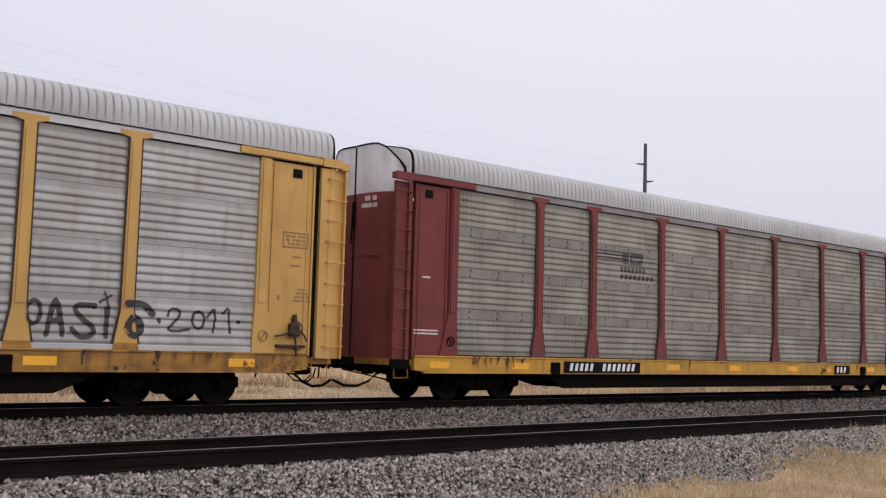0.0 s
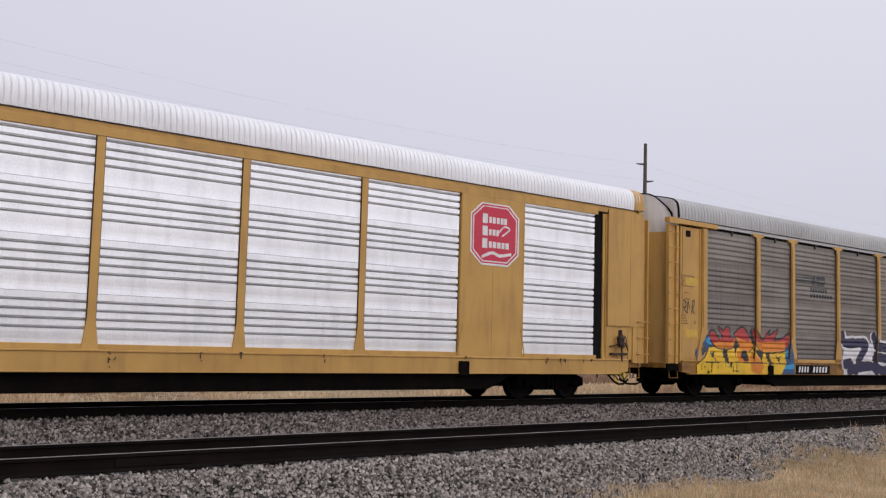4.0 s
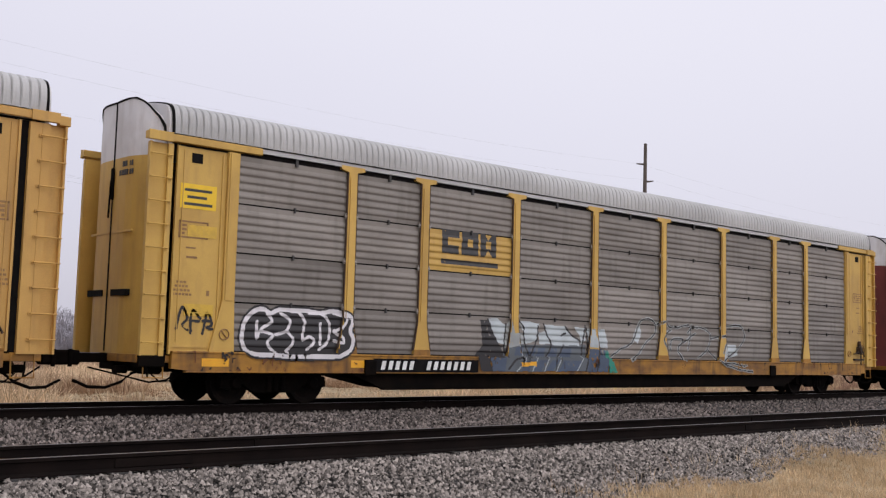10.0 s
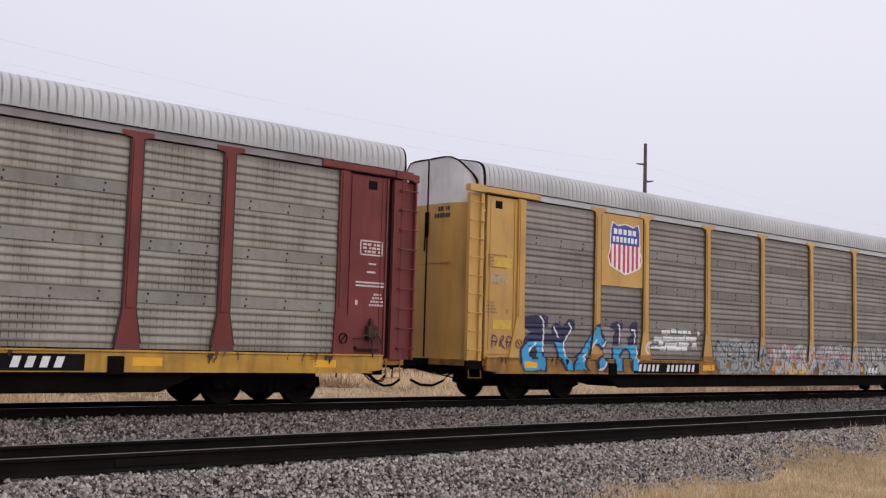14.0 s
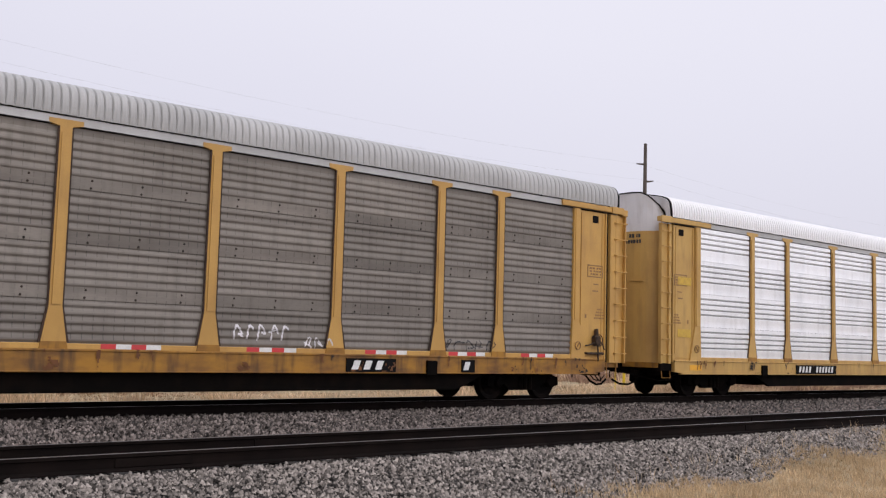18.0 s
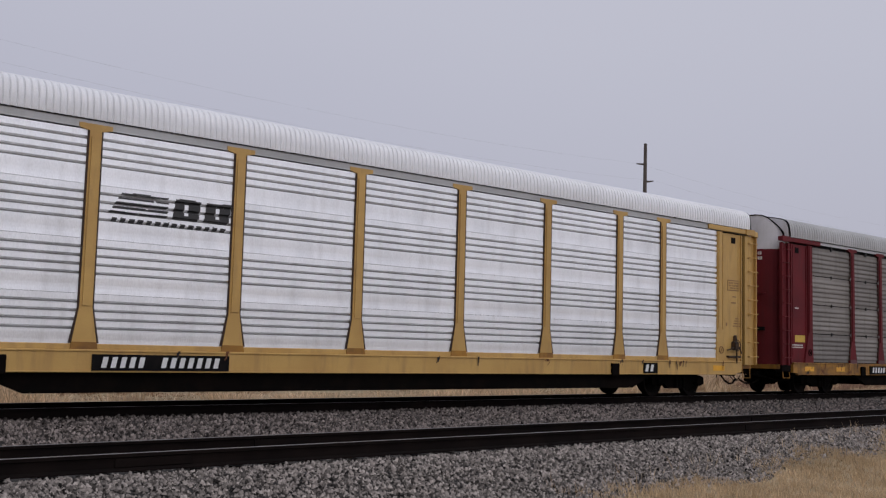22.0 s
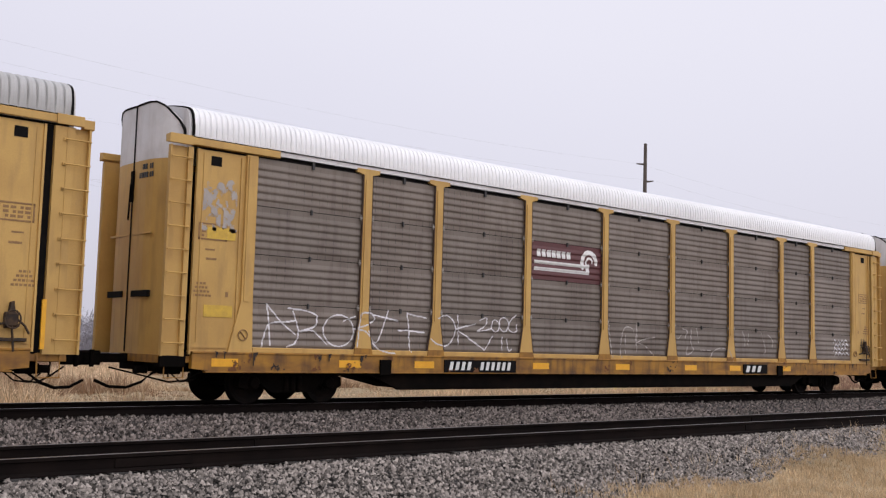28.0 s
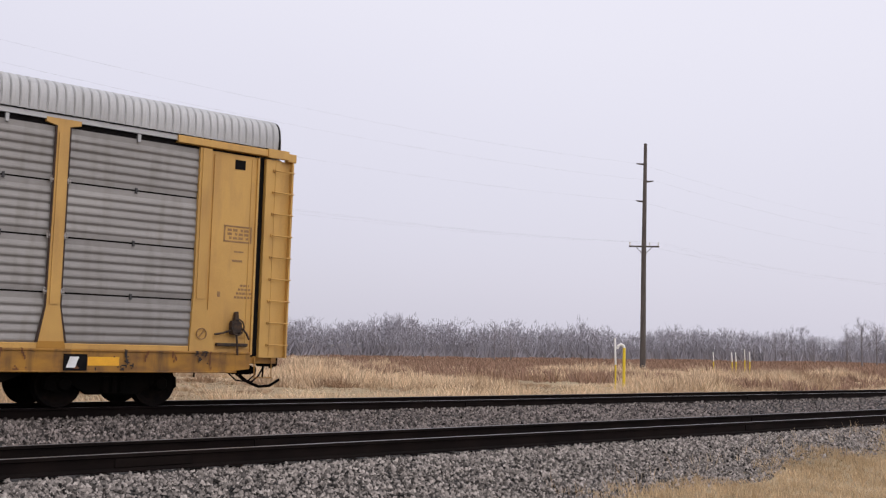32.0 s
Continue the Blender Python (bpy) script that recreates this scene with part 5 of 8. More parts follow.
c.stroke(ring_of(22.84, 1.45, 0.13, 0.15), 0.13, "sp_black", keep=0.85)
c.stroke([(22.68, 1.85), (22.99, 1.84), (23.18, 1.7)], 0.13, "sp_black", keep=0.85)
c.stroke([(23.46, 1.66), (23.54, 1.78), (23.69, 1.77), (23.69, 1.64), (23.51, 1.42), (23.9, 1.42)], 0.05, "sp_black")
c.stroke(ring_of(24.09, 1.61, 0.12, 0.16), 0.05, "sp_black")
c.stroke([(24.26, 1.67), (24.41, 1.8), (24.41, 1.4)], 0.05, "sp_black")
c.stroke([(24.58, 1.74), (24.71, 1.83), (24.75, 1.39)], 0.05, "sp_black")
c.stroke([(23.31, 1.58), (23.32, 1.56)], 0.08, "sp_black")
c.stroke([(24.92, 1.61), (24.94, 1.6)], 0.08, "sp_black")
c.finish(CARS[0], "graffiti", "black hand-painted word and year")

# red octagons
for xa, xb in ((4.38, 6.06), (20.72, 22.30)):
    c = Canvas(SPECS[2], xa - 0.05, xb + 0.05, 3.05, 4.72, 0.016, 0.0, 5)
    x, r, z = (xa + xb) / 2, (xb - xa) / 2, 3.88
    for s, key in ((1.0, "letter_white"), (0.95, "crimson"), (0.90, "letter_white"), (0.865, "crimson")):
        q = r * s
        e = q * 0.56
        c.poly([(x - q, z - e), (x - e, z - q * 0.92), (x + e, z - q * 0.92), (x + q, z - e), (x + q, z + e), (x + e, z + q * 0.92), (x - e, z + q * 0.92), (x - q, z + e)], key)
    for i, (a, b) in enumerate(((-0.30, 0.42), (-0.30, 0.10), (-0.30, 0.52))):
        zz = z + r * (0.42 - i * 0.36)
        c.rect(x - r * 0.52, x - r * 0.32, zz - r * 0.12, zz + r * 0.17, "letter_white")
        emblem_bars(c, x + r * (a + 0.04), x + r * (b + 0.1), zz - r * 0.10, zz + r * 0.08, 3 + 2 * (i != 1), "letter_white", 0.25)
    c.stroke([(x + r * 0.1, z + r * 0.0), (x + r * 0.35, z + r * 0.25), (x + r * 0.6, z + r * 0.2), (x + r * 0.3, z - r * 0.02)], 0.035, "letter_white")
    c.stroke([(x - r * 0.5, z - r * 0.68), (x - r * 0.1, z - r * 0.55), (x + r * 0.2, z - r * 0.62), (x + r * 0.65, z - r * 0.55)], 0.07, "letter_white")
    c.finish(CARS[2], "octagon_emblem", "red octagon emblem with white border and bars")

# flame-coloured piece and the white and navy piece
c = Canvas(SPECS[3], 0.9, 7.0, 0.66, 2.3, 0.018, 0.02, 7)
c.poly([(1.32, 1.10), (1.35, 1.33), (1.69, 1.57), (1.81, 1.80), (2.04, 1.75), (2.15, 1.49), (1.88, 1.35), (1.62, 1.20)], "sp_blue", 0.9)
c.poly([(1.73, 1.66), (2.05, 1.72), (2.13, 1.52), (1.83, 1.55)], "sp_sky", 0.8)
c.poly([(5.76, 0.68), (5.98, 0.99), (6.09, 1.26), (6.42, 1.68), (6.52, 1.22), (6.50, 0.68)], "sp_blue", 0.95)
c.poly([(5.81, 0.81), (6.05, 0.94), (6.48, 1.00), (6.46, 0.83)], "sp_sky", 0.9)
c.poly([(5.97, 1.34), (6.30, 1.48), (6.28, 1.21)], "sp_sky", 0.8)
c.poly([(1.28, 0.95), (1.71, 1.16), (1.93, 1.42), (4.28, 1.55), (4.62, 1.33), (6.15, 1.37), (6.05, 1.00), (5.70, 0.63), (1.30, 0.66)], "sp_yellow", 1)
c.poly([(2.07, 1.65), (3.34, 1.73), (3.28, 1.46), (2.93, 1.40), (2.35, 1.43)], "sp_orange", 1)
c.poly([(2.00, 1.79), (2.25, 1.92), (2.52, 1.67), (2.69, 1.71), (2.48, 2.03), (2.73, 1.92), (2.85, 2.01), (3.07, 2.01), (3.06, 1.72), (3.37, 1.74), (3.17, 1.60), (2.53, 1.59), (2.15, 1.53)], "sp_red", 1)
c.poly([(3.41, 1.78), (3.68, 1.72), (4.16, 1.67), (4.31, 1.47), (4.07, 1.33), (3.54, 1.40)], "sp_orange", 1)
c.poly([(3.26, 1.83), (3.56, 2.01), (3.82, 2.03), (4.13, 1.77), (4.06, 1.62), (3.68, 1.69), (3.41, 1.77)], "sp_red", 1)
c.poly([(4.32, 1.70), (6.19, 1.75), (6.06, 1.38), (4.73, 1.33), (4.39, 1.50)], "sp_orange", 1)
c.poly([(4.20, 1.92), (4.36, 2.03), (4.60, 1.76), (4.89, 1.72), (4.99, 1.93), (5.27, 2.03), (5.16, 1.86), (5.72, 2.05), (5.46, 1.73), (5.88, 1.76), (6.37, 1.97), (6.30, 1.54), (6.16, 1.47), (6.10, 1.68), (4.36, 1.62)], "sp_red", 1)
c.poly([(4.01, 0.94), (4.23, 1.34), (4.77, 0.90), (4.55, 0.65), (4.05, 0.74)], "sp_orange", 1)
c.poly([(3.41, 1.01), (3.44, 1.32), (3.85, 1.41), (4.08, 1.17), (3.98, 0.99)], "sp_orange", 1)
c.poly([(3.60, 1.18), (3.70, 1.35), (3.91, 1.37), (4.04, 1.21), (3.95, 1.05), (3.74, 1.04)], "sp_black", 1)
c.poly([(2.69, 1.37), (2.92, 1.40), (2.95, 1.14), (2.88, 0.99), (2.73, 1.04)], "sp_black", 1)
c.poly([(5.01, 1.31), (5.22, 1.35), (5.21, 1.04), (5.13, 0.85), (5.01, 0.93)], "sp_black", 1)
c.poly([(1.96, 1.33), (2.15, 1.24), (2.31, 1.32), (2.24, 1.17), (2.33, 0.92), (2.20, 1.12)], "sp_black", 1)
c.poly([(3.23, 1.51), (3.42, 1.62), (3.60, 1.51), (3.39, 1.37), (3.36, 1.15), (3.29, 1.39)], "sp_black", 1)
c.poly([(4.24, 1.44), (4.73, 1.31), (4.64, 0.95), (4.58, 1.13)], "sp_black", 1)
c.poly([(4.12, 1.92), (4.25, 2.07), (4.36, 1.60), (4.23, 1.54)], "sp_black", 1)
c.poly([(5.52, 1.24), (5.67, 1.17), (5.94, 1.25), (5.71, 1.11), (5.64, 0.95), (5.58, 1.15)], "sp_black", 1)
c.poly([(2.76, 0.96), (2.92, 0.96), (2.86, 0.88)], "sp_white", 1)
c.stroke([(1.99, 1.81), (2.24, 1.93), (2.52, 1.68)], 0.06, "sp_black")
c.stroke([(2.69, 1.71), (2.48, 2.04), (2.73, 1.93), (2.84, 2.02), (3.07, 2.02), (3.07, 1.72)], 0.05, "sp_black")
c.stroke([(3.26, 1.83), (3.56, 2.02), (3.82, 2.04), (4.14, 1.76)], 0.06, "sp_black")
c.stroke([(4.36, 2.04), (4.61, 1.76), (4.89, 1.72)], 0.06, "sp_black")
c.stroke([(4.91, 1.75), (5.27, 2.03), (5.19, 1.86), (5.72, 2.05), (5.48, 1.73)], 0.05, "sp_black")
c.stroke([(5.48, 1.72), (5.88, 1.77), (6.37, 1.97)], 0.06, "sp_black")
c.stroke([(2.08, 1.63), (2.37, 1.42), (2.93, 1.39), (3.28, 1.46), (3.37, 1.73)], 0.04, "sp_black")
c.stroke([(4.36, 1.61), (4.73, 1.32), (6.06, 1.37), (6.30, 1.54)], 0.04, "sp_black")
c.stroke([(1.72, 1.00), (3.31, 1.01), (6.17, 0.98)], 0.03, "sp_black")
c.stroke([(1.90, 1.40), (1.71, 1.16), (1.28, 0.93)], 0.03, "sp_black")
c.stroke([(4.07, 1.33), (4.31, 1.47), (4.17, 1.67)], 0.03, "sp_black")
c.stroke([(3.07, 0.76), (3.37, 0.74)], 0.03, "sp_black")
c.stroke([(3.09, 0.90), (3.11, 0.72)], 0.03, "sp_black")
c.stroke([(3.26, 0.91), (3.26, 0.72)], 0.03, "sp_black")
c.finish(CARS[3], "graffiti", "large yellow, orange and red flame graffiti with blue ends")

c = Canvas(SPECS[3], 9.4, 17.7, 0.66, 2.12, 0.018, 0.02, 9)
LET = [[(9.75, 1.98), (9.95, 1.72), (11.35, 1.72), (10.95, 1.25), (10.45, 0.78)], [(9.75, 1.0), (10.2, 1.05)], [(10.0, 0.80), (10.9, 0.92), (11.6, 0.95), (11.95, 0.78)],
       [(11.95, 1.98), (12.15, 1.65), (12.7, 1.62), (13.45, 1.5), (13.55, 1.3), (13.0, 1.22), (12.1, 1.28)], [(12.05, 1.3), (11.95, 1.0), (12.4, 0.80), (13.3, 0.92), (13.5, 0.75)], ring_of(14.42, 1.26, 0.66, 0.46),
       [(17.15, 1.72), (16.6, 1.62), (16.2, 1.84), (15.75, 1.62), (15.95, 1.34), (16.8, 1.2), (17.0, 0.95), (16.5, 0.76), (15.75, 0.84), (15.6, 1.05)], [(17.3, 1.7), (17.42, 1.25), (17.38, 0.78)], [(15.25, 0.72), (15.3, 1.05)]]
c.poly([(9.6, 0.66), (13.6, 0.66), (13.6, 1.5), (12.0, 1.75), (11.4, 1.8), (9.9, 1.8)], "sp_white", 0.97)
c.poly([(13.4, 0.66), (17.3, 0.66), (17.2, 0.85), (13.5, 0.9)], "sp_white", 0.7)
c.poly(ring_of(14.42, 1.26, 0.5, 0.36), "sp_white", 0.95)
for pts in LET:
    c.stroke(pts, 0.50, "sp_white")
for pts in LET:
    c.stroke(pts, 0.33, "sp_black")
for pts in LET:
    c.stroke(pts, 0.25, "sp_navy")
c.stroke([(14.1, 1.55), (14.7, 1.1)], 0.16, "sp_navy")
c.poly(ring_of(16.25, 1.5, 0.22, 0.1), "sp_mist")
for x in (12.75, 16.3):
    c.rect(x, x + 0.5, 0.78, 0.9, "sp_yellow")
c.finish(CARS[3], "graffiti", "large white and navy letter-shaped graffiti")

# flag emblem
c = Canvas(SPECS[4], 4.5, 6.6, 2.9, 4.82, 0.018, 0.0, 11)
c.poly([(4.86, 3.74), (4.98, 4.44), (5.5, 4.36), (6.2, 4.34), (6.1, 3.62), (5.6, 3.68)], "letter_white")
c.poly([(4.86, 3.74), (4.98, 4.44), (5.15, 4.2), (5.4, 3.98), (5.8, 3.86), (6.1, 3.62), (5.6, 3.60)], "green")
c.rect(5.10, 5.42, 4.0, 4.06, "letter_white")
c.rect(5.22, 5.30, 3.84, 4.02, "letter_white")
c.rect(5.46, 5.54, 3.82, 4.0, "green")
c.finish(CARS[4], "emblem", "white and green flag")
c = Canvas(SPECS[4], 13.2, 24.6, 0.66, 2.05, 0.022, 0.03, 12)
for x, w, top in ((13.55, 0.24, 1.20), (14.02, 0.16, 1.12), (14.38, 0.17, 1.06), (14.72, 0.15, 1.10), (15.08, 0.20, 1.16), (15.45, 0.16, 1.10)):
    c.poly(ring_of(x, (top + 0.72) / 2, w, (top - 0.70) / 2, 12), "sp_pale", 0.72)
    c.stroke([(x - w * 0.5, 0.85), (x, top - 0.06), (x + w * 0.5, 0.9)], 0.045, "sp_white", keep=0.85)
    c.stroke([(x - w * 0.2, 0.78), (x + w * 0.1, 0.95), (x + w * 0.6, 0.80)], 0.035, "sp_dust", keep=0.8)
c.poly([(17.64, 0.93), (20.88, 0.88), (20.82, 0.65), (17.65, 0.71)], "sp_black", 0.85)
c.poly([(17.93, 1.37), (18.12, 1.64), (18.48, 1.76), (19.23, 1.82), (19.48, 1.79), (20.53, 1.84), (20.51, 1.33), (20.45, 1.08), (18.1, 1.01)], "sp_pale", 0.62)
c.poly([(18.4, 1.05), (18.53, 0.7), (19.03, 0.7), (19.4, 0.96)], "sp_pale", 0.62)
c.poly([(19.52, 1.03), (20.05, 1.04), (20.03, 0.65), (19.54, 0.67)], "sp_pale", 0.62)
c.poly([(17.72, 1.53), (17.93, 1.37), (18.04, 1.04), (17.83, 1.01)], "sp_pale", 0.62)
c.poly([(20.51, 1.33), (20.71, 1.57), (20.94, 1.29), (20.88, 0.88), (20.46, 0.88)], "sp_pale", 0.62)
c.stroke([(18.42, 1.74), (18.6, 1.86), (18.97, 1.89), (19.25, 1.79), (19.34, 1.61)], 0.05, "sp_black", keep=0.85)
c.stroke([(19.33, 1.72), (19.44, 1.94), (19.63, 2.0), (19.78, 1.87), (19.79, 1.65)], 0.05, "sp_black", keep=0.85)
c.stroke([(18.04, 1.01), (18.02, 1.38), (18.24, 1.68), (18.46, 1.71), (18.55, 1.55)], 0.05, "sp_black", keep=0.85)
c.stroke([(17.62, 1.26), (17.55, 1.57), (17.7, 1.84), (17.9, 1.9), (18.0, 1.73)], 0.05, "sp_black", keep=0.85)
c.stroke([(20.84, 1.84), (21.15, 1.91), (21.49, 1.81), (21.61, 1.54), (21.56, 1.22)], 0.05, "sp_black", keep=0.85)
c.stroke([(21.59, 1.28), (22.18, 1.56), (22.96, 1.73), (23.53, 1.77)], 0.05, "sp_black", keep=0.85)
c.stroke([(20.49, 1.79), (20.47, 1.33), (20.81, 0.88)], 0.05, "sp_black", keep=0.85)
c.stroke([(18.61, 1.5), (18.92, 1.62), (19.25, 1.41), (19.13, 1.14), (18.75, 1.18)], 0.05, "sp_black", keep=0.85)
c.stroke([(20.02, 1.55), (20.18, 1.21)], 0.05, "sp_black", keep=0.85)
c.stroke([(17.62, 1.62), (17.38, 1.59), (17.22, 1.41), (17.26, 1.23), (17.45, 1.19)], 0.1, "sp_white", keep=0.9)
c.stroke([(17.69, 1.52), (17.81, 1.37), (17.78, 1.14)], 0.1, "sp_white", keep=0.9)
c.stroke([(17.18, 0.69), (17.11, 0.89), (17.24, 1.03), (17.46, 1.01)], 0.1, "sp_white", keep=0.9)
c.stroke([(23.45, 1.77), (23.59, 1.54), (23.46, 1.34)], 0.1, "sp_white", keep=0.9)
c.poly(ring_of(23.15, 0.98, 0.62, 0.44), "rust_dark", 0.72)
c.stroke(ring_of(23.15, 0.98, 0.62, 0.44), 0.07, "grime", keep=0.9)
c.stroke(ring_of(23.15, 0.98, 0.36, 0.26), 0.06, "grime", keep=0.8)
for x, z, rx, rz in ((18.72, 1.33, 0.30, 0.28), (19.35, 1.42, 0.24, 0.34), (19.30, 0.86, 0.28, 0.18), (21.1, 1.42, 0.40, 0.34), (22.9, 1.62, 0.42, 0.16), (17.9, 1.15, 0.22, 0.2)):
    c.stroke(ring_of(x, z, rx, rz), 0.04, "sp_black", keep=0.8)
for pts in ([(19.7, 1.80), (19.72, 1.10)], [(19.95, 1.82), (19.9, 1.45), (20.3, 1.40)], [(20.3, 1.80), (20.28, 1.05)], [(18.3, 1.55), (18.6, 1.05)], [(20.05, 1.15), (20.4, 1.0)], [(18.1, 1.25), (18.5, 1.2)]):
    c.stroke(pts, 0.045, "sp_black", keep=0.8)
for pts in ([(18.25, 1.62), (18.5, 1.7), (18.9, 1.72)], [(19.5, 1.72), (20.4, 1.76)], [(19.6, 1.3), (20.3, 1.25)], [(20.6, 1.45), (20.8, 1.1)], [(22.3, 1.50), (22.9, 1.52), (23.6, 1.42)], [(21.6, 1.15), (22.2, 1.3)]):
    c.stroke(pts, 0.07, "sp_white", keep=0.7)
c.finish(CARS[4], "graffiti", "faded white and grey overlapping graffiti")


def block_sign(k):
    """Three dark blocks over a bar on a yellow sheet."""
    c = Canvas(SPECS[k], 6.6, 9.4, 2.95, 3.9, 0.016, 0.003, k)
    for x, lean in ((7.08, 0.0), (7.68, 0.0), (8.26, 0.0)):
        c.rect(x, x + 0.52, 3.34, 3.88, "letter_black", 0.96)
        c.rect(x + 0.18, x + (0.52 if x < 7.6 else 0.34), 3.52, 3.70, None)
        if x > 8:
            c.poly([(x + 0.14, 3.88), (x + 0.38, 3.88), (x + 0.26, 3.72)], None)
            c.poly([(x + 0.14, 3.34), (x + 0.38, 3.34), (x + 0.26, 3.50)], None)
    c.rect(7.06, 8.84, 3.10, 3.20, "letter_black", 0.95)
    c.finish(CARS[k], "emblem", "dark block emblem over a bar")


block_sign(5)
block_sign(14)


def bubbles(c, x0, x1, z0, z1, n, fill, edge, w=0.05, keep=1.0, seed=0):
    """Rounded, overlapping letter-like shapes with an outline."""
    r = random.Random(seed)
    step = (x1 - x0) / n
    shapes = []
    for i in range(n):
        cx, cz = x0 + (i + 0.5) * step, (z0 + z1) / 2 + r.uniform(-0.05, 0.05)
        a, b = step * r.uniform(0.55, 0.66), (z1 - z0) / 2 * r.uniform(0.86, 1.0)
        shapes.append([(cx + a * (abs(math.cos(t)) ** 0.6) * math.copysign(1, math.cos(t)), cz + b * (abs(math.sin(t)) ** 0.6) * math.copysign(1, math.sin(t))) for t in [j * 0.3142 for j in range(21)]])
    if edge:
        for s in shapes:
            c.stroke(s, w * 2.2, edge, False, keep)
    for i, s in enumerate(shapes):
        c.poly(s, fill, keep)
        if edge:
            c.stroke(s, w * 0.8, edge, False, keep)
            m = sum(p[0] for p in s) / len(s)
            zz = (z0 + z1) / 2
            c.stroke([(m - step * 0.2, zz + 0.12), (m + step * 0.1, zz + r.uniform(0.0, 0.15)), (m + step * 0.15, zz - 0.2)], w * 0.9, edge, True, keep)


def scribble(c, x0, x1, z0, z1, n, w, key, seed=0, keep=1.0):
    """Loose letter-like strokes in a row."""
    r = random.Random(seed)
    step = (x1 - x0) / n
    for i in range(n):
        x = x0 + i * step
        q = [(x + step * r.uniform(0.0, 0.25), z0 + (z1 - z0) * r.uniform(0, 0.2)), (x + step * r.uniform(0.2, 0.5), z1 - (z1 - z0) * r.uniform(0, 0.2)),
             (x + step * r.uniform(0.6, 0.95), (z0 + z1) / 2 + r.uniform(-0.1, 0.15)), (x + step * r.uniform(0.3, 0.6), z0 + (z1 - z0) * r.uniform(0.1, 0.5)), (x + step * r.uniform(0.8, 1.0), z0 + (z1 - z0) * r.uniform(0, 0.2))]
        c.stroke(q[:r.choice((3, 4, 5, 5))], w, key, True, keep)
        if r.random() < 0.5:
            c.stroke([(x + step * 0.1, (z0 + z1) / 2), (x + step * 0.8, (z0 + z1) / 2 + r.uniform(-0.1, 0.1))], w, key, False, keep)


c = Canvas(SPECS[5], 1.85, 4.9, 0.8, 2.05, 0.016, 0.008, 15)
RIM = [(2.07, 1.32), (2.13, 1.62), (2.33, 1.83), (2.54, 1.87), (2.7, 1.8), (2.91, 1.88), (3.3, 1.87), (3.53, 1.88), (3.88, 1.85), (4.17, 1.9), (4.48, 1.84), (4.63, 1.72), (4.58, 1.52), (4.67, 1.34), (4.6, 1.13), (4.4, 1.02), (4.16, 0.98), (3.08, 0.97), (2.75, 0.99), (2.32, 1.01), (2.13, 1.13), (2.07, 1.32)]
c.stroke(RIM, 0.17, "sp_black")
c.poly(smooth_line(RIM), "sp_black")
c.stroke(RIM, 0.085, "sp_white")
c.stroke([(2.61, 1.79), (2.73, 1.64), (2.5, 1.49), (2.41, 1.31)], 0.06, "sp_white")
c.stroke([(2.4, 1.63), (2.39, 1.33)], 0.06, "sp_white")
c.stroke([(2.8, 1.04), (2.65, 1.22), (2.77, 1.38), (2.51, 1.44)], 0.06, "sp_white")
c.stroke([(2.92, 1.8), (3.15, 1.68), (3.07, 1.47), (2.83, 1.39)], 0.06, "sp_white")
c.stroke([(3.07, 1.47), (3.24, 1.27), (3.07, 1.05)], 0.06, "sp_white")
c.stroke([(3.36, 1.82), (3.49, 1.67), (3.45, 1.31), (3.62, 1.37), (3.74, 1.27), (3.57, 1.11)], 0.06, "sp_white")
c.stroke([(3.59, 1.83), (3.88, 1.83), (4.09, 1.65), (4.06, 1.28), (3.86, 1.11)], 0.06, "sp_white")
c.stroke([(3.87, 1.64), (3.88, 1.22)], 0.06, "sp_white")
c.stroke([(4.18, 1.86), (4.48, 1.77), (4.37, 1.55), (4.2, 1.49), (4.38, 1.39), (4.43, 1.26), (4.21, 1.3)], 0.06, "sp_white")
c.finish(CARS[5], "graffiti", "dark bubble graffiti with white outline")
c = Canvas(SPECS[5], 8.0, 13.2, 0.66, 2.05, 0.020, 0.015, 16)
c.poly([(8.31, 1.88), (8.62, 1.89), (8.91, 1.3), (9.16, 1.31), (9.19, 0.7), (8.31, 0.7), (8.17, 1.07), (8.4, 1.29)], "sp_black", 0.75)
c.poly([(9.16, 1.33), (12.0, 1.38), (12.02, 0.72), (8.94, 0.7)], "sp_slate", 0.9)
c.poly([(8.56, 1.92), (8.87, 1.94), (9.14, 1.75), (9.14, 1.33), (8.88, 1.36), (8.76, 1.57)], "sp_pale", 0.95)
c.poly([(9.12, 1.75), (9.29, 1.92), (9.41, 1.59), (9.74, 1.64), (9.76, 1.35), (9.14, 1.25)], "sp_mist", 0.9)
c.poly([(9.57, 1.9), (9.94, 1.9), (10.28, 1.85), (10.23, 1.45), (9.8, 1.35), (9.74, 1.66)], "sp_pale", 0.92)
c.poly([(10.25, 1.62), (10.5, 1.69), (10.69, 1.37), (10.31, 1.36)], "sp_pale", 0.9)
c.poly([(10.42, 1.85), (11.22, 1.81), (11.45, 1.66), (11.76, 1.49), (11.77, 1.35), (10.73, 1.35), (10.58, 1.58)], "sp_pale", 0.95)
c.poly([(11.55, 1.82), (11.95, 1.8), (11.99, 1.5), (11.84, 1.38), (11.76, 1.61)], "sp_pale", 0.9)
c.poly([(9.43, 1.26), (9.76, 1.3), (9.7, 1.08), (9.37, 1.07)], "sp_steel", 0.75)
c.poly([(9.96, 1.28), (10.17, 1.29), (10.14, 1.08), (9.84, 1.08)], "sp_steel", 0.75)
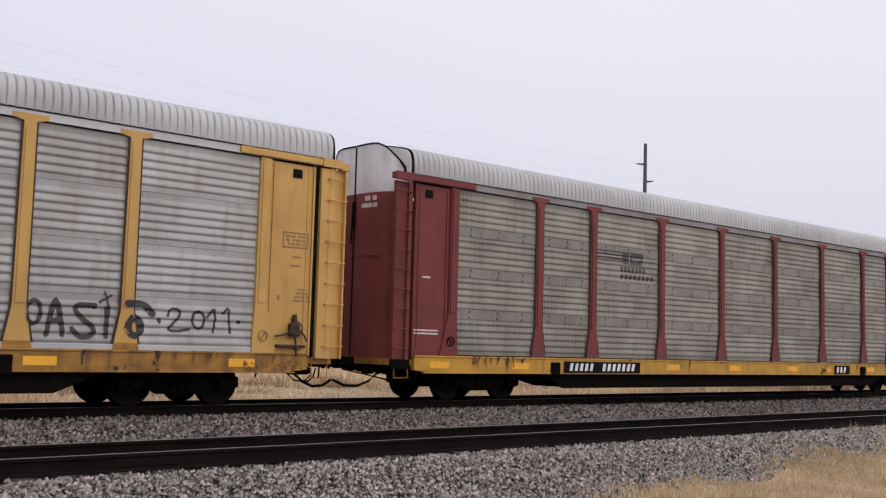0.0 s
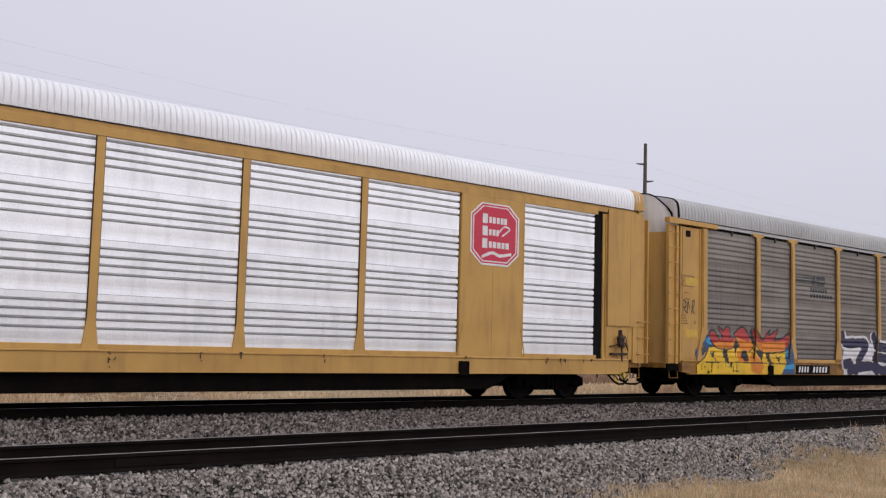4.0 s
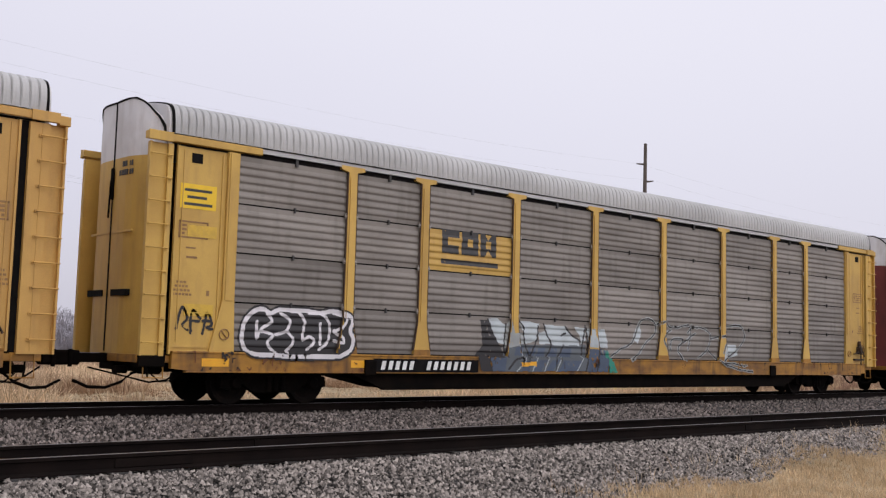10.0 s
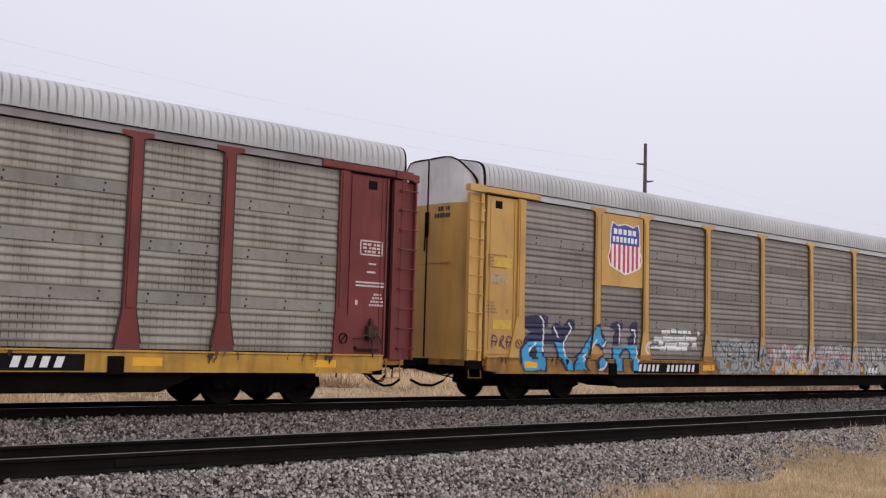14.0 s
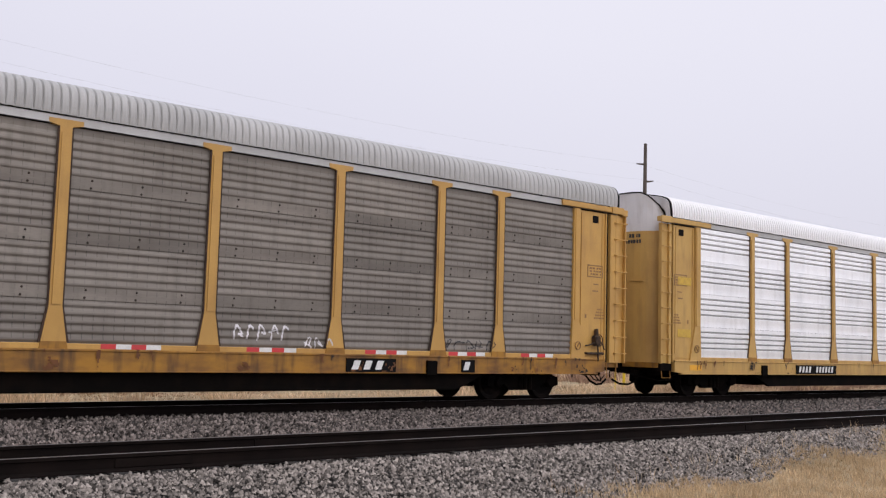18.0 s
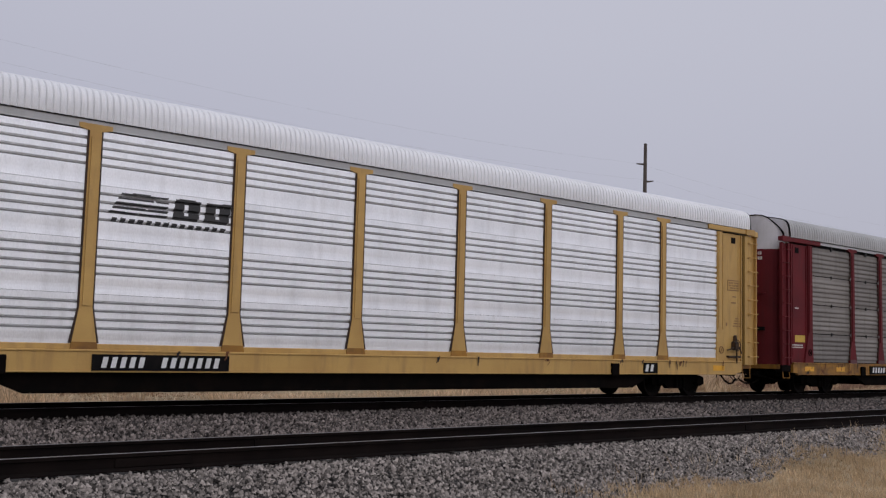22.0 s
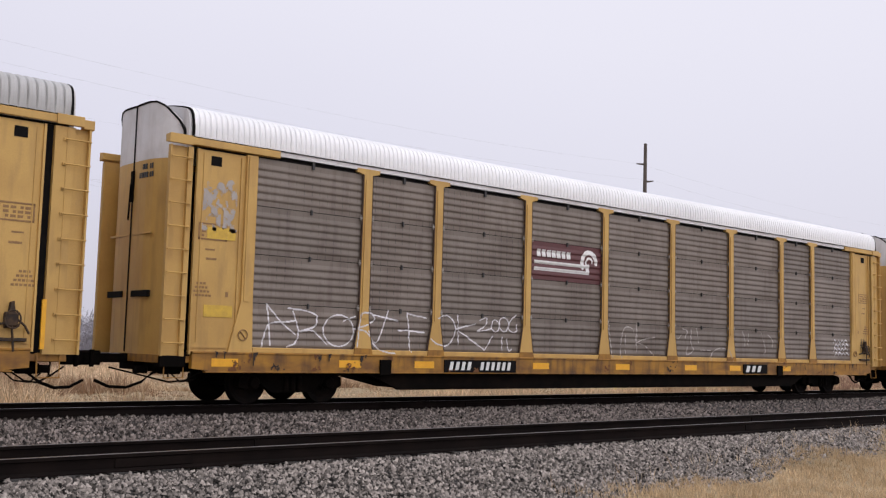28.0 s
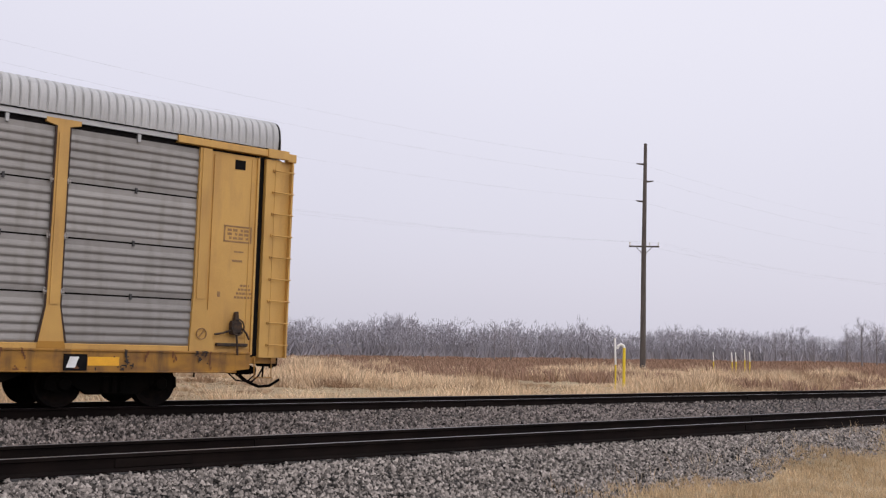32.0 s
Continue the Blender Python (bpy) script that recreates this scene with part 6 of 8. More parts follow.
c.poly([(10.27, 1.27), (10.52, 1.27), (10.47, 1.07), (10.18, 1.06)], "sp_steel", 0.75)
c.poly([(10.66, 1.28), (10.95, 1.28), (10.9, 1.07), (10.59, 1.07)], "sp_steel", 0.75)
c.poly([(11.1, 1.26), (11.47, 1.27), (11.43, 1.06), (11.02, 1.05)], "sp_steel", 0.75)
c.poly([(9.71, 0.96), (10.11, 0.99), (9.85, 0.71), (9.59, 0.71)], "sp_steel", 0.75)
c.poly([(10.25, 0.97), (10.53, 0.98), (10.27, 0.71), (9.99, 0.71)], "sp_steel", 0.75)
c.poly([(10.68, 0.98), (10.96, 1.0), (10.69, 0.71), (10.43, 0.71)], "sp_steel", 0.75)
c.poly([(11.11, 0.98), (11.78, 0.99), (11.57, 0.72), (10.9, 0.71)], "sp_steel", 0.75)
c.poly([(8.6, 1.03), (9.11, 1.03), (9.06, 0.7), (8.66, 0.7)], "sp_steel", 0.75)
c.stroke([(8.56, 1.89), (8.77, 1.52), (8.9, 1.32)], 0.05, "sp_black", keep=0.9)
c.stroke([(9.14, 1.81), (9.1, 1.31), (9.18, 1.03)], 0.05, "sp_black", keep=0.9)
c.stroke([(9.74, 1.66), (9.8, 1.35), (9.97, 1.05)], 0.05, "sp_black", keep=0.9)
c.stroke([(10.24, 1.79), (10.2, 1.45), (9.97, 1.05)], 0.05, "sp_black", keep=0.9)
c.stroke([(10.44, 1.85), (10.58, 1.58), (10.72, 1.35), (10.53, 1.04)], 0.05, "sp_black", keep=0.9)
c.stroke([(11.22, 1.81), (11.45, 1.63), (11.78, 1.47)], 0.05, "sp_black", keep=0.9)
c.stroke([(11.98, 1.86), (11.87, 1.38), (11.85, 1.08)], 0.05, "sp_black", keep=0.9)
c.stroke([(11.17, 1.36), (10.96, 1.05)], 0.05, "sp_black", keep=0.9)
c.stroke([(9.19, 0.76), (9.44, 0.98), (9.77, 1.04)], 0.05, "sp_black", keep=0.9)
c.stroke([(9.6, 1.9), (9.78, 1.72)], 0.05, "sp_black", keep=0.9)
c.stroke([(11.08, 1.59), (11.23, 1.65)], 0.05, "sp_black", keep=0.9)
c.stroke([(10.18, 1.05), (9.99, 0.71)], 0.025, "sp_pale", keep=0.8)
c.stroke([(10.6, 1.06), (10.4, 0.71)], 0.025, "sp_pale", keep=0.8)
c.stroke([(11.03, 1.06), (10.83, 0.71)], 0.025, "sp_pale", keep=0.8)
c.stroke([(11.85, 1.08), (11.6, 0.72)], 0.025, "sp_pale", keep=0.8)
c.stroke([(9.56, 1.32), (9.77, 0.99), (9.45, 0.71)], 0.025, "sp_pale", keep=0.8)
for i in range(2):
    x = 12.05 + i * 0.42
    c.poly([(x, 1.34), (x - 0.05, 1.78), (x + 0.24, 1.80), (x + 0.38, 1.50), (x + 0.40, 1.30)], "sp_pale", 0.85)
    c.poly([(x - 0.1, 0.70), (x + 0.05, 1.28), (x + 0.42, 1.26), (x + 0.30, 0.70)], "sp_steel", 0.7)
    c.stroke([(x - 0.04, 1.80), (x + 0.02, 1.3), (x - 0.12, 0.72)], 0.05, "sp_black", keep=0.9)
c.poly([(12.75, 1.45), (13.05, 0.95), (13.15, 0.68), (12.85, 0.68)], "green", 0.6)
c.rect(9.62, 10.12, 0.83, 0.93, "reflector")
c.finish(CARS[5], "graffiti", "pale grey and dark blue slab-shaped graffiti")
c = Canvas(SPECS[5], 13.0, 19.6, 0.66, 2.2, 0.022, 0.02, 17)
c.poly([(13.89, 1.59), (13.99, 1.82), (14.17, 1.97), (14.27, 1.71), (14.1, 1.44)], "sp_pale", 0.8)
c.poly([(18.05, 1.08), (18.19, 1.5), (18.74, 1.52), (18.83, 1.21)], "sp_pale", 0.8)
c.stroke([(12.81, 0.99), (13.3, 1.26), (13.86, 1.48), (14.19, 2.03), (14.56, 2.13), (14.87, 2.01), (14.83, 1.73), (14.46, 1.5), (14.12, 1.17), (13.77, 1.01)], 0.085, "sp_mist", keep=0.7)
c.stroke([(15.55, 1.31), (15.61, 1.59), (16.14, 1.61), (15.89, 1.32), (16.17, 1.05)], 0.085, "sp_mist", keep=0.7)
c.stroke([(16.34, 1.79), (16.68, 1.98), (17.41, 1.83), (17.29, 1.36), (16.86, 1.12)], 0.085, "sp_mist", keep=0.7)
c.stroke([(17.42, 1.65), (18.18, 1.74), (18.04, 1.26)], 0.085, "sp_mist", keep=0.7)
c.stroke([(18.16, 2.04), (18.96, 2.08), (19.21, 1.78), (18.82, 1.39), (18.05, 1.02), (18.52, 0.96), (19.16, 0.91)], 0.085, "sp_mist", keep=0.7)
c.stroke([(16.54, 2.03), (16.36, 1.33)], 0.085, "sp_mist", keep=0.7)
c.stroke([(15.95, 1.44), (16.69, 1.8)], 0.085, "sp_mist", keep=0.7)
c.stroke([(14.94, 2.01), (15.32, 2.08), (15.59, 1.93), (16.4, 2.02)], 0.085, "sp_mist", keep=0.7)
c.stroke([(17.29, 1.36), (18.21, 0.9), (19.5, 0.73)], 0.085, "sp_mist", keep=0.7)
c.stroke([(15.36, 1.31), (15.21, 1.64), (15.59, 1.87)], 0.085, "sp_mist", keep=0.7)
c.stroke([(12.81, 0.99), (13.3, 1.26), (13.86, 1.48), (14.19, 2.03), (14.56, 2.13), (14.87, 2.01), (14.83, 1.73), (14.46, 1.5), (14.12, 1.17), (13.77, 1.01)], 0.035, "sp_black", keep=0.92)
c.stroke([(15.55, 1.31), (15.61, 1.59), (16.14, 1.61), (15.89, 1.32), (16.17, 1.05)], 0.035, "sp_black", keep=0.92)
c.stroke([(16.34, 1.79), (16.68, 1.98), (17.41, 1.83), (17.29, 1.36), (16.86, 1.12)], 0.035, "sp_black", keep=0.92)
c.stroke([(17.42, 1.65), (18.18, 1.74), (18.04, 1.26)], 0.035, "sp_black", keep=0.92)
c.stroke([(18.16, 2.04), (18.96, 2.08), (19.21, 1.78), (18.82, 1.39), (18.05, 1.02), (18.52, 0.96), (19.16, 0.91)], 0.035, "sp_black", keep=0.92)
c.stroke([(16.54, 2.03), (16.36, 1.33)], 0.035, "sp_black", keep=0.92)
c.stroke([(15.95, 1.44), (16.69, 1.8)], 0.035, "sp_black", keep=0.92)
c.stroke([(14.94, 2.01), (15.32, 2.08), (15.59, 1.93), (16.4, 2.02)], 0.035, "sp_black", keep=0.92)
c.stroke([(17.29, 1.36), (18.21, 0.9), (19.5, 0.73)], 0.035, "sp_black", keep=0.92)
c.stroke([(15.36, 1.31), (15.21, 1.64), (15.59, 1.87)], 0.035, "sp_black", keep=0.92)
c.finish(CARS[5], "graffiti", "thin white and black outlined graffiti")
c = Canvas(SPECS[6], 1.8, 5.3, 1.05, 2.05, 0.018, 0.015, 18)
scribble(c, 1.95, 5.1, 1.12, 1.85, 7, 0.03, "sp_white", 9, 0.95)
c.stroke(ring_of(3.75, 1.82, 0.2, 0.13), 0.03, "sp_white")
c.stroke([(3.2, 1.12), (3.5, 1.25), (4.1, 1.2), (4.6, 1.3)], 0.025, "sp_white")
c.finish(CARS[6], "graffiti", "thin white scribbled graffiti")

# striped shield
c = Canvas(SPECS[7], 4.5, 6.6, 2.95, 4.82, 0.016, 0.0, 20)
SH = [(5.06, 4.42), (5.04, 3.9), (4.96, 3.7), (5.05, 3.48), (5.40, 3.36), (5.65, 3.28), (5.92, 3.36), (6.24, 3.48), (6.33, 3.7), (6.24, 3.9), (6.22, 4.42), (6.16, 4.60), (5.95, 4.52), (5.64, 4.58), (5.33, 4.52), (5.12, 4.60)]
c.poly([(5.64 + (x - 5.64) * 1.06, 3.95 + (z - 3.95) * 1.05) for x, z in SH], "letter_white")
c.poly(SH, "crimson")
full = c.paint == c.keys.index("crimson") + 1
for i in range(7):
    x = 5.03 + i * 0.185
    c.lay(full & (c.X > x + 0.045) & (c.X < x + 0.135), "letter_white")
c.lay(full & (c.Z > 4.03), "royal")
emblem_bars(c, 5.16, 6.14, 4.31, 4.45, 5, "letter_white", 0.3)
emblem_bars(c, 5.12, 6.18, 4.10, 4.24, 7, "letter_white", 0.3)
c.finish(CARS[7], "emblem", "red, white and blue striped shield")
c = Canvas(SPECS[7], 1.5, 6.5, 0.66, 2.25, 0.016, 0.015, 21)
c.poly([(1.87, 2.02), (2.54, 2.09), (2.74, 2.05), (2.72, 1.81), (2.56, 1.73), (2.55, 1.63), (2.85, 1.61), (2.86, 1.82), (3.0, 1.9), (3.29, 1.83), (3.45, 2.0), (3.69, 2.01), (3.73, 1.8), (3.55, 1.67), (3.37, 1.37), (2.64, 1.37), (1.79, 1.3), (1.83, 1.47), (2.14, 1.65), (1.89, 1.74)], "sp_navy", 0.9)
c.poly([(5.08, 1.84), (5.12, 1.95), (5.38, 2.03), (5.6, 1.97), (5.61, 1.83), (5.52, 1.77), (5.54, 1.41), (5.21, 1.37), (5.2, 1.64), (5.32, 1.76)], "sp_navy", 0.9)
c.poly([(5.85, 1.87), (5.98, 2.01), (6.23, 2.02), (6.23, 1.79), (6.22, 1.43), (5.83, 1.38), (5.8, 1.61), (6.0, 1.69)], "sp_navy", 0.9)
c.poly([(4.46, 1.89), (4.63, 1.95), (4.81, 1.74), (4.95, 1.47), (4.86, 1.3), (4.74, 1.3), (4.38, 1.4), (4.14, 1.28), (3.86, 1.01), (3.74, 1.01), (4.14, 1.44), (4.37, 1.72)], "sp_navy", 0.9)
c.poly([(1.81, 1.31), (2.1, 1.41), (2.56, 1.43), (2.6, 0.74), (1.88, 0.72), (1.73, 0.93), (1.73, 1.15)], "sp_sky")
c.poly([(2.97, 1.43), (3.29, 1.39), (3.34, 1.21), (3.47, 0.98), (3.6, 0.75), (3.35, 0.75), (3.16, 1.05)], "sp_sky")
c.poly([(3.65, 0.75), (3.68, 0.98), (3.97, 1.17), (4.2, 1.45), (4.39, 1.7), (4.48, 1.86), (4.64, 1.82), (4.78, 1.57), (4.93, 1.45), (4.74, 1.31), (4.57, 1.42), (4.38, 1.42), (4.24, 1.23), (4.13, 1.05), (4.07, 0.86), (4.15, 0.75)], "sp_sky")
c.poly([(4.6, 0.86), (4.55, 0.99), (4.71, 1.08), (4.86, 0.95), (4.84, 0.81), (4.69, 0.73), (4.6, 0.76)], "sp_sky")
c.poly([(5.22, 1.33), (6.19, 1.4), (6.26, 1.17), (6.17, 0.94), (6.22, 0.74), (5.95, 0.74), (5.92, 1.1), (5.79, 1.26), (5.61, 1.25), (5.53, 1.1), (5.53, 0.74), (5.21, 0.74)], "sp_sky")
c.poly([(2.05, 1.11), (2.11, 1.25), (2.34, 1.3), (2.37, 1.12), (2.31, 1.0), (2.12, 1.0)], "sp_black")
c.stroke([(1.73, 0.91), (1.74, 1.18), (1.84, 1.33)], 0.075, "sp_navy")
c.stroke([(2.6, 0.74), (2.58, 1.25)], 0.075, "sp_navy")
c.stroke([(2.97, 1.4), (3.16, 1.03), (3.35, 0.75)], 0.075, "sp_navy")
c.stroke([(3.6, 0.75), (3.66, 0.96), (3.97, 1.2)], 0.075, "sp_navy")
c.stroke([(4.15, 0.75), (4.05, 0.9), (4.15, 1.12)], 0.075, "sp_navy")
c.stroke([(4.56, 0.81), (4.55, 0.99), (4.75, 1.1), (4.91, 0.92), (4.79, 0.74)], 0.075, "sp_navy")
c.stroke([(5.53, 0.74), (5.52, 1.12), (5.68, 1.28), (5.9, 1.19), (5.93, 0.76)], 0.075, "sp_navy")
c.stroke([(5.21, 0.74), (5.2, 1.31)], 0.075, "sp_navy")
c.stroke([(6.26, 1.2), (6.18, 0.95), (6.25, 0.77)], 0.075, "sp_navy")
c.stroke([(4.96, 1.44), (4.76, 1.28), (4.57, 1.4)], 0.075, "sp_navy")
c.stroke([(2.44, 2.03), (2.55, 1.93), (2.58, 1.75), (2.57, 1.45), (2.56, 1.19)], 0.05, "sp_white")
c.stroke([(2.95, 1.79), (3.03, 1.69), (3.11, 1.55)], 0.05, "sp_white")
c.stroke([(3.48, 1.9), (3.58, 1.76), (3.42, 1.56), (3.31, 1.37), (3.34, 1.21), (3.41, 1.08)], 0.05, "sp_white")
c.stroke([(2.05, 1.1), (2.09, 1.21), (2.21, 1.31), (2.31, 1.38)], 0.05, "sp_white")
c.stroke([(4.31, 1.29), (4.4, 1.4), (4.5, 1.51)], 0.05, "sp_white")
c.stroke([(4.93, 1.47), (4.86, 1.38), (4.75, 1.33)], 0.05, "sp_white")
c.stroke([(5.41, 1.93), (5.48, 1.85), (5.48, 1.45)], 0.05, "sp_white")
c.stroke([(5.99, 1.81), (6.12, 1.77), (6.1, 1.47)], 0.05, "sp_white")
c.stroke([(3.98, 0.98), (4.06, 1.07), (4.2, 1.16)], 0.05, "sp_white")
c.stroke([(4.6, 0.76), (4.79, 0.81), (4.87, 0.95)], 0.05, "sp_white")
c.stroke([(6.18, 1.33), (6.23, 1.2), (6.16, 0.97)], 0.05, "sp_white")
c.rect(1.85, 2.29, 0.79, 0.94, "reflector")
c.finish(CARS[7], "graffiti", "large sky-blue and navy graffiti with white highlights")
c = Canvas(SPECS[7], 6.45, 9.3, 1.1, 2.05, 0.016, 0.012, 22)
c.poly([(6.7, 1.2), (6.9, 1.75), (7.6, 2.0), (8.9, 1.9), (9.1, 1.3), (8.6, 1.15)], "sp_dust", 0.22)
for x0, x1, z in ((7.28, 7.48, 1.74), (7.50, 7.66, 1.75), (7.70, 7.96, 1.78), (8.02, 8.21, 1.77), (8.24, 8.44, 1.77), (8.50, 8.63, 1.76), (8.95, 9.05, 1.75), (6.95, 7.29, 1.55), (7.33, 7.82, 1.56), (7.85, 8.36, 1.57), (8.39, 8.90, 1.58), (7.15, 7.37, 1.43), (7.44, 7.98, 1.40), (8.05, 8.53, 1.42), (8.69, 8.90, 1.42), (7.22, 7.50, 1.29), (7.55, 8.17, 1.29), (8.20, 8.46, 1.29)):
    c.rect(x0, x1, z, z + 0.11, "letter_white", 0.96)
c.stroke([(6.81, 1.49), (6.61, 1.46), (6.53, 1.32), (6.62, 1.21)], 0.08, "sp_white")
c.stroke([(6.64, 1.37), (7.08, 1.36), (7.45, 1.3)], 0.06, "sp_white")
c.finish(CARS[7], "graffiti", "white sprayed graffiti in broken bars")
c = Canvas(SPECS[7], 9.6, 22.6, 0.66, 1.85, 0.025, 0.03, 23)
for a, b, top, key in ((9.9, 12.5, 1.70, "sp_mist"), (12.9, 15.1, 1.45, "sp_dust"), (15.5, 18.2, 1.66, "sp_pale"), (18.5, 20.8, 1.50, "sp_mist")):
    c.poly([(a, 0.67), (a + 0.1, top - 0.12), (a + 0.7, top), (b - 0.5, top - 0.05), (b, top - 0.2), (b + 0.05, 0.67)], key, 0.62)
for x, z, key in ((14.3, 1.1, "sp_red"), (14.5, 0.82, "sp_yellow"), (13.9, 0.80, "sp_yellow"), (12.75, 1.3, "sp_rose"), (15.35, 1.25, "sp_rose"), (18.35, 1.2, "sp_rose"), (13.6, 1.15, "sp_blue"), (16.9, 1.0, "sp_blue")):
    c.poly(ring_of(x, z, 0.22, 0.16, 10), key, 0.7)
for i, (a, b, f) in enumerate(((9.8, 12.6, "sp_mist"), (12.8, 15.3, "sp_pale"), (15.5, 18.3, "sp_mist"), (18.5, 20.9, "sp_dust"))):
    bubbles(c, a, b, 0.72, 1.6, 5, f, "sp_mist" if i % 2 else "sp_slate", 0.035, 0.5, i + 30)
    scribble(c, a, b, 0.75, 1.65, 5, 0.06, "sp_rose" if i in (1, 2) else "sp_black", i + 40, 0.55)
scribble(c, 21.1, 22.4, 1.1, 1.5, 4, 0.04, "sp_white", 50, 0.7)
c.finish(CARS[7], "graffiti", "row of pale faded graffiti pieces")

# red sign with three rows of blocks
c = Canvas(SPECS[8], 6.6, 9.3, 2.9, 4.85, 0.018, 0.0, 25)
for z, a, b, n in ((4.20, 6.86, 9.02, 8), (3.70, 6.86, 8.42, 7), (3.24, 6.86, 8.56, 7)):
    c.rect(a, a + 0.22, z - 0.04, z + 0.20, "letter_white")
    emblem_bars(c, a + 0.27, b, z - 0.03, z + 0.14, n, "letter_white", 0.24)
c.finish(CARS[8], "emblem", "rows of white blocks on the red sign")
for p, q in zip(POSTS[:-1], POSTS[1:]):
    m = (p + q) / 2
    c = Canvas(SPECS[8], m - 0.7, m + 0.6, 1.036, 1.14, 0.02, 0.0, 26)
    for a, b, key in ((-0.62, -0.34, "red"), (-0.34, -0.06, "letter_white"), (-0.06, 0.22, "red"), (0.22, 0.5, "letter_white")):
        c.rect(m + a, m + b, 1.05, 1.125, key)
    c.finish(CARS[8], "safety_tape", "red and white safety tape on the ledge")
c = Canvas(SPECS[8], 15.4, 22.8, 1.1, 1.75, 0.02, 0.02, 27)
scribble(c, 15.7, 17.0, 1.25, 1.6, 5, 0.035, "sp_white", 60, 0.8)
scribble(c, 17.3, 18.0, 1.15, 1.35, 3, 0.03, "sp_white", 61, 0.8)
scribble(c, 21.0, 22.6, 1.15, 1.4, 5, 0.03, "sp_black", 62, 0.7)
c.finish(CARS[8], "graffiti", "small white and dark scrawls")

# slanted red mark, and stripes on the bright sheets
c = Canvas(SPECS[9], 18.1, 20.9, 3.3, 3.8, 0.018, 0.004, 28)
c.poly([(18.3, 3.46), (20.5, 3.46), (20.6, 3.53), (18.6, 3.53)], "red", 0.85)
for i in range(4):
    x = 18.7 + i * 0.48
    c.poly([(x, 3.54), (x + 0.34, 3.54), (x + 0.42, 3.68), (x + 0.08, 3.68)], "red", 0.8)
c.finish(CARS[9], "emblem", "slanted red block emblem")
c = Canvas(SPECS[10], 6.7, 9.4, 3.2, 3.9, 0.016, 0.004, 29)
for i in range(5):
    c.poly([(6.85 + i * 0.05, 3.42 + i * 0.085), (7.95, 3.42 + i * 0.085), (7.97, 3.46 + i * 0.085), (6.87 + i * 0.05, 3.46 + i * 0.085)], "letter_black", 0.85)
for x in (8.05, 8.68):
    c.poly([(x, 3.42), (x + 0.52, 3.42), (x + 0.58, 3.80), (x + 0.06, 3.80)], "letter_black")
    c.rect(x + 0.24, x + 0.32, 3.50, 3.72, None)
emblem_bars(c, 6.9, 9.2, 3.27, 3.35, 14, "letter_black", 0.35)
c.finish(CARS[10], "emblem", "black striped block emblem")


def wheel_sign(k, x0, z0):
    """White blocks, two stripes and a hooked arc on a dark sheet."""
    c = Canvas(SPECS[k], x0, x0 + 2.7, z0, z0 + 0.95, 0.016, 0.0, k + 60)
    emblem_bars(c, x0 + 0.20, x0 + 1.46, z0 + 0.56, z0 + 0.74, 7, "letter_white", 0.24)
    c.rect(x0 + 0.12, x0 + 2.02, z0 + 0.38, z0 + 0.46, "letter_white")
    c.rect(x0 + 0.12, x0 + 2.12, z0 + 0.22, z0 + 0.30, "letter_white")
    c.stroke(ring_of(x0 + 2.14, z0 + 0.52, 0.27, 0.27, 18, 0.0, 3.6), 0.12, "letter_white", False)
    c.stroke(ring_of(x0 + 2.14, z0 + 0.52, 0.12, 0.12, 12, 0.2, 3.6), 0.06, "letter_white", False)
    c.rect(x0 + 2.02, x0 + 2.14, z0 + 0.22, z0 + 0.48, "letter_white")
    c.finish(CARS[k], "emblem", "white blocks, stripes and hooked arc")


wheel_sign(11, 9.55, 2.94)
wheel_sign(13, 9.55, 2.94)
c = Canvas(SPECS[11], 22.7, 25.4, 2.95, 3.88, 0.016, 0.0, 71)
emblem_bars(c, 22.98, 24.0, 3.50, 3.58, 13, "letter_white", 0.3)
c.rect(22.90, 24.2, 3.42, 3.46, "letter_white")
c.rect(22.90, 24.3, 3.35, 3.39, "letter_white")
c.poly(ring_of(24.42, 3.42, 0.30, 0.31), "letter_white")
c.poly([(24.55, 3.25), (24.78, 3.10), (24.4, 3.12)], "letter_white")
c.poly(ring_of(24.42, 3.44, 0.13, 0.14), "oxide")
c.stroke(ring_of(24.42, 3.44, 0.07, 0.07, 10, 0, 4.2), 0.04, "letter_white", False)
c.finish(CARS[11], "emblem", "white disc emblem with stripes")
c = Canvas(SPECS[11], 13.1, 15.0, 0.66, 1.95, 0.018, 0.02, 72)
c.poly([(13.26, 1.65), (13.42, 1.76), (13.77, 1.8), (14.06, 1.83), (14.3, 1.87), (14.67, 1.86), (14.91, 1.63), (14.88, 1.35), (14.71, 1.16), (14.58, 1.13), (14.6, 0.73), (13.63, 0.73), (13.57, 1.06), (13.5, 1.26), (13.3, 1.28), (13.23, 1.46)], "sp_pale", 0.9)
c.poly([(13.53, 1.24), (13.85, 1.27), (13.93, 1.01), (14.59, 1.08), (14.6, 0.73), (13.63, 0.73)], "sp_mist", 0.8)
c.stroke([(13.26, 1.62), (13.42, 1.72), (13.51, 1.52), (13.44, 1.31), (13.27, 1.36), (13.26, 1.62)], 0.05, "sp_black")
c.poly([(13.28, 1.57), (13.39, 1.65), (13.45, 1.47), (13.32, 1.38)], "sp_purple")
c.stroke([(14.17, 1.49), (14.25, 1.76), (14.55, 1.85), (14.78, 1.73), (14.82, 1.41), (14.64, 1.21), (14.34, 1.18), (14.18, 1.33), (14.17, 1.49)], 0.06, "sp_black")
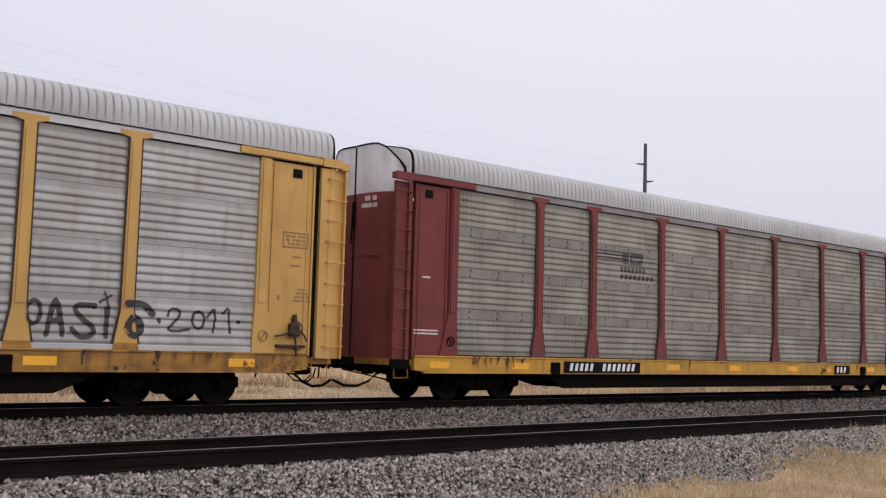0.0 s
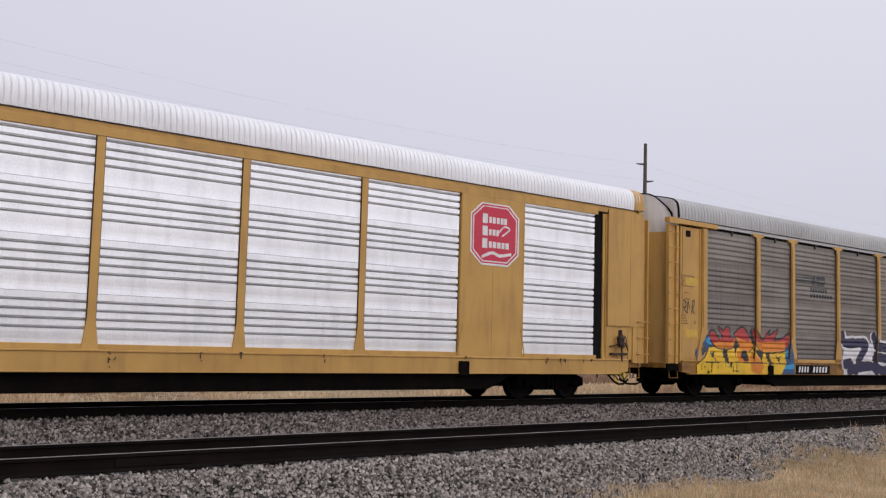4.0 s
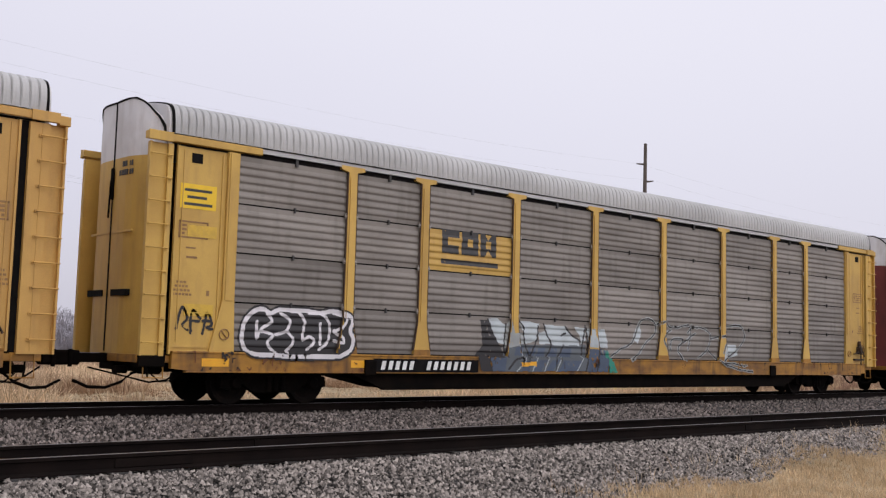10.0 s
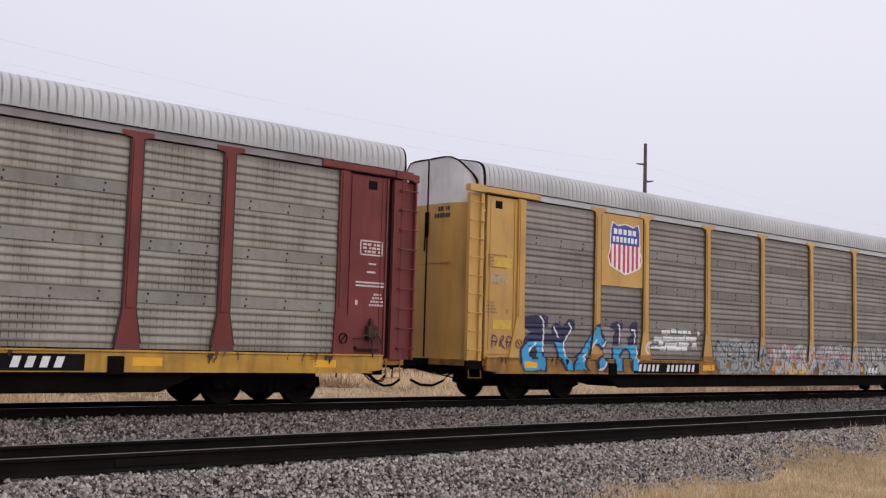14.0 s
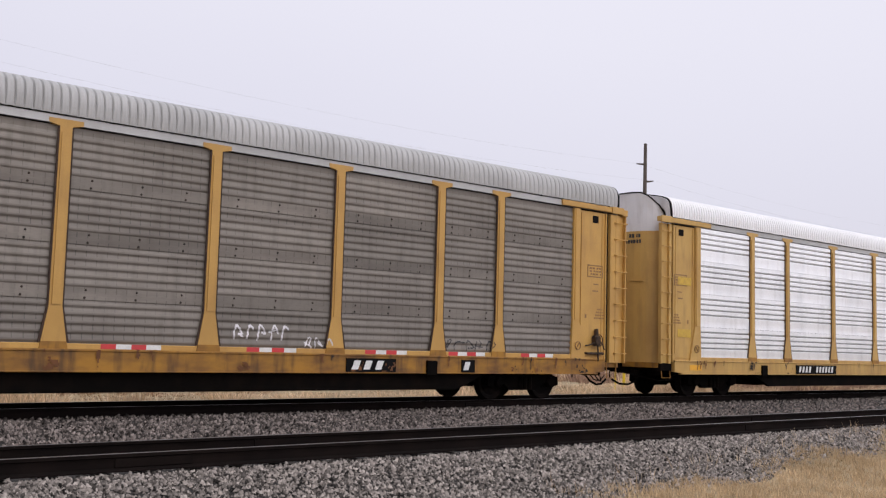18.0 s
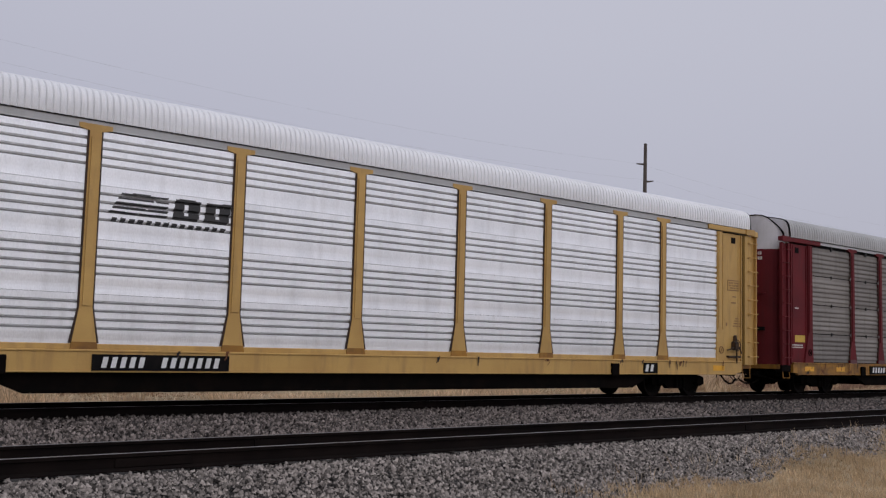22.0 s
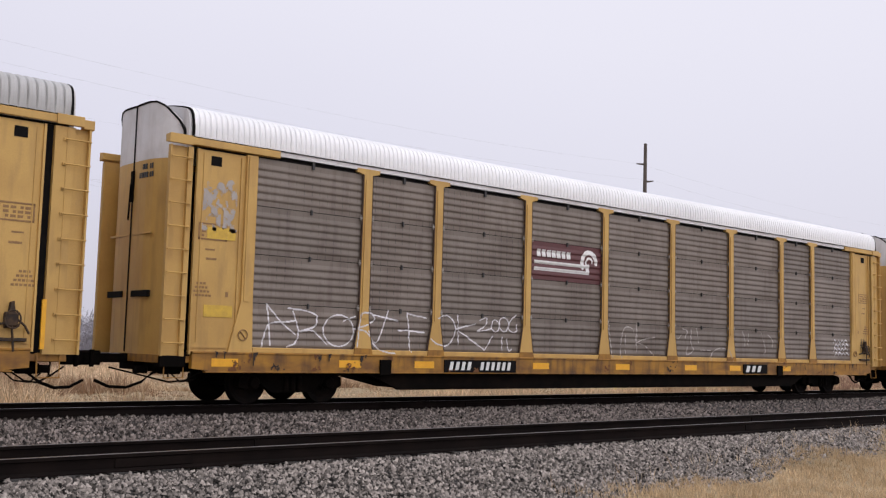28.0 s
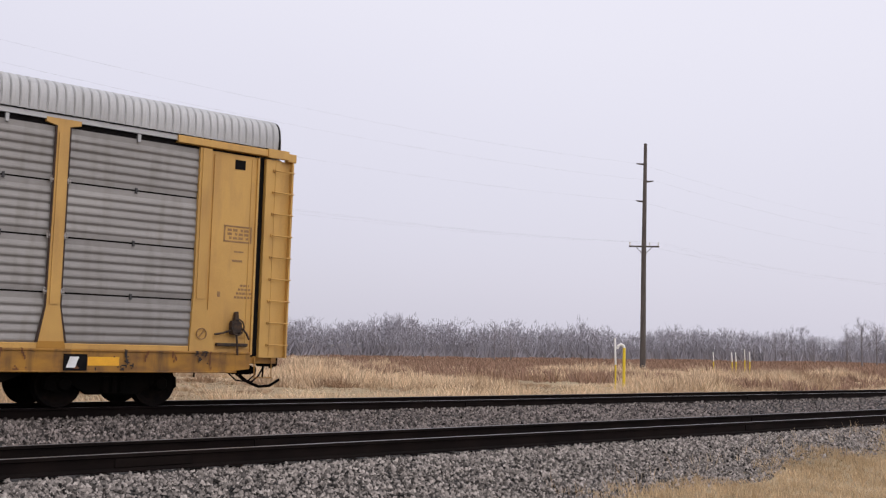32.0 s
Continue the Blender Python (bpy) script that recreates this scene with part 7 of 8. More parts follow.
c.poly([(14.38, 1.5), (14.43, 1.72), (14.68, 1.75), (14.71, 1.51), (14.57, 1.38), (14.42, 1.39)], "sp_black")
c.poly([(14.46, 1.56), (14.62, 1.67), (14.64, 1.51), (14.52, 1.44)], "sp_mist")
c.stroke([(14.83, 1.73), (14.91, 1.57), (14.87, 1.32)], 0.05, "sp_white")
c.stroke([(13.68, 1.22), (13.78, 0.85), (13.74, 0.73)], 0.045, "sp_black", keep=0.85)
c.stroke([(13.91, 1.3), (13.99, 0.96), (13.94, 0.75)], 0.045, "sp_black", keep=0.85)
c.stroke([(14.09, 1.28), (14.17, 0.98), (14.12, 0.75)], 0.045, "sp_black", keep=0.85)
c.stroke([(14.24, 1.15), (14.35, 0.86)], 0.045, "sp_black", keep=0.85)
c.stroke([(13.63, 1.01), (13.87, 0.94), (14.1, 1.0), (14.47, 0.9)], 0.045, "sp_black", keep=0.85)
c.stroke([(13.79, 1.32), (14.09, 1.24)], 0.045, "sp_black", keep=0.85)
c.stroke([(13.58, 0.85), (13.86, 0.73)], 0.045, "sp_black", keep=0.85)
c.stroke([(13.66, 1.69), (13.73, 1.43), (13.62, 1.27)], 0.045, "sp_black", keep=0.85)
c.finish(CARS[11], "graffiti", "pale blue graffiti figure with round eyes")
c = Canvas(SPECS[11], 15.9, 25.4, 0.66, 2.1, 0.022, 0.03, 74)
c.poly([(16.35, 1.03), (17.69, 1.01), (17.7, 0.78), (16.37, 0.77)], "sp_rose", 0.62)
c.poly([(18.18, 0.99), (19.64, 0.99), (19.64, 0.74), (18.04, 0.73)], "sp_purple", 0.7)
c.poly([(18.34, 0.97), (18.81, 0.98), (18.79, 0.86), (18.38, 0.85)], "sp_blue", 0.5)
c.poly([(17.77, 1.85), (17.99, 1.86), (18.17, 1.2), (18.04, 0.78), (17.81, 0.78), (17.68, 1.25)], "sp_rose", 0.5)
c.stroke([(16.28, 1.05), (16.34, 1.28), (16.55, 1.34)], 0.1, "sp_black", keep=0.6)
c.stroke([(17.27, 1.24), (17.48, 1.42), (17.58, 1.66)], 0.1, "sp_black", keep=0.6)
c.stroke([(18.15, 1.74), (18.32, 1.38), (18.25, 1.14)], 0.1, "sp_black", keep=0.6)
c.stroke([(19.79, 1.48), (20.3, 1.56), (20.28, 1.24)], 0.1, "sp_black", keep=0.6)
c.stroke([(20.05, 1.3), (20.35, 1.07)], 0.1, "sp_black", keep=0.6)
c.stroke([(16.0, 0.71), (16.04, 0.99)], 0.1, "sp_black", keep=0.6)
c.stroke([(18.18, 1.14), (19.13, 1.25), (20.32, 1.15)], 0.1, "sp_dust", keep=0.45)
c.stroke([(19.45, 1.35), (20.05, 1.43)], 0.1, "sp_dust", keep=0.45)
c.poly([(20.66, 1.51), (20.83, 1.84), (21.28, 1.96), (22.52, 2.0), (22.64, 1.49), (22.45, 1.11), (20.67, 1.12)], "sp_mist", 0.62)
c.poly([(22.77, 1.63), (22.93, 1.94), (23.85, 2.01), (23.93, 1.66), (24.83, 2.05), (25.29, 1.7), (25.3, 1.19), (24.42, 0.75), (22.79, 1.11)], "sp_mist", 0.62)
c.poly([(20.46, 1.05), (22.45, 1.05), (22.46, 0.74), (20.47, 0.73)], "sp_mist", 0.62)
c.stroke([(20.66, 1.44), (20.69, 1.7), (20.97, 1.91), (21.28, 1.85), (21.29, 1.59), (20.98, 1.45)], 0.045, "sp_pale", keep=0.85)
c.stroke([(21.37, 1.92), (21.84, 1.98), (21.91, 1.67), (21.48, 1.59), (21.86, 1.47), (21.96, 1.21)], 0.045, "sp_pale", keep=0.85)
c.stroke([(22.04, 1.95), (22.52, 1.99), (22.53, 1.62), (22.14, 1.59)], 0.045, "sp_pale", keep=0.85)
c.stroke([(21.02, 1.38), (21.39, 1.46), (21.68, 1.2), (21.31, 1.09)], 0.045, "sp_pale", keep=0.85)
c.stroke([(22.77, 1.63), (23.03, 1.94), (23.54, 1.99), (23.86, 1.87)], 0.045, "sp_pale", keep=0.85)
c.stroke([(23.24, 1.71), (23.55, 1.65), (23.66, 1.38), (23.25, 1.3)], 0.045, "sp_pale", keep=0.85)
c.stroke([(24.19, 1.53), (24.22, 1.88), (24.61, 2.04), (25.1, 1.91), (25.25, 1.55), (25.07, 1.19), (24.52, 0.96)], 0.045, "sp_pale", keep=0.85)
c.stroke([(20.76, 0.99), (21.4, 0.93), (22.35, 1.0)], 0.045, "sp_pale", keep=0.85)
c.stroke([(20.57, 1.37), (20.81, 1.16), (21.21, 1.09)], 0.05, "sp_black", keep=0.8)
c.stroke([(20.86, 1.77), (21.37, 1.99), (22.03, 2.01), (22.56, 2.01)], 0.05, "sp_black", keep=0.8)
c.stroke([(21.16, 1.58), (21.67, 1.52), (22.04, 1.68)], 0.05, "sp_black", keep=0.8)
c.stroke([(23.96, 1.95), (24.14, 1.53), (24.41, 1.25)], 0.05, "sp_black", keep=0.8)
c.stroke([(22.84, 1.49), (23.34, 1.54), (23.76, 1.38)], 0.05, "sp_black", keep=0.8)
c.stroke([(21.67, 1.47), (21.87, 1.14), (22.25, 1.21)], 0.05, "sp_black", keep=0.8)
c.stroke([(20.5, 1.03), (20.47, 0.73)], 0.05, "sp_black", keep=0.8)
c.stroke([(21.04, 0.73), (21.18, 0.98), (21.6, 0.74)], 0.05, "sp_black", keep=0.8)
c.stroke([(21.88, 0.74), (22.06, 1.02), (22.36, 0.75)], 0.05, "sp_black", keep=0.8)
c.stroke([(24.29, 1.82), (24.72, 1.9), (24.95, 1.62), (24.62, 1.4)], 0.05, "sp_black", keep=0.8)
c.stroke([(22.62, 1.97), (22.74, 1.49), (22.45, 1.08)], 0.05, "sp_black", keep=0.8)
c.finish(CARS[11], "graffiti", "faded pale and purple bubble graffiti")

# emblem and graffiti on the car with small yellow sheet
c = Canvas(SPECS[12], 6.6, 9.3, 2.95, 3.9, 0.016, 0.0, 80)
c.stroke(ring_of(7.52, 3.45, 0.32, 0.16, 20), 0.075, "letter_black", False)
c.stroke(ring_of(8.20, 3.45, 0.30, 0.16, 20), 0.075, "letter_black", False)
c.finish(CARS[12], "emblem", "two dark oval loops")
c = Canvas(SPECS[12], 1.3, 9.2, 0.66, 2.15, 0.018, 0.02, 81)
W1 = [ring_of(2.1, 1.42, 0.42, 0.36), [(2.5, 1.8), (2.9, 1.5), (3.2, 1.9)], [(2.7, 1.0), (3.0, 1.4), (3.4, 1.3), (3.3, 0.85)], [(3.4, 1.85), (3.3, 1.45), (3.8, 1.3), (3.5, 1.0)], [(3.9, 1.6), (4.4, 1.4), (4.6, 1.0), (4.3, 0.78)], [(4.7, 2.0), (4.75, 1.5), (5.2, 1.2), (5.7, 1.1), (5.75, 0.75)], [(2.4, 0.85), (2.7, 1.2)], [(3.8, 0.9), (4.1, 1.2)]]
for pts in W1:
    c.stroke(pts, 0.27, "sp_black")
for pts in W1:
    c.stroke(pts, 0.18, "sp_white")
c.stroke(ring_of(7.0, 1.45, 0.62, 0.42), 0.22, "sp_black", keep=0.9)
c.stroke(ring_of(7.0, 1.45, 0.62, 0.42), 0.15, "sp_white", keep=0.95)
c.stroke([(6.2, 1.7), (6.1, 1.3), (6.5, 1.0)], 0.1, "sp_white")
c.stroke([(7.5, 1.4), (8.0, 1.5), (8.1, 1.3), (8.8, 1.42)], 0.12, "sp_white", keep=0.75)
c.finish(CARS[12], "graffiti", "white graffiti with black outline", 0.35)
c = Canvas(SPECS[12], 9.4, 14.8, 0.9, 2.05, 0.022, 0.03, 82)
scribble(c, 9.6, 12.0, 1.15, 1.9, 6, 0.06, "sp_dust", 83, 0.7)
scribble(c, 12.1, 14.6, 1.05, 1.5, 8, 0.06, "sp_rose", 84, 0.45)
c.finish(CARS[12], "graffiti", "faint pink and white scribbles", 0.35)
c = Canvas(SPECS[12], 20.7, 24.8, 1.1, 1.95, 0.018, 0.015, 85)
scribble(c, 20.95, 22.1, 1.52, 1.82, 5, 0.035, "sp_black", 86)
scribble(c, 20.95, 22.1, 1.22, 1.45, 5, 0.035, "sp_black", 87)
scribble(c, 22.8, 24.4, 1.26, 1.66, 4, 0.04, "sp_black", 88)
c.finish(CARS[12], "graffiti", "thin black marker tags", 0.25)

# thin white letters with a year
c = Canvas(SPECS[13], 1.8, 9.5, 1.0, 2.1, 0.018, 0.012, 90)
c.stroke([(2.12, 1.15), (2.17, 1.38), (2.28, 1.59), (2.66, 1.65), (2.88, 1.68)], 0.03, "sp_white", keep=0.95)
c.stroke([(2.21, 1.98), (2.31, 1.19)], 0.03, "sp_white", keep=0.95)
c.stroke([(2.21, 1.98), (2.49, 1.69), (2.89, 1.4)], 0.03, "sp_white", keep=0.95)
c.stroke([(2.7, 1.91), (3.15, 1.88), (3.38, 1.78), (3.33, 1.57), (2.95, 1.46), (3.28, 1.49), (3.52, 1.32), (3.64, 1.22)], 0.03, "sp_white", keep=0.95)
c.stroke([(2.81, 1.86), (2.95, 1.46), (2.9, 1.25), (2.69, 1.15)], 0.03, "sp_white", keep=0.95)
c.stroke(ring_of(3.93, 1.51, 0.38, 0.32), 0.03, "sp_white", keep=0.95)
c.stroke([(4.03, 1.7), (4.33, 1.82)], 0.03, "sp_white", keep=0.95)
c.stroke([(4.45, 1.88), (4.36, 1.18)], 0.03, "sp_white", keep=0.95)
c.stroke([(4.45, 1.88), (4.76, 1.9), (4.81, 1.73), (4.34, 1.56), (4.59, 1.51), (4.99, 1.14), (5.38, 1.07)], 0.03, "sp_white", keep=0.95)
c.stroke([(4.83, 1.87), (5.48, 1.76)], 0.03, "sp_white", keep=0.95)
c.stroke([(5.21, 1.97), (4.92, 1.3), (4.65, 1.53)], 0.03, "sp_white", keep=0.95)
c.stroke([(5.74, 1.94), (5.84, 1.1)], 0.03, "sp_white", keep=0.95)
c.stroke([(5.74, 1.94), (6.29, 1.85)], 0.03, "sp_white", keep=0.95)
c.stroke([(5.51, 1.57), (6.23, 1.54)], 0.03, "sp_white", keep=0.95)
c.stroke([(6.57, 1.86), (6.92, 1.93), (7.16, 1.65), (6.95, 1.29), (6.6, 1.29), (6.38, 1.39)], 0.03, "sp_white", keep=0.95)
c.stroke([(7.22, 1.95), (7.24, 1.3)], 0.03, "sp_white", keep=0.95)
c.stroke([(7.16, 1.65), (7.75, 1.77)], 0.03, "sp_white", keep=0.95)
c.stroke([(7.23, 1.62), (7.92, 1.26), (8.08, 1.2), (8.3, 1.51)], 0.03, "sp_white", keep=0.95)
c.stroke([(7.9, 1.86), (8.13, 1.92), (8.06, 1.74), (7.83, 1.61), (8.29, 1.69)], 0.026, "sp_white", keep=0.95)
c.stroke(ring_of(8.40, 1.75, 0.12, 0.14), 0.026, "sp_white", keep=0.95)
c.stroke(ring_of(8.68, 1.79, 0.15, 0.17), 0.026, "sp_white", keep=0.95)
c.stroke([(9.09, 2.03), (8.85, 1.83), (8.89, 1.65), (9.1, 1.65), (9.09, 1.8)], 0.026, "sp_white", keep=0.95)
c.stroke([(8.62, 1.49), (8.63, 1.21)], 0.026, "sp_white", keep=0.95)
c.stroke([(8.78, 1.46), (8.84, 1.18), (8.95, 1.22)], 0.026, "sp_white", keep=0.95)
c.finish(CARS[13], "graffiti", "thin white letters and a year")
c = Canvas(SPECS[13], 10.0, 25.4, 1.05, 2.05, 0.020, 0.015, 92)
c.stroke([(12.42, 1.91), (12.54, 1.67), (12.63, 1.08)], 0.028, "sp_dust", keep=0.7)
c.stroke([(12.4, 1.91), (12.55, 1.89)], 0.028, "sp_dust", keep=0.7)
c.stroke([(12.98, 1.09), (13.0, 1.44), (13.07, 1.74), (13.22, 1.88), (13.45, 1.86), (13.6, 1.66), (13.64, 1.41)], 0.028, "sp_dust", keep=0.7)
c.stroke([(13.18, 1.65), (13.19, 1.19)], 0.028, "sp_dust", keep=0.7)
c.stroke([(13.66, 1.98), (13.67, 1.26)], 0.028, "sp_dust", keep=0.7)
c.stroke([(13.64, 1.46), (13.86, 1.55), (14.43, 1.64)], 0.028, "sp_dust", keep=0.7)
c.stroke([(13.75, 1.46), (14.1, 1.37), (14.4, 1.15)], 0.028, "sp_dust", keep=0.7)
c.stroke([(15.29, 1.73), (15.48, 1.63), (15.67, 1.75)], 0.028, "sp_dust", keep=0.7)
c.stroke([(15.72, 1.91), (15.92, 1.87), (15.8, 1.64)], 0.028, "sp_dust", keep=0.7)
c.stroke([(16.12, 1.9), (16.1, 1.54), (16.21, 1.32), (15.89, 1.2), (15.94, 1.42)], 0.028, "sp_dust", keep=0.7)
c.stroke([(16.38, 1.94), (16.47, 1.55)], 0.028, "sp_dust", keep=0.7)
c.stroke([(16.55, 1.33), (17.03, 1.34)], 0.028, "sp_dust", keep=0.7)
c.stroke([(17.02, 1.05), (17.17, 1.29), (17.6, 1.41), (17.89, 1.36), (18.09, 1.07)], 0.028, "sp_dust", keep=0.7)
c.stroke([(18.71, 1.92), (18.83, 1.63), (18.8, 1.5)], 0.028, "sp_dust", keep=0.7)
c.stroke([(19.02, 1.88), (18.99, 1.51)], 0.028, "sp_dust", keep=0.7)
c.stroke([(19.75, 1.9), (19.94, 1.41), (19.86, 1.28)], 0.028, "sp_dust", keep=0.7)
c.stroke([(20.09, 1.86), (20.35, 1.67), (20.27, 1.36)], 0.028, "sp_dust", keep=0.7)
c.stroke([(24.11, 1.7), (24.2, 1.8), (24.3, 1.72)], 0.035, "sp_white", keep=0.8)
c.stroke([(24.35, 1.7), (24.43, 1.8), (24.54, 1.72)], 0.035, "sp_white", keep=0.8)
c.stroke([(24.58, 1.71), (24.66, 1.81), (24.77, 1.73)], 0.035, "sp_white", keep=0.8)
c.stroke([(24.82, 1.72), (24.9, 1.82), (25.01, 1.74)], 0.035, "sp_white", keep=0.8)
c.stroke([(24.18, 1.57), (24.26, 1.67), (24.37, 1.59)], 0.035, "sp_white", keep=0.8)
c.stroke([(24.41, 1.58), (24.49, 1.68), (24.6, 1.6)], 0.035, "sp_white", keep=0.8)
c.stroke([(24.65, 1.58), (24.73, 1.69), (24.84, 1.6)], 0.035, "sp_white", keep=0.8)
c.stroke([(24.88, 1.59), (24.97, 1.69), (25.08, 1.61)], 0.035, "sp_white", keep=0.8)
c.stroke([(24.12, 1.43), (24.2, 1.53), (24.31, 1.45)], 0.035, "sp_white", keep=0.8)
c.stroke([(24.35, 1.44), (24.43, 1.54), (24.54, 1.45)], 0.035, "sp_white", keep=0.8)
c.stroke([(24.59, 1.44), (24.67, 1.54), (24.78, 1.46)], 0.035, "sp_white", keep=0.8)
c.stroke([(24.82, 1.45), (24.91, 1.55), (25.02, 1.47)], 0.035, "sp_white", keep=0.8)
c.stroke([(24.19, 1.29), (24.27, 1.39), (24.38, 1.31)], 0.035, "sp_white", keep=0.8)
c.stroke([(24.42, 1.3), (24.5, 1.4), (24.61, 1.31)], 0.035, "sp_white", keep=0.8)
c.stroke([(24.65, 1.3), (24.74, 1.4), (24.85, 1.32)], 0.035, "sp_white", keep=0.8)
c.stroke([(24.89, 1.31), (24.98, 1.41), (25.09, 1.32)], 0.035, "sp_white", keep=0.8)
c.finish(CARS[13], "graffiti", "faint pale scrawls")

c = Canvas(SPECS[14], 1.9, 6.0, 1.0, 2.0, 0.02, 0.02, 96)
scribble(c, 2.1, 4.7, 1.5, 1.86, 6, 0.06, "sp_rose", 97, 0.65)
scribble(c, 2.1, 5.8, 1.1, 1.45, 7, 0.06, "sp_rose", 98, 0.6)
c.finish(CARS[14], "graffiti", "faded red scribbles")
c = Canvas(SPECS[14], 16.5, 20.9, 0.6, 2.0, 0.018, 0.02, 99)
c.poly([(16.58, 1.88), (16.65, 0.8), (16.78, 0.68), (17.04, 0.72), (17.25, 0.84), (17.63, 0.74), (18.3, 0.73), (18.7, 0.77), (19.0, 0.71), (19.42, 0.69), (19.72, 0.78), (19.97, 0.67), (20.47, 0.74), (20.66, 0.94), (20.72, 1.26), (19.98, 1.33), (19.97, 1.64), (19.39, 1.67), (19.32, 1.77), (18.67, 1.75), (18.55, 1.85), (17.99, 1.73), (17.27, 1.76), (16.89, 1.85)], "sp_denim")
c.stroke([(16.66, 1.88), (16.7, 1.3), (16.73, 0.82)], 0.1, "sp_pale", keep=0.85)
c.stroke([(16.65, 0.8), (16.78, 0.69), (17.02, 0.72), (17.25, 0.84), (17.63, 0.74), (18.3, 0.71), (18.7, 0.77), (19.06, 0.7), (19.42, 0.68), (19.72, 0.77), (20.0, 0.65), (20.47, 0.65)], 0.07, "sp_pale", keep=0.9)
c.stroke([(17.35, 1.77), (17.36, 1.42)], 0.025, "sp_pale", keep=0.8)
c.stroke([(17.65, 1.76), (17.65, 1.16)], 0.025, "sp_pale", keep=0.8)
c.stroke([(18.02, 1.46), (18.3, 1.74), (18.32, 1.04)], 0.025, "sp_pale", keep=0.8)
c.stroke([(18.62, 1.51), (18.63, 1.17), (18.92, 1.33), (19.4, 1.25), (19.47, 0.93)], 0.025, "sp_pale", keep=0.8)
c.stroke([(18.97, 1.7), (18.99, 1.44)], 0.025, "sp_pale", keep=0.8)
c.stroke([(17.29, 1.15), (17.62, 1.18)], 0.025, "sp_pale", keep=0.8)
c.stroke([(17.24, 1.78), (17.71, 1.72), (18.27, 1.76), (18.67, 1.75), (19.26, 1.71)], 0.025, "sp_pale", keep=0.8)
c.stroke([(18.08, 1.46), (18.56, 1.53), (19.03, 1.44)], 0.025, "sp_pale", keep=0.8)
c.stroke([(16.8, 1.57), (17.55, 1.53)], 0.09, "sp_blue", keep=0.7)
c.stroke([(18.1, 1.58), (19.88, 1.61)], 0.09, "sp_blue", keep=0.7)
c.stroke([(16.81, 1.3), (18.23, 1.27)], 0.09, "sp_blue", keep=0.7)
c.stroke([(18.35, 0.96), (20.66, 0.99)], 0.09, "sp_blue", keep=0.7)
c.rect(17.75, 18.2, 0.86, 0.95, "reflector")
c.finish(CARS[14], "graffiti", "blue block graffiti with a pale wavy edge")

# yellow notice with dark bars on two end sheets, and tall yellow reflectors
for k in (5, 14):
    root = [o for o in CARS[k].children if o.name.startswith("end_frame")][0]
    note = part("notice", Shape().box(0.66, 1.40, -1.452, -1.444, 3.66, 4.12).mesh("notice", "label_yellow"), root, "yellow notice with dark bars")
    s = Shape()
    for i, (a, b) in enumerate(((0.74, 1.3), (0.8, 1.2), (0.74, 1.32))):
        s.box(a, b, -1.456, -1.452, 3.98 - i * 0.13, 4.03 - i * 0.13)
    tagged(part("notice_bars", s.mesh("notice_bars", "letter_black"), note), kind="stuff")
root = [o for o in CARS[12].children if o.name.startswith("end_frame")]
for r in root:
    part("tall_reflector", Shape().box(0.40, 0.47, -1.53, -1.49, 1.02, 1.85).mesh("tall_reflector", "reflector"), r, "tall bright yellow reflector strip")


root = [o for o in CARS[13].children if o.name.startswith("end_frame")][1]
part("loose_strip", Shape().tube([(0.46, -1.40, 4.98), (0.36, -1.30, 5.30), (0.24, -1.15, 5.56), (0.18, -1.05, 5.66)], [0.03, 0.045, 0.04, 0.02], 6)
     .tube([(0.24, -1.38, 4.96), (0.22, -1.26, 5.28), (0.24, -1.15, 5.52)], [0.05, 0.055, 0.03], 6).mesh("loose_strip", "black"), root, "bent black sealing strip sticking up")


def end_tag(k, rear, key, seed, w, box, label, keep=0.8):
    """A scrawl on the flat sheet beside a corner ladder."""
    x0, x1, z0, z1 = box
    if rear:
        x0, x1 = LENGTH - x1, LENGTH - x0
    c = Canvas(SPECS[k], x0 - 0.05, x1 + 0.05, z0 - 0.1, z1 + 0.1, 0.014, 0.01, seed)
    scribble(c, x0, x1, z0, z1, 3, w, key, seed, keep)
    tagged(c.finish(CARS[k], "tag", label), kind="stuff")


end_tag(7, False, "sp_purple", 211, 0.035, (0.80, 1.50, 1.22, 1.58), "purple marker tag")
end_tag(7, False, "sp_dust", 213, 0.03, (0.76, 1.30, 2.74, 2.98), "faded pale tag", 0.8)
end_tag(3, False, "sp_black", 201, 0.03, (0.72, 1.30, 2.30, 2.75), "small black marker tag")
end_tag(5, False, "sp_black", 203, 0.05, (0.70, 1.45, 1.35, 1.85), "dark scrawled tag")
end_tag(13, False, "sp_dust", 205, 0.16, (0.75, 1.40, 3.20, 4.30), "faded pinkish patch", 0.5)
end_tag(12, False, "sp_pale", 207, 0.03, (0.72, 1.40, 1.40, 2.00), "pale scribbles")
end_tag(13, True, "sp_black", 209, 0.03, (0.75, 1.20, 1.40, 1.90), "dark scrawl by the hand brake", 0.7)


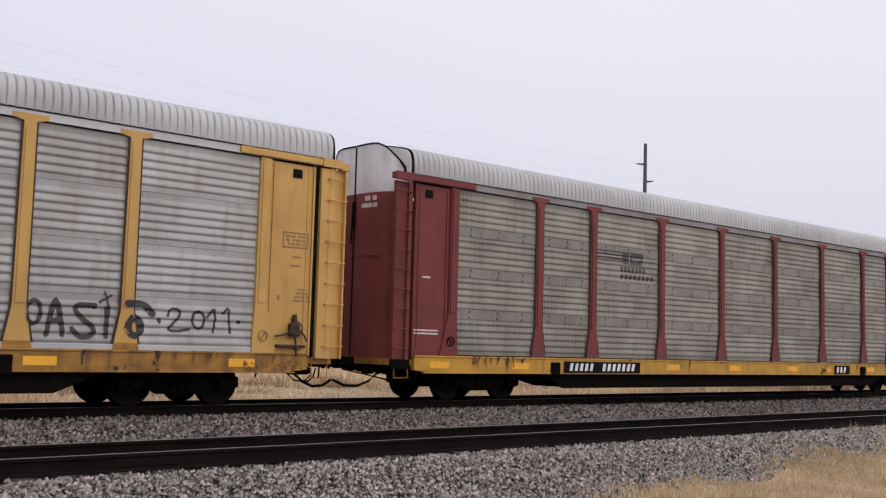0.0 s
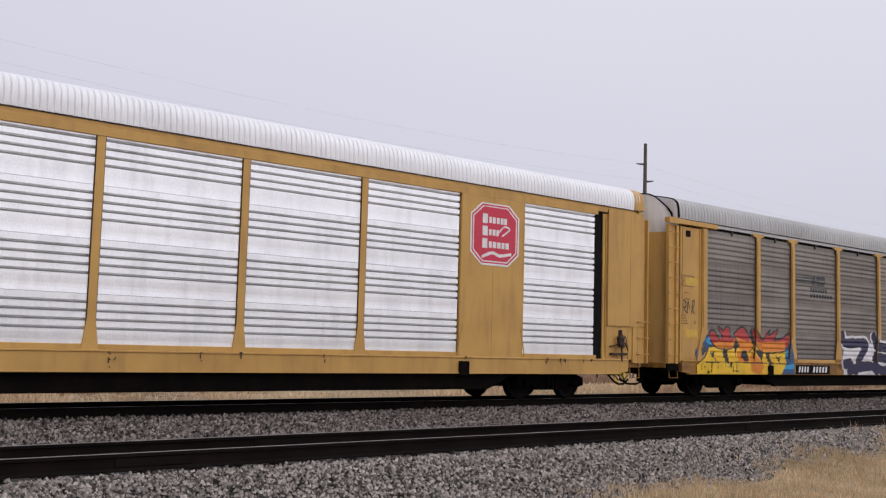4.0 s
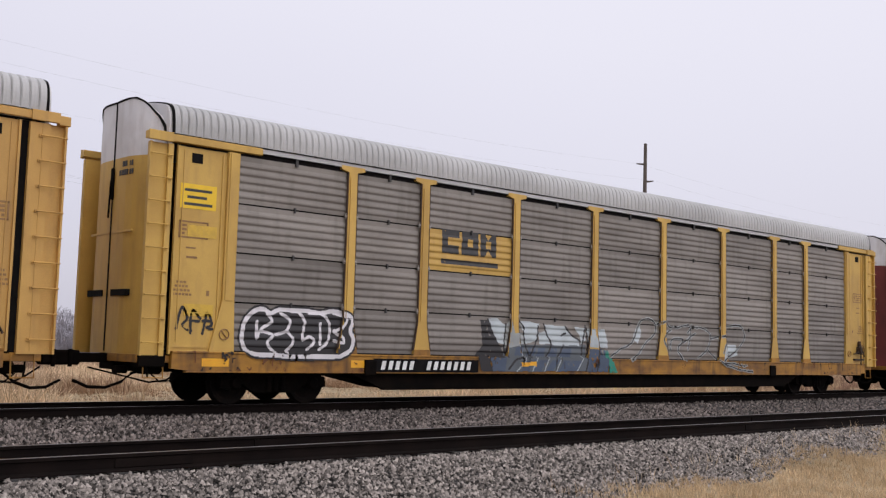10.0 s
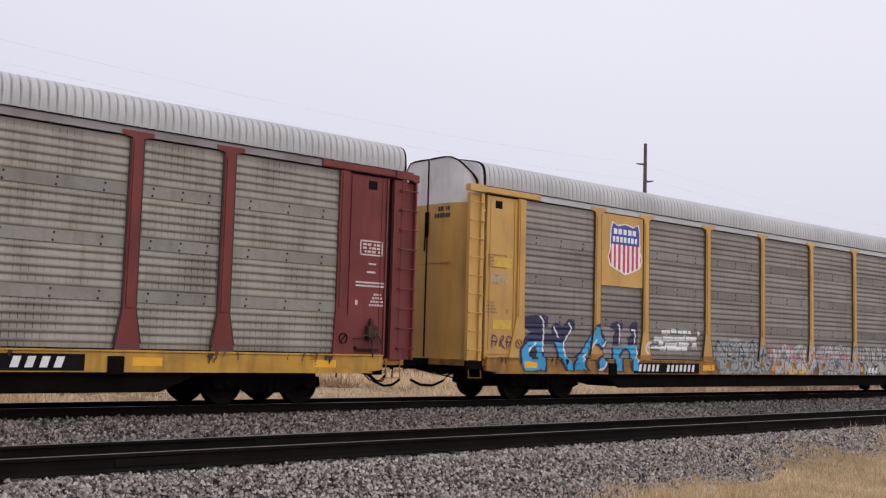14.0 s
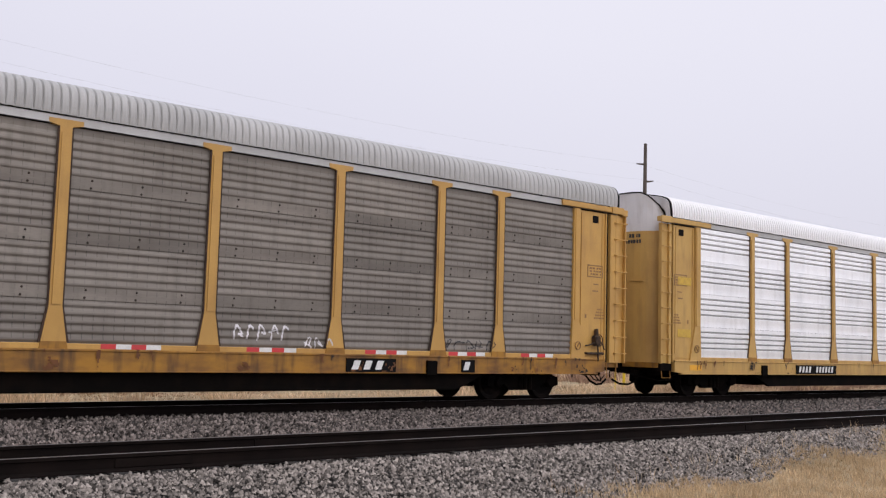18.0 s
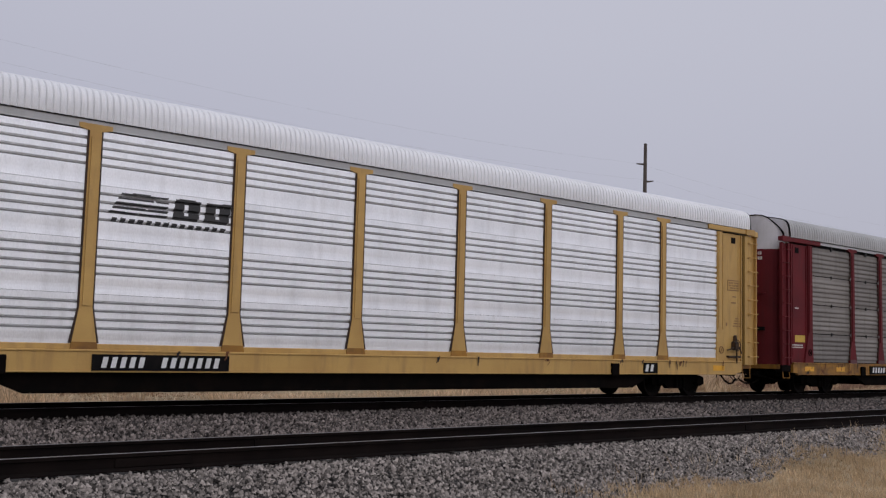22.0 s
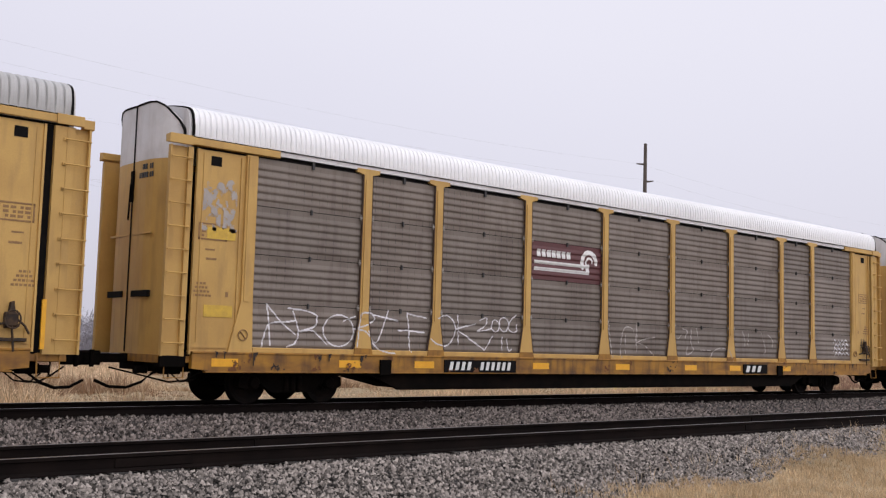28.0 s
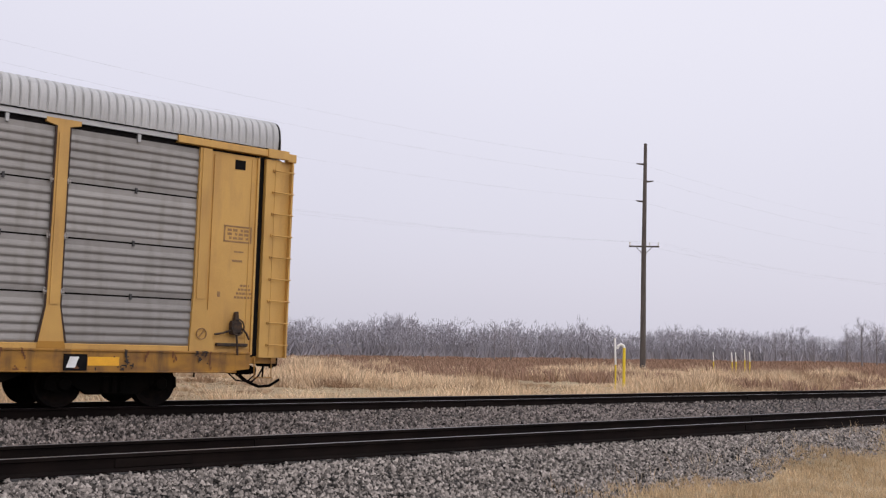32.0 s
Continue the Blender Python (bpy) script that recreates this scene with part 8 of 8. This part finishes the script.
def sill_grime(k):
    """Oily stains and rust runs along the side sill, denser near the trucks and the ends."""
    r = random.Random(300 + k)
    c = Canvas(SPECS[k], 0.64, 26.46, 0.68, 1.03, 0.025, 0.05, 400 + k)
    for p in POSTS:
        if r.random() < 0.25:
            c.rect(p - r.uniform(0.02, 0.3), p + r.uniform(0.05, 0.35), 0.70, 1.03, r.choice(("rust", "grime")), 0.36)
    for i in range(22):
        x = r.choice((r.uniform(1, 26), r.gauss(3.1, 1.0), r.gauss(24.0, 1.0)))
        c.poly([(x, 1.03), (x + r.uniform(0.03, 0.10), 1.03), (x + 0.02, r.uniform(0.72, 0.9))], r.choice(("grime", "rust")), 0.7)
    for i in range(14 if SPECS[k]["sill"] == "sill" else 0):
        x, w = r.choice((r.uniform(1, 26), r.gauss(24.0, 1.3), r.gauss(3.0, 1.3))), r.uniform(0.2, 0.9)
        z = r.uniform(0.74, 0.96)
        c.poly([(x, 0.68), (x + w * 0.2, z - 0.03), (x + w * 0.6, z), (x + w, 0.68)], r.choice(("grime", "rust", "rust")), 0.30)
    ob = c.finish(CARS[k], "stain", "oily grime and rust stains")
    tagged(ob, kind="stuff")


for k in range(15):
    sill_grime(k)
# ---------------------------------------------------------------- grass, trees and the pole line
M["straw"] = material("dry_straw_grass", (0.70, 0.54, 0.36), (0.30, 0.19, 0.115), 0.9, scale=0.16, bump=0.0, vary=0.35, island=True, amount=0.4, top=0.64)
M["verge"] = material("pale_dry_verge_grass", (0.60, 0.445, 0.27), (0.32, 0.23, 0.125), 0.9, scale=0.9, bump=0.0, vary=0.35, island=True, amount=0.8)
M["weed"] = material("reddish_dry_weeds", (0.31, 0.195, 0.135), (0.21, 0.125, 0.09), 0.9, scale=0.2, bump=0.0, vary=0.35, island=True)
M["bark"] = material("pale_grey_bark", (0.20, 0.18, 0.185), (0.14, 0.125, 0.13), 0.9, scale=0.5, bump=0.0, vary=0.2, island=True)
# twig grey made paler and bluer to paint in the distance haze
M["twig"] = material("haze_tinted_bare_twigs", (0.275, 0.262, 0.292), (0.215, 0.203, 0.228), 0.95, scale=0.05, bump=0.0, vary=0.10, island=True)
M["pole_wood"] = material("weathered_pole_timber", (0.075, 0.062, 0.055), (0.14, 0.12, 0.105), 0.9, scale=2.0, stretch=(8, 8, 0.4), bump=0.1)
M["marker_yellow"] = material("yellow_marker_plastic", (0.75, 0.55, 0.02), (0.65, 0.45, 0.02), 0.5, bump=0.0)
M["marker_white"] = material("white_marker_plastic", (0.80, 0.79, 0.76), (0.7, 0.69, 0.66), 0.5, bump=0.0)


def ribbons(name, base, top, width, mat, label, category, bend=None):
    """Many thin upright blades, each a tapered strip of two faces, joined into one mesh."""
    n = len(base)
    d = top - base
    side = np.stack([-d[:, 1], d[:, 0], np.zeros(n)], 1)
    flat = np.linalg.norm(side, axis=1) < 1e-6
    side[flat] = (1, 0, 0)
    turn = np.random.default_rng(3).uniform(-0.9, 0.9, n)
    # blades face roughly along the tracks' cross direction, each turned a little
    side = np.stack([np.cos(turn) * 0.75, -np.cos(turn) * 0.66 + np.sin(turn) * 0.3, np.zeros(n)], 1)
    side /= np.linalg.norm(side, axis=1)[:, None]
    w = np.asarray(width)[:, None] / 2
    mid = base + d * 0.55 + (0 if bend is None else bend)
    v = np.stack([base - side * w, base + side * w, mid + side * w * 0.8, mid - side * w * 0.8, top], 1).reshape(-1, 3)
    k = (np.arange(n) * 5)[:, None]
    quads = k + np.array([[0, 1, 2, 3]])
    tris = k + np.array([[3, 2, 4]])
    loops = np.concatenate([quads, tris], 1).reshape(-1)
    me = bpy.data.meshes.new(name)
    me.vertices.add(len(v))
    me.vertices.foreach_set("co", v.reshape(-1).astype(np.float32))
    me.loops.add(len(loops))
    me.loops.foreach_set("vertex_index", loops.astype(np.int32))
    me.polygons.add(n * 2)
    start = (np.arange(n) * 7)[:, None] + np.array([[0, 4]])
    me.polygons.foreach_set("loop_start", start.reshape(-1).astype(np.int32))
    me.polygons.foreach_set("loop_total", np.tile([4, 3], n).astype(np.int32))
    me.update(calc_edges=True)
    me.materials.append(M[mat])
    return tagged(new(name, me), label, category, kind="stuff")


def clumps(rng, xy, z, tall, spread, blades, width):
    """Blades in tufts round the given places."""
    n = len(xy)
    b = np.repeat(np.concatenate([xy, z[:, None]], 1), blades, 0)
    h = np.repeat(tall, blades) * rng.uniform(0.45, 1.0, n * blades)
    off = rng.normal(0, 1, (n * blades, 2)) * np.repeat(spread, blades)[:, None]
    b[:, :2] += off * 0.5
    t = b.copy()
    t[:, :2] += off * 0.6 + rng.normal(0, 0.26, (n * blades, 2)) * h[:, None] + np.array([-0.10, 0.03]) * h[:, None]
    t[:, 2] += h
    b[:, 2] -= 0.03
    return b, t, np.repeat(width, blades) * rng.uniform(0.6, 1.3, n * blades)


def build_grass():
    rng = np.random.default_rng(11)
    # field behind the tracks, in a wedge that widens with distance
    def wedge(n, r0, r1, power=1.0):
        r = r0 + (r1 - r0) * rng.random(n) ** power
        a = np.radians(rng.uniform(13, 68, n))
        return np.stack([r * np.sin(a), r * np.cos(a)], 1)
    xy = wedge(11000, 26, 100, 0.85)
    xy = xy[(xy[:, 1] > 21.6) & (xy[:, 0] < 92)]
    patch = np.array([noise.noise((x * 0.10, y * 0.16, 3.0)) for x, y in xy])
    fine = np.array([noise.noise((x * 0.45, y * 0.45, 9.0)) for x, y in xy])
    z = np.array([height(x, y) for x, y in xy])
    tall = np.clip(0.16 + 1.7 * patch + 0.9 * fine, 0.05, 1.35) * np.clip((xy[:, 1] - 20.8) / 7.0, 0.22, 1.0)
    b, t, w = clumps(rng, xy, z, tall, 0.16 + 0.26 * tall, 20, 0.009 + 0.00040 * np.hypot(xy[:, 0], xy[:, 1]))
    ribbons("dry_field_grass", b, t, w, "straw", "tall dry straw-coloured grass tufts in the field behind the tracks", "grass")
    xy = wedge(12000, 62, 335, 1.0)
    xy = xy[xy[:, 1] > 30]
    z = np.array([height(x, y) for x, y in xy])
    patch = np.array([noise.noise((x * 0.05, y * 0.05, 5.0)) for x, y in xy])
    tall = np.clip(0.72 + 0.5 * patch, 0.35, 1.2)
    b, t, w = clumps(rng, xy, z, tall, 0.25 + 0 * tall, 9, 0.0008 * np.hypot(xy[:, 0], xy[:, 1]))
    ribbons("dry_field_weeds", b, t, w, "weed", "reddish-brown dry weeds across the far field", "weeds")
    # verge in front of the near track
    n = 26000
    xy = np.stack([rng.uniform(6.5, 34, n), rng.uniform(4.2, 12.0, n)], 1)
    e = 8.15 + np.clip(xy[:, 0] - 9.0, 0, None) * 0.125 + 0.22 * np.sin(xy[:, 0] * 1.3) + 0.12 * np.sin(xy[:, 0] * 3.1 + 1)
    e = np.minimum(e, 10.1)
    keep = xy[:, 1] < e - rng.exponential(0.18, n) + 0.12
    xy, e = xy[keep], e[keep]
    z = np.interp(xy[:, 1], [a for a, _ in PROFILE], [c for _, c in PROFILE])
    patch = np.array([noise.noise((x * 0.8, y * 0.8, 1.0)) for x, y in xy])
    tall = np.clip(0.12 + 0.10 * patch, 0.04, 0.26)
    b, t, w = clumps(rng, xy, z, tall, 0.05 + 0 * tall, 7, np.full(len(xy), 0.0076))
    ribbons("dry_verge_grass", b, t, w, "verge", "short dry straw-coloured grass beside the near ballast", "grass")
    # a few lone stalks on the ballast's edge
    xy = np.stack([rng.uniform(9, 26, 110), np.zeros(110)], 1)
    xy[:, 1] = 8.4 + (xy[:, 0] - 9) * 0.125 + rng.normal(0.10, 0.16, 110)
    z = np.interp(xy[:, 1], [a for a, _ in PROFILE], [c for _, c in PROFILE])
    b, t, w = clumps(rng, xy, z, rng.uniform(0.10, 0.32, 110), np.full(110, 0.04), 3, np.full(110, 0.005))
    ribbons("dry_stalks", b, t, w, "straw", "lone dry stalks at the edge of the ballast", "grass")


build_grass()


def twig_lines(rng, x, y, z, tall, n):
    """Start and end of the limbs and twigs of one bare tree with a rounded crown."""
    a, b, w = [], [], []
    root = np.array([x, y, z])
    tip = root + np.array([*(rng.normal(0, 0.03, 2) * tall), tall * 0.66])
    a.append(root), b.append(tip), w.append(tall * 0.010)
    wide = rng.uniform(0.26, 0.42) * tall
    mid = root + np.array([0, 0, tall * 0.60])
    for i in range(n):
        q = rng.normal(0, 1, 3)
        q = q / np.linalg.norm(q) * rng.random() ** 0.38 * np.array([wide, wide, tall * 0.40])
        f = rng.uniform(0.25, 0.75)
        if i % 3 == 0:
            a.append(root + (tip - root) * f), b.append(mid + q), w.append(tall * 0.0042)
        for j in range(7):
            s = mid + q + rng.normal(0, 0.045, 3) * tall
            a.append(s), b.append(s + rng.normal(0, 0.05, 3) * tall + np.array([0, 0, tall * 0.035]) + q * 0.10), w.append(tall * 0.0030)
    return a, b, w


def build_woods():
    rng = np.random.default_rng(21)
    a, b, w = [], [], []
    for row in range(6):
        deg = 12.0
        while deg < 69:
            share = (deg - 12) / 57
            r = 290 + 110 * share + row * 8 + rng.uniform(-4, 4)
            x, y = r * math.sin(radians(deg)), r * math.cos(radians(deg))
            swell = 1 + 0.30 * noise.noise((deg * 0.30, 0, 0)) + 0.26 * noise.noise((deg * 0.9, 4, row * 0.7))
            tall = (9.0 + 0.30 * row) * (1 + 0.36 * (1 - share)) * swell * rng.uniform(0.74, 1.08)
            low = height(x, y) - 0.1
            p, q, s = twig_lines(rng, x, y, low, tall, 30)
            a += p
            b += q
            w += s
            # brush at the foot of the wood
            for _ in range(16):
                d2 = rng.normal(0, 1.6, 2)
                a.append(np.array([x + d2[0], y + d2[1], low]))
                b.append(np.array([x + d2[0] + rng.normal(0, 1.8), y + d2[1], low + rng.uniform(1.5, 5.6)]))
                w.append(0.13)
            deg += math.degrees(3.2 / r)
    ribbons("far_woods", np.array(a), np.array(b), np.array(w) * 3.3, "twig", "belt of bare winter trees behind the field, haze put into their grey", "woods")


build_woods()


def build_tree(deg, r, tall, seed, label):
    rng = np.random.default_rng(seed)
    x, y = r * math.sin(radians(deg)), r * math.cos(radians(deg))
    tree = thing("bare_tree", label, "tree", "bare trees by the field", at=(x, y, height(x, y) - 0.1))
    s = Shape()
    s.tube([(0, 0, 0), (0.05, 0, tall * 0.25), (-0.05, 0.05, tall * 0.55), (0.05, 0, tall * 0.9)], [tall * 0.020, tall * 0.016, tall * 0.011, tall * 0.003], 7)
    part("trunk", s.mesh("trunk", "bark"), tree)
    c = Shape()
    for i in range(26):
        f = rng.uniform(0.22, 0.85)
        ang, up = rng.uniform(0, 6.283), rng.uniform(0.35, 1.0)
        ln = tall * rng.uniform(0.22, 0.42) * (1.2 - 0.7 * f)
        p = Vector((0, 0, tall * f))
        d = Vector((math.cos(ang) * math.cos(up), math.sin(ang) * math.cos(up), math.sin(up)))
        m = p + d * ln * 0.5
        q = p + d * ln + Vector((0, 0, ln * 0.15))
        c.tube([p, m, q], [tall * 0.006, tall * 0.004, tall * 0.0016], 4, False)
        for j in range(5):
            st = p.lerp(q, rng.uniform(0.3, 1.0))
            e = st + Vector(rng.normal(0, 0.055, 3)) * tall + Vector((0, 0, tall * 0.05))
            c.tube([st, e], [tall * 0.0024, tall * 0.0010], 3, False)
            for k in range(3):
                c.tube([st.lerp(e, 0.6), e + Vector(rng.normal(0, 0.03, 3)) * tall], [tall * 0.0016, tall * 0.0008], 3, False)
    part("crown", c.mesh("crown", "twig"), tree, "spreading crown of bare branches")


for i, (deg, r, tall) in enumerate(((62.6, 240, 8.6), (63.3, 236, 9.8), (64.0, 245, 9.2), (65.0, 238, 9.8), (59.1, 290, 7.4), (59.9, 300, 7.2), (61.0, 295, 6.8), (44.2, 262, 9.4), (45.1, 266, 9.6), (58.0, 310, 7.2))):
    build_tree(deg, r, tall, 40 + i, "bare winter tree with fine grey branches beside the woods" if tall > 8 else "small bare winter tree at the edge of the field")


def build_pole(x, y, tall):
    pole = thing("utility_pole", "tall dark wooden utility pole with stand-off insulators and crossarm", "utility pole", "pole line", at=(x, y, -0.82))
    lean = 0.30
    part("shaft", Shape().tube([(0, 0, -0.3), (0, 0, tall * 0.5), (lean * 0.4, 0, tall)], [0.30, 0.24, 0.16], 12).mesh("shaft", "pole_wood"), pole)
    # arms stand across the line of the wires as seen from the tracks
    u = Vector((0.66, -0.75, 0))
    for z, s in ((tall * 0.907, -1), (tall * 0.83, 1), (tall * 0.742, -1)):
        part("insulator", Shape().tube([Vector((0.08, 0, z)), Vector((0.08, 0, z)) + u * (0.5 * s) + Vector((0, 0, 0.05)), Vector((0.08, 0, z)) + u * (0.85 * s) + Vector((0, 0, 0.10))], [0.10, 0.09, 0.05], 8).mesh("insulator", "pole_wood"), pole)
    z = tall * 0.545
    arm = Shape()
    arm.tube([Vector((0.04, 0, z)) - u * 1.5, Vector((0.04, 0, z)) + u * 1.5], 0.085, 6)
    part("crossarm", arm.mesh("crossarm", "pole_wood"), pole)
    for s in (-1, 1):
        part("brace", Shape().tube([Vector((0.04, 0, z - 0.9)), Vector((0.04, 0, z)) + u * (0.85 * s)], 0.035, 5).mesh("brace", "pole_wood"), pole)
    for s in (-1.4, 0.55, 1.4):
        part("pin_insulator", Shape().tube([Vector((0.04, 0, z)) + u * s, Vector((0.04, 0, z + 0.42)) + u * s], [0.05, 0.07], 6).mesh("pin_insulator", "marker_white"), pole)
    return pole


TALL = 23.0
pole = build_pole(83.2, 64.43, TALL)
copy_thing(pole, pose(3.3, 64.3, -0.82))
copy_thing(pole, pose(163.3, 64.3, -0.82))
wires = Shape()
u = Vector((0.66, -0.75, 0))
for z, s in ((TALL * 0.907 - 0.72, -0.85), (TALL * 0.83 - 0.72, 0.85), (TALL * 0.742 - 0.72, -0.85), (TALL * 0.545 - 0.4, -1.4), (TALL * 0.545 - 0.4, 0.55), (TALL * 0.545 - 0.4, 1.4)):
    for span in (0, 1):
        pts = []
        for i in range(17):
            t = i / 16
            pts.append(Vector((3.38 + 80 * span + 80 * t, 64.3, z - 1.3 * 4 * t * (1 - t))) + u * s)
        wires.tube(pts, 0.003, 4, False)
tagged(new("overhead_wires", wires.mesh("overhead_wires", "panel_grey")), "thin dark overhead wires sagging between the poles", "wires", kind="stuff")


def build_marker(deg, r, top, hooked=False, white=0.4):
    x, y = r * math.sin(radians(deg)), r * math.cos(radians(deg))
    z0 = height(x, y) - 0.05
    h = top - z0
    label = "yellow bent vent pipe with a white hooked top" if hooked else "slim yellow and white marker post in dry grass"
    mk = thing("vent_pipe" if hooked else "marker_post", label, "marker post", "pipeline markers", at=(x, y, z0))
    if hooked:
        part("pipe", Shape().tube([(0, 0, 0), (0, 0, h - 0.15)], 0.075, 10).mesh("pipe", "marker_yellow"), mk)
        part("hook", Shape().tube([(0, 0, h - 0.16), (-0.03, 0.02, h - 0.04), (-0.14, 0.1, h + 0.02), (-0.26, 0.2, h - 0.06), (-0.29, 0.23, h - 0.2)], 0.075, 10).mesh("hook", "marker_white"), mk)
    else:
        part("post", Shape().tube([(0, 0, 0), (0, 0, h * (1 - white))], 0.045, 8).mesh("post", "marker_yellow"), mk)
        part("cap", Shape().tube([(0, 0, h * (1 - white)), (-0.05, 0.02, h)], 0.05, 8).mesh("cap", "marker_white"), mk)


build_marker(50.80, 55, 1.90, white=0.5)
build_marker(51.25, 54, 1.55, hooked=True)
for deg, top in ((55.95, 1.35), (56.9, 1.35), (57.1, 1.40), (57.55, 1.65), (57.80, 1.45)):
    build_marker(deg, 92, top, white=0.35)


motions()
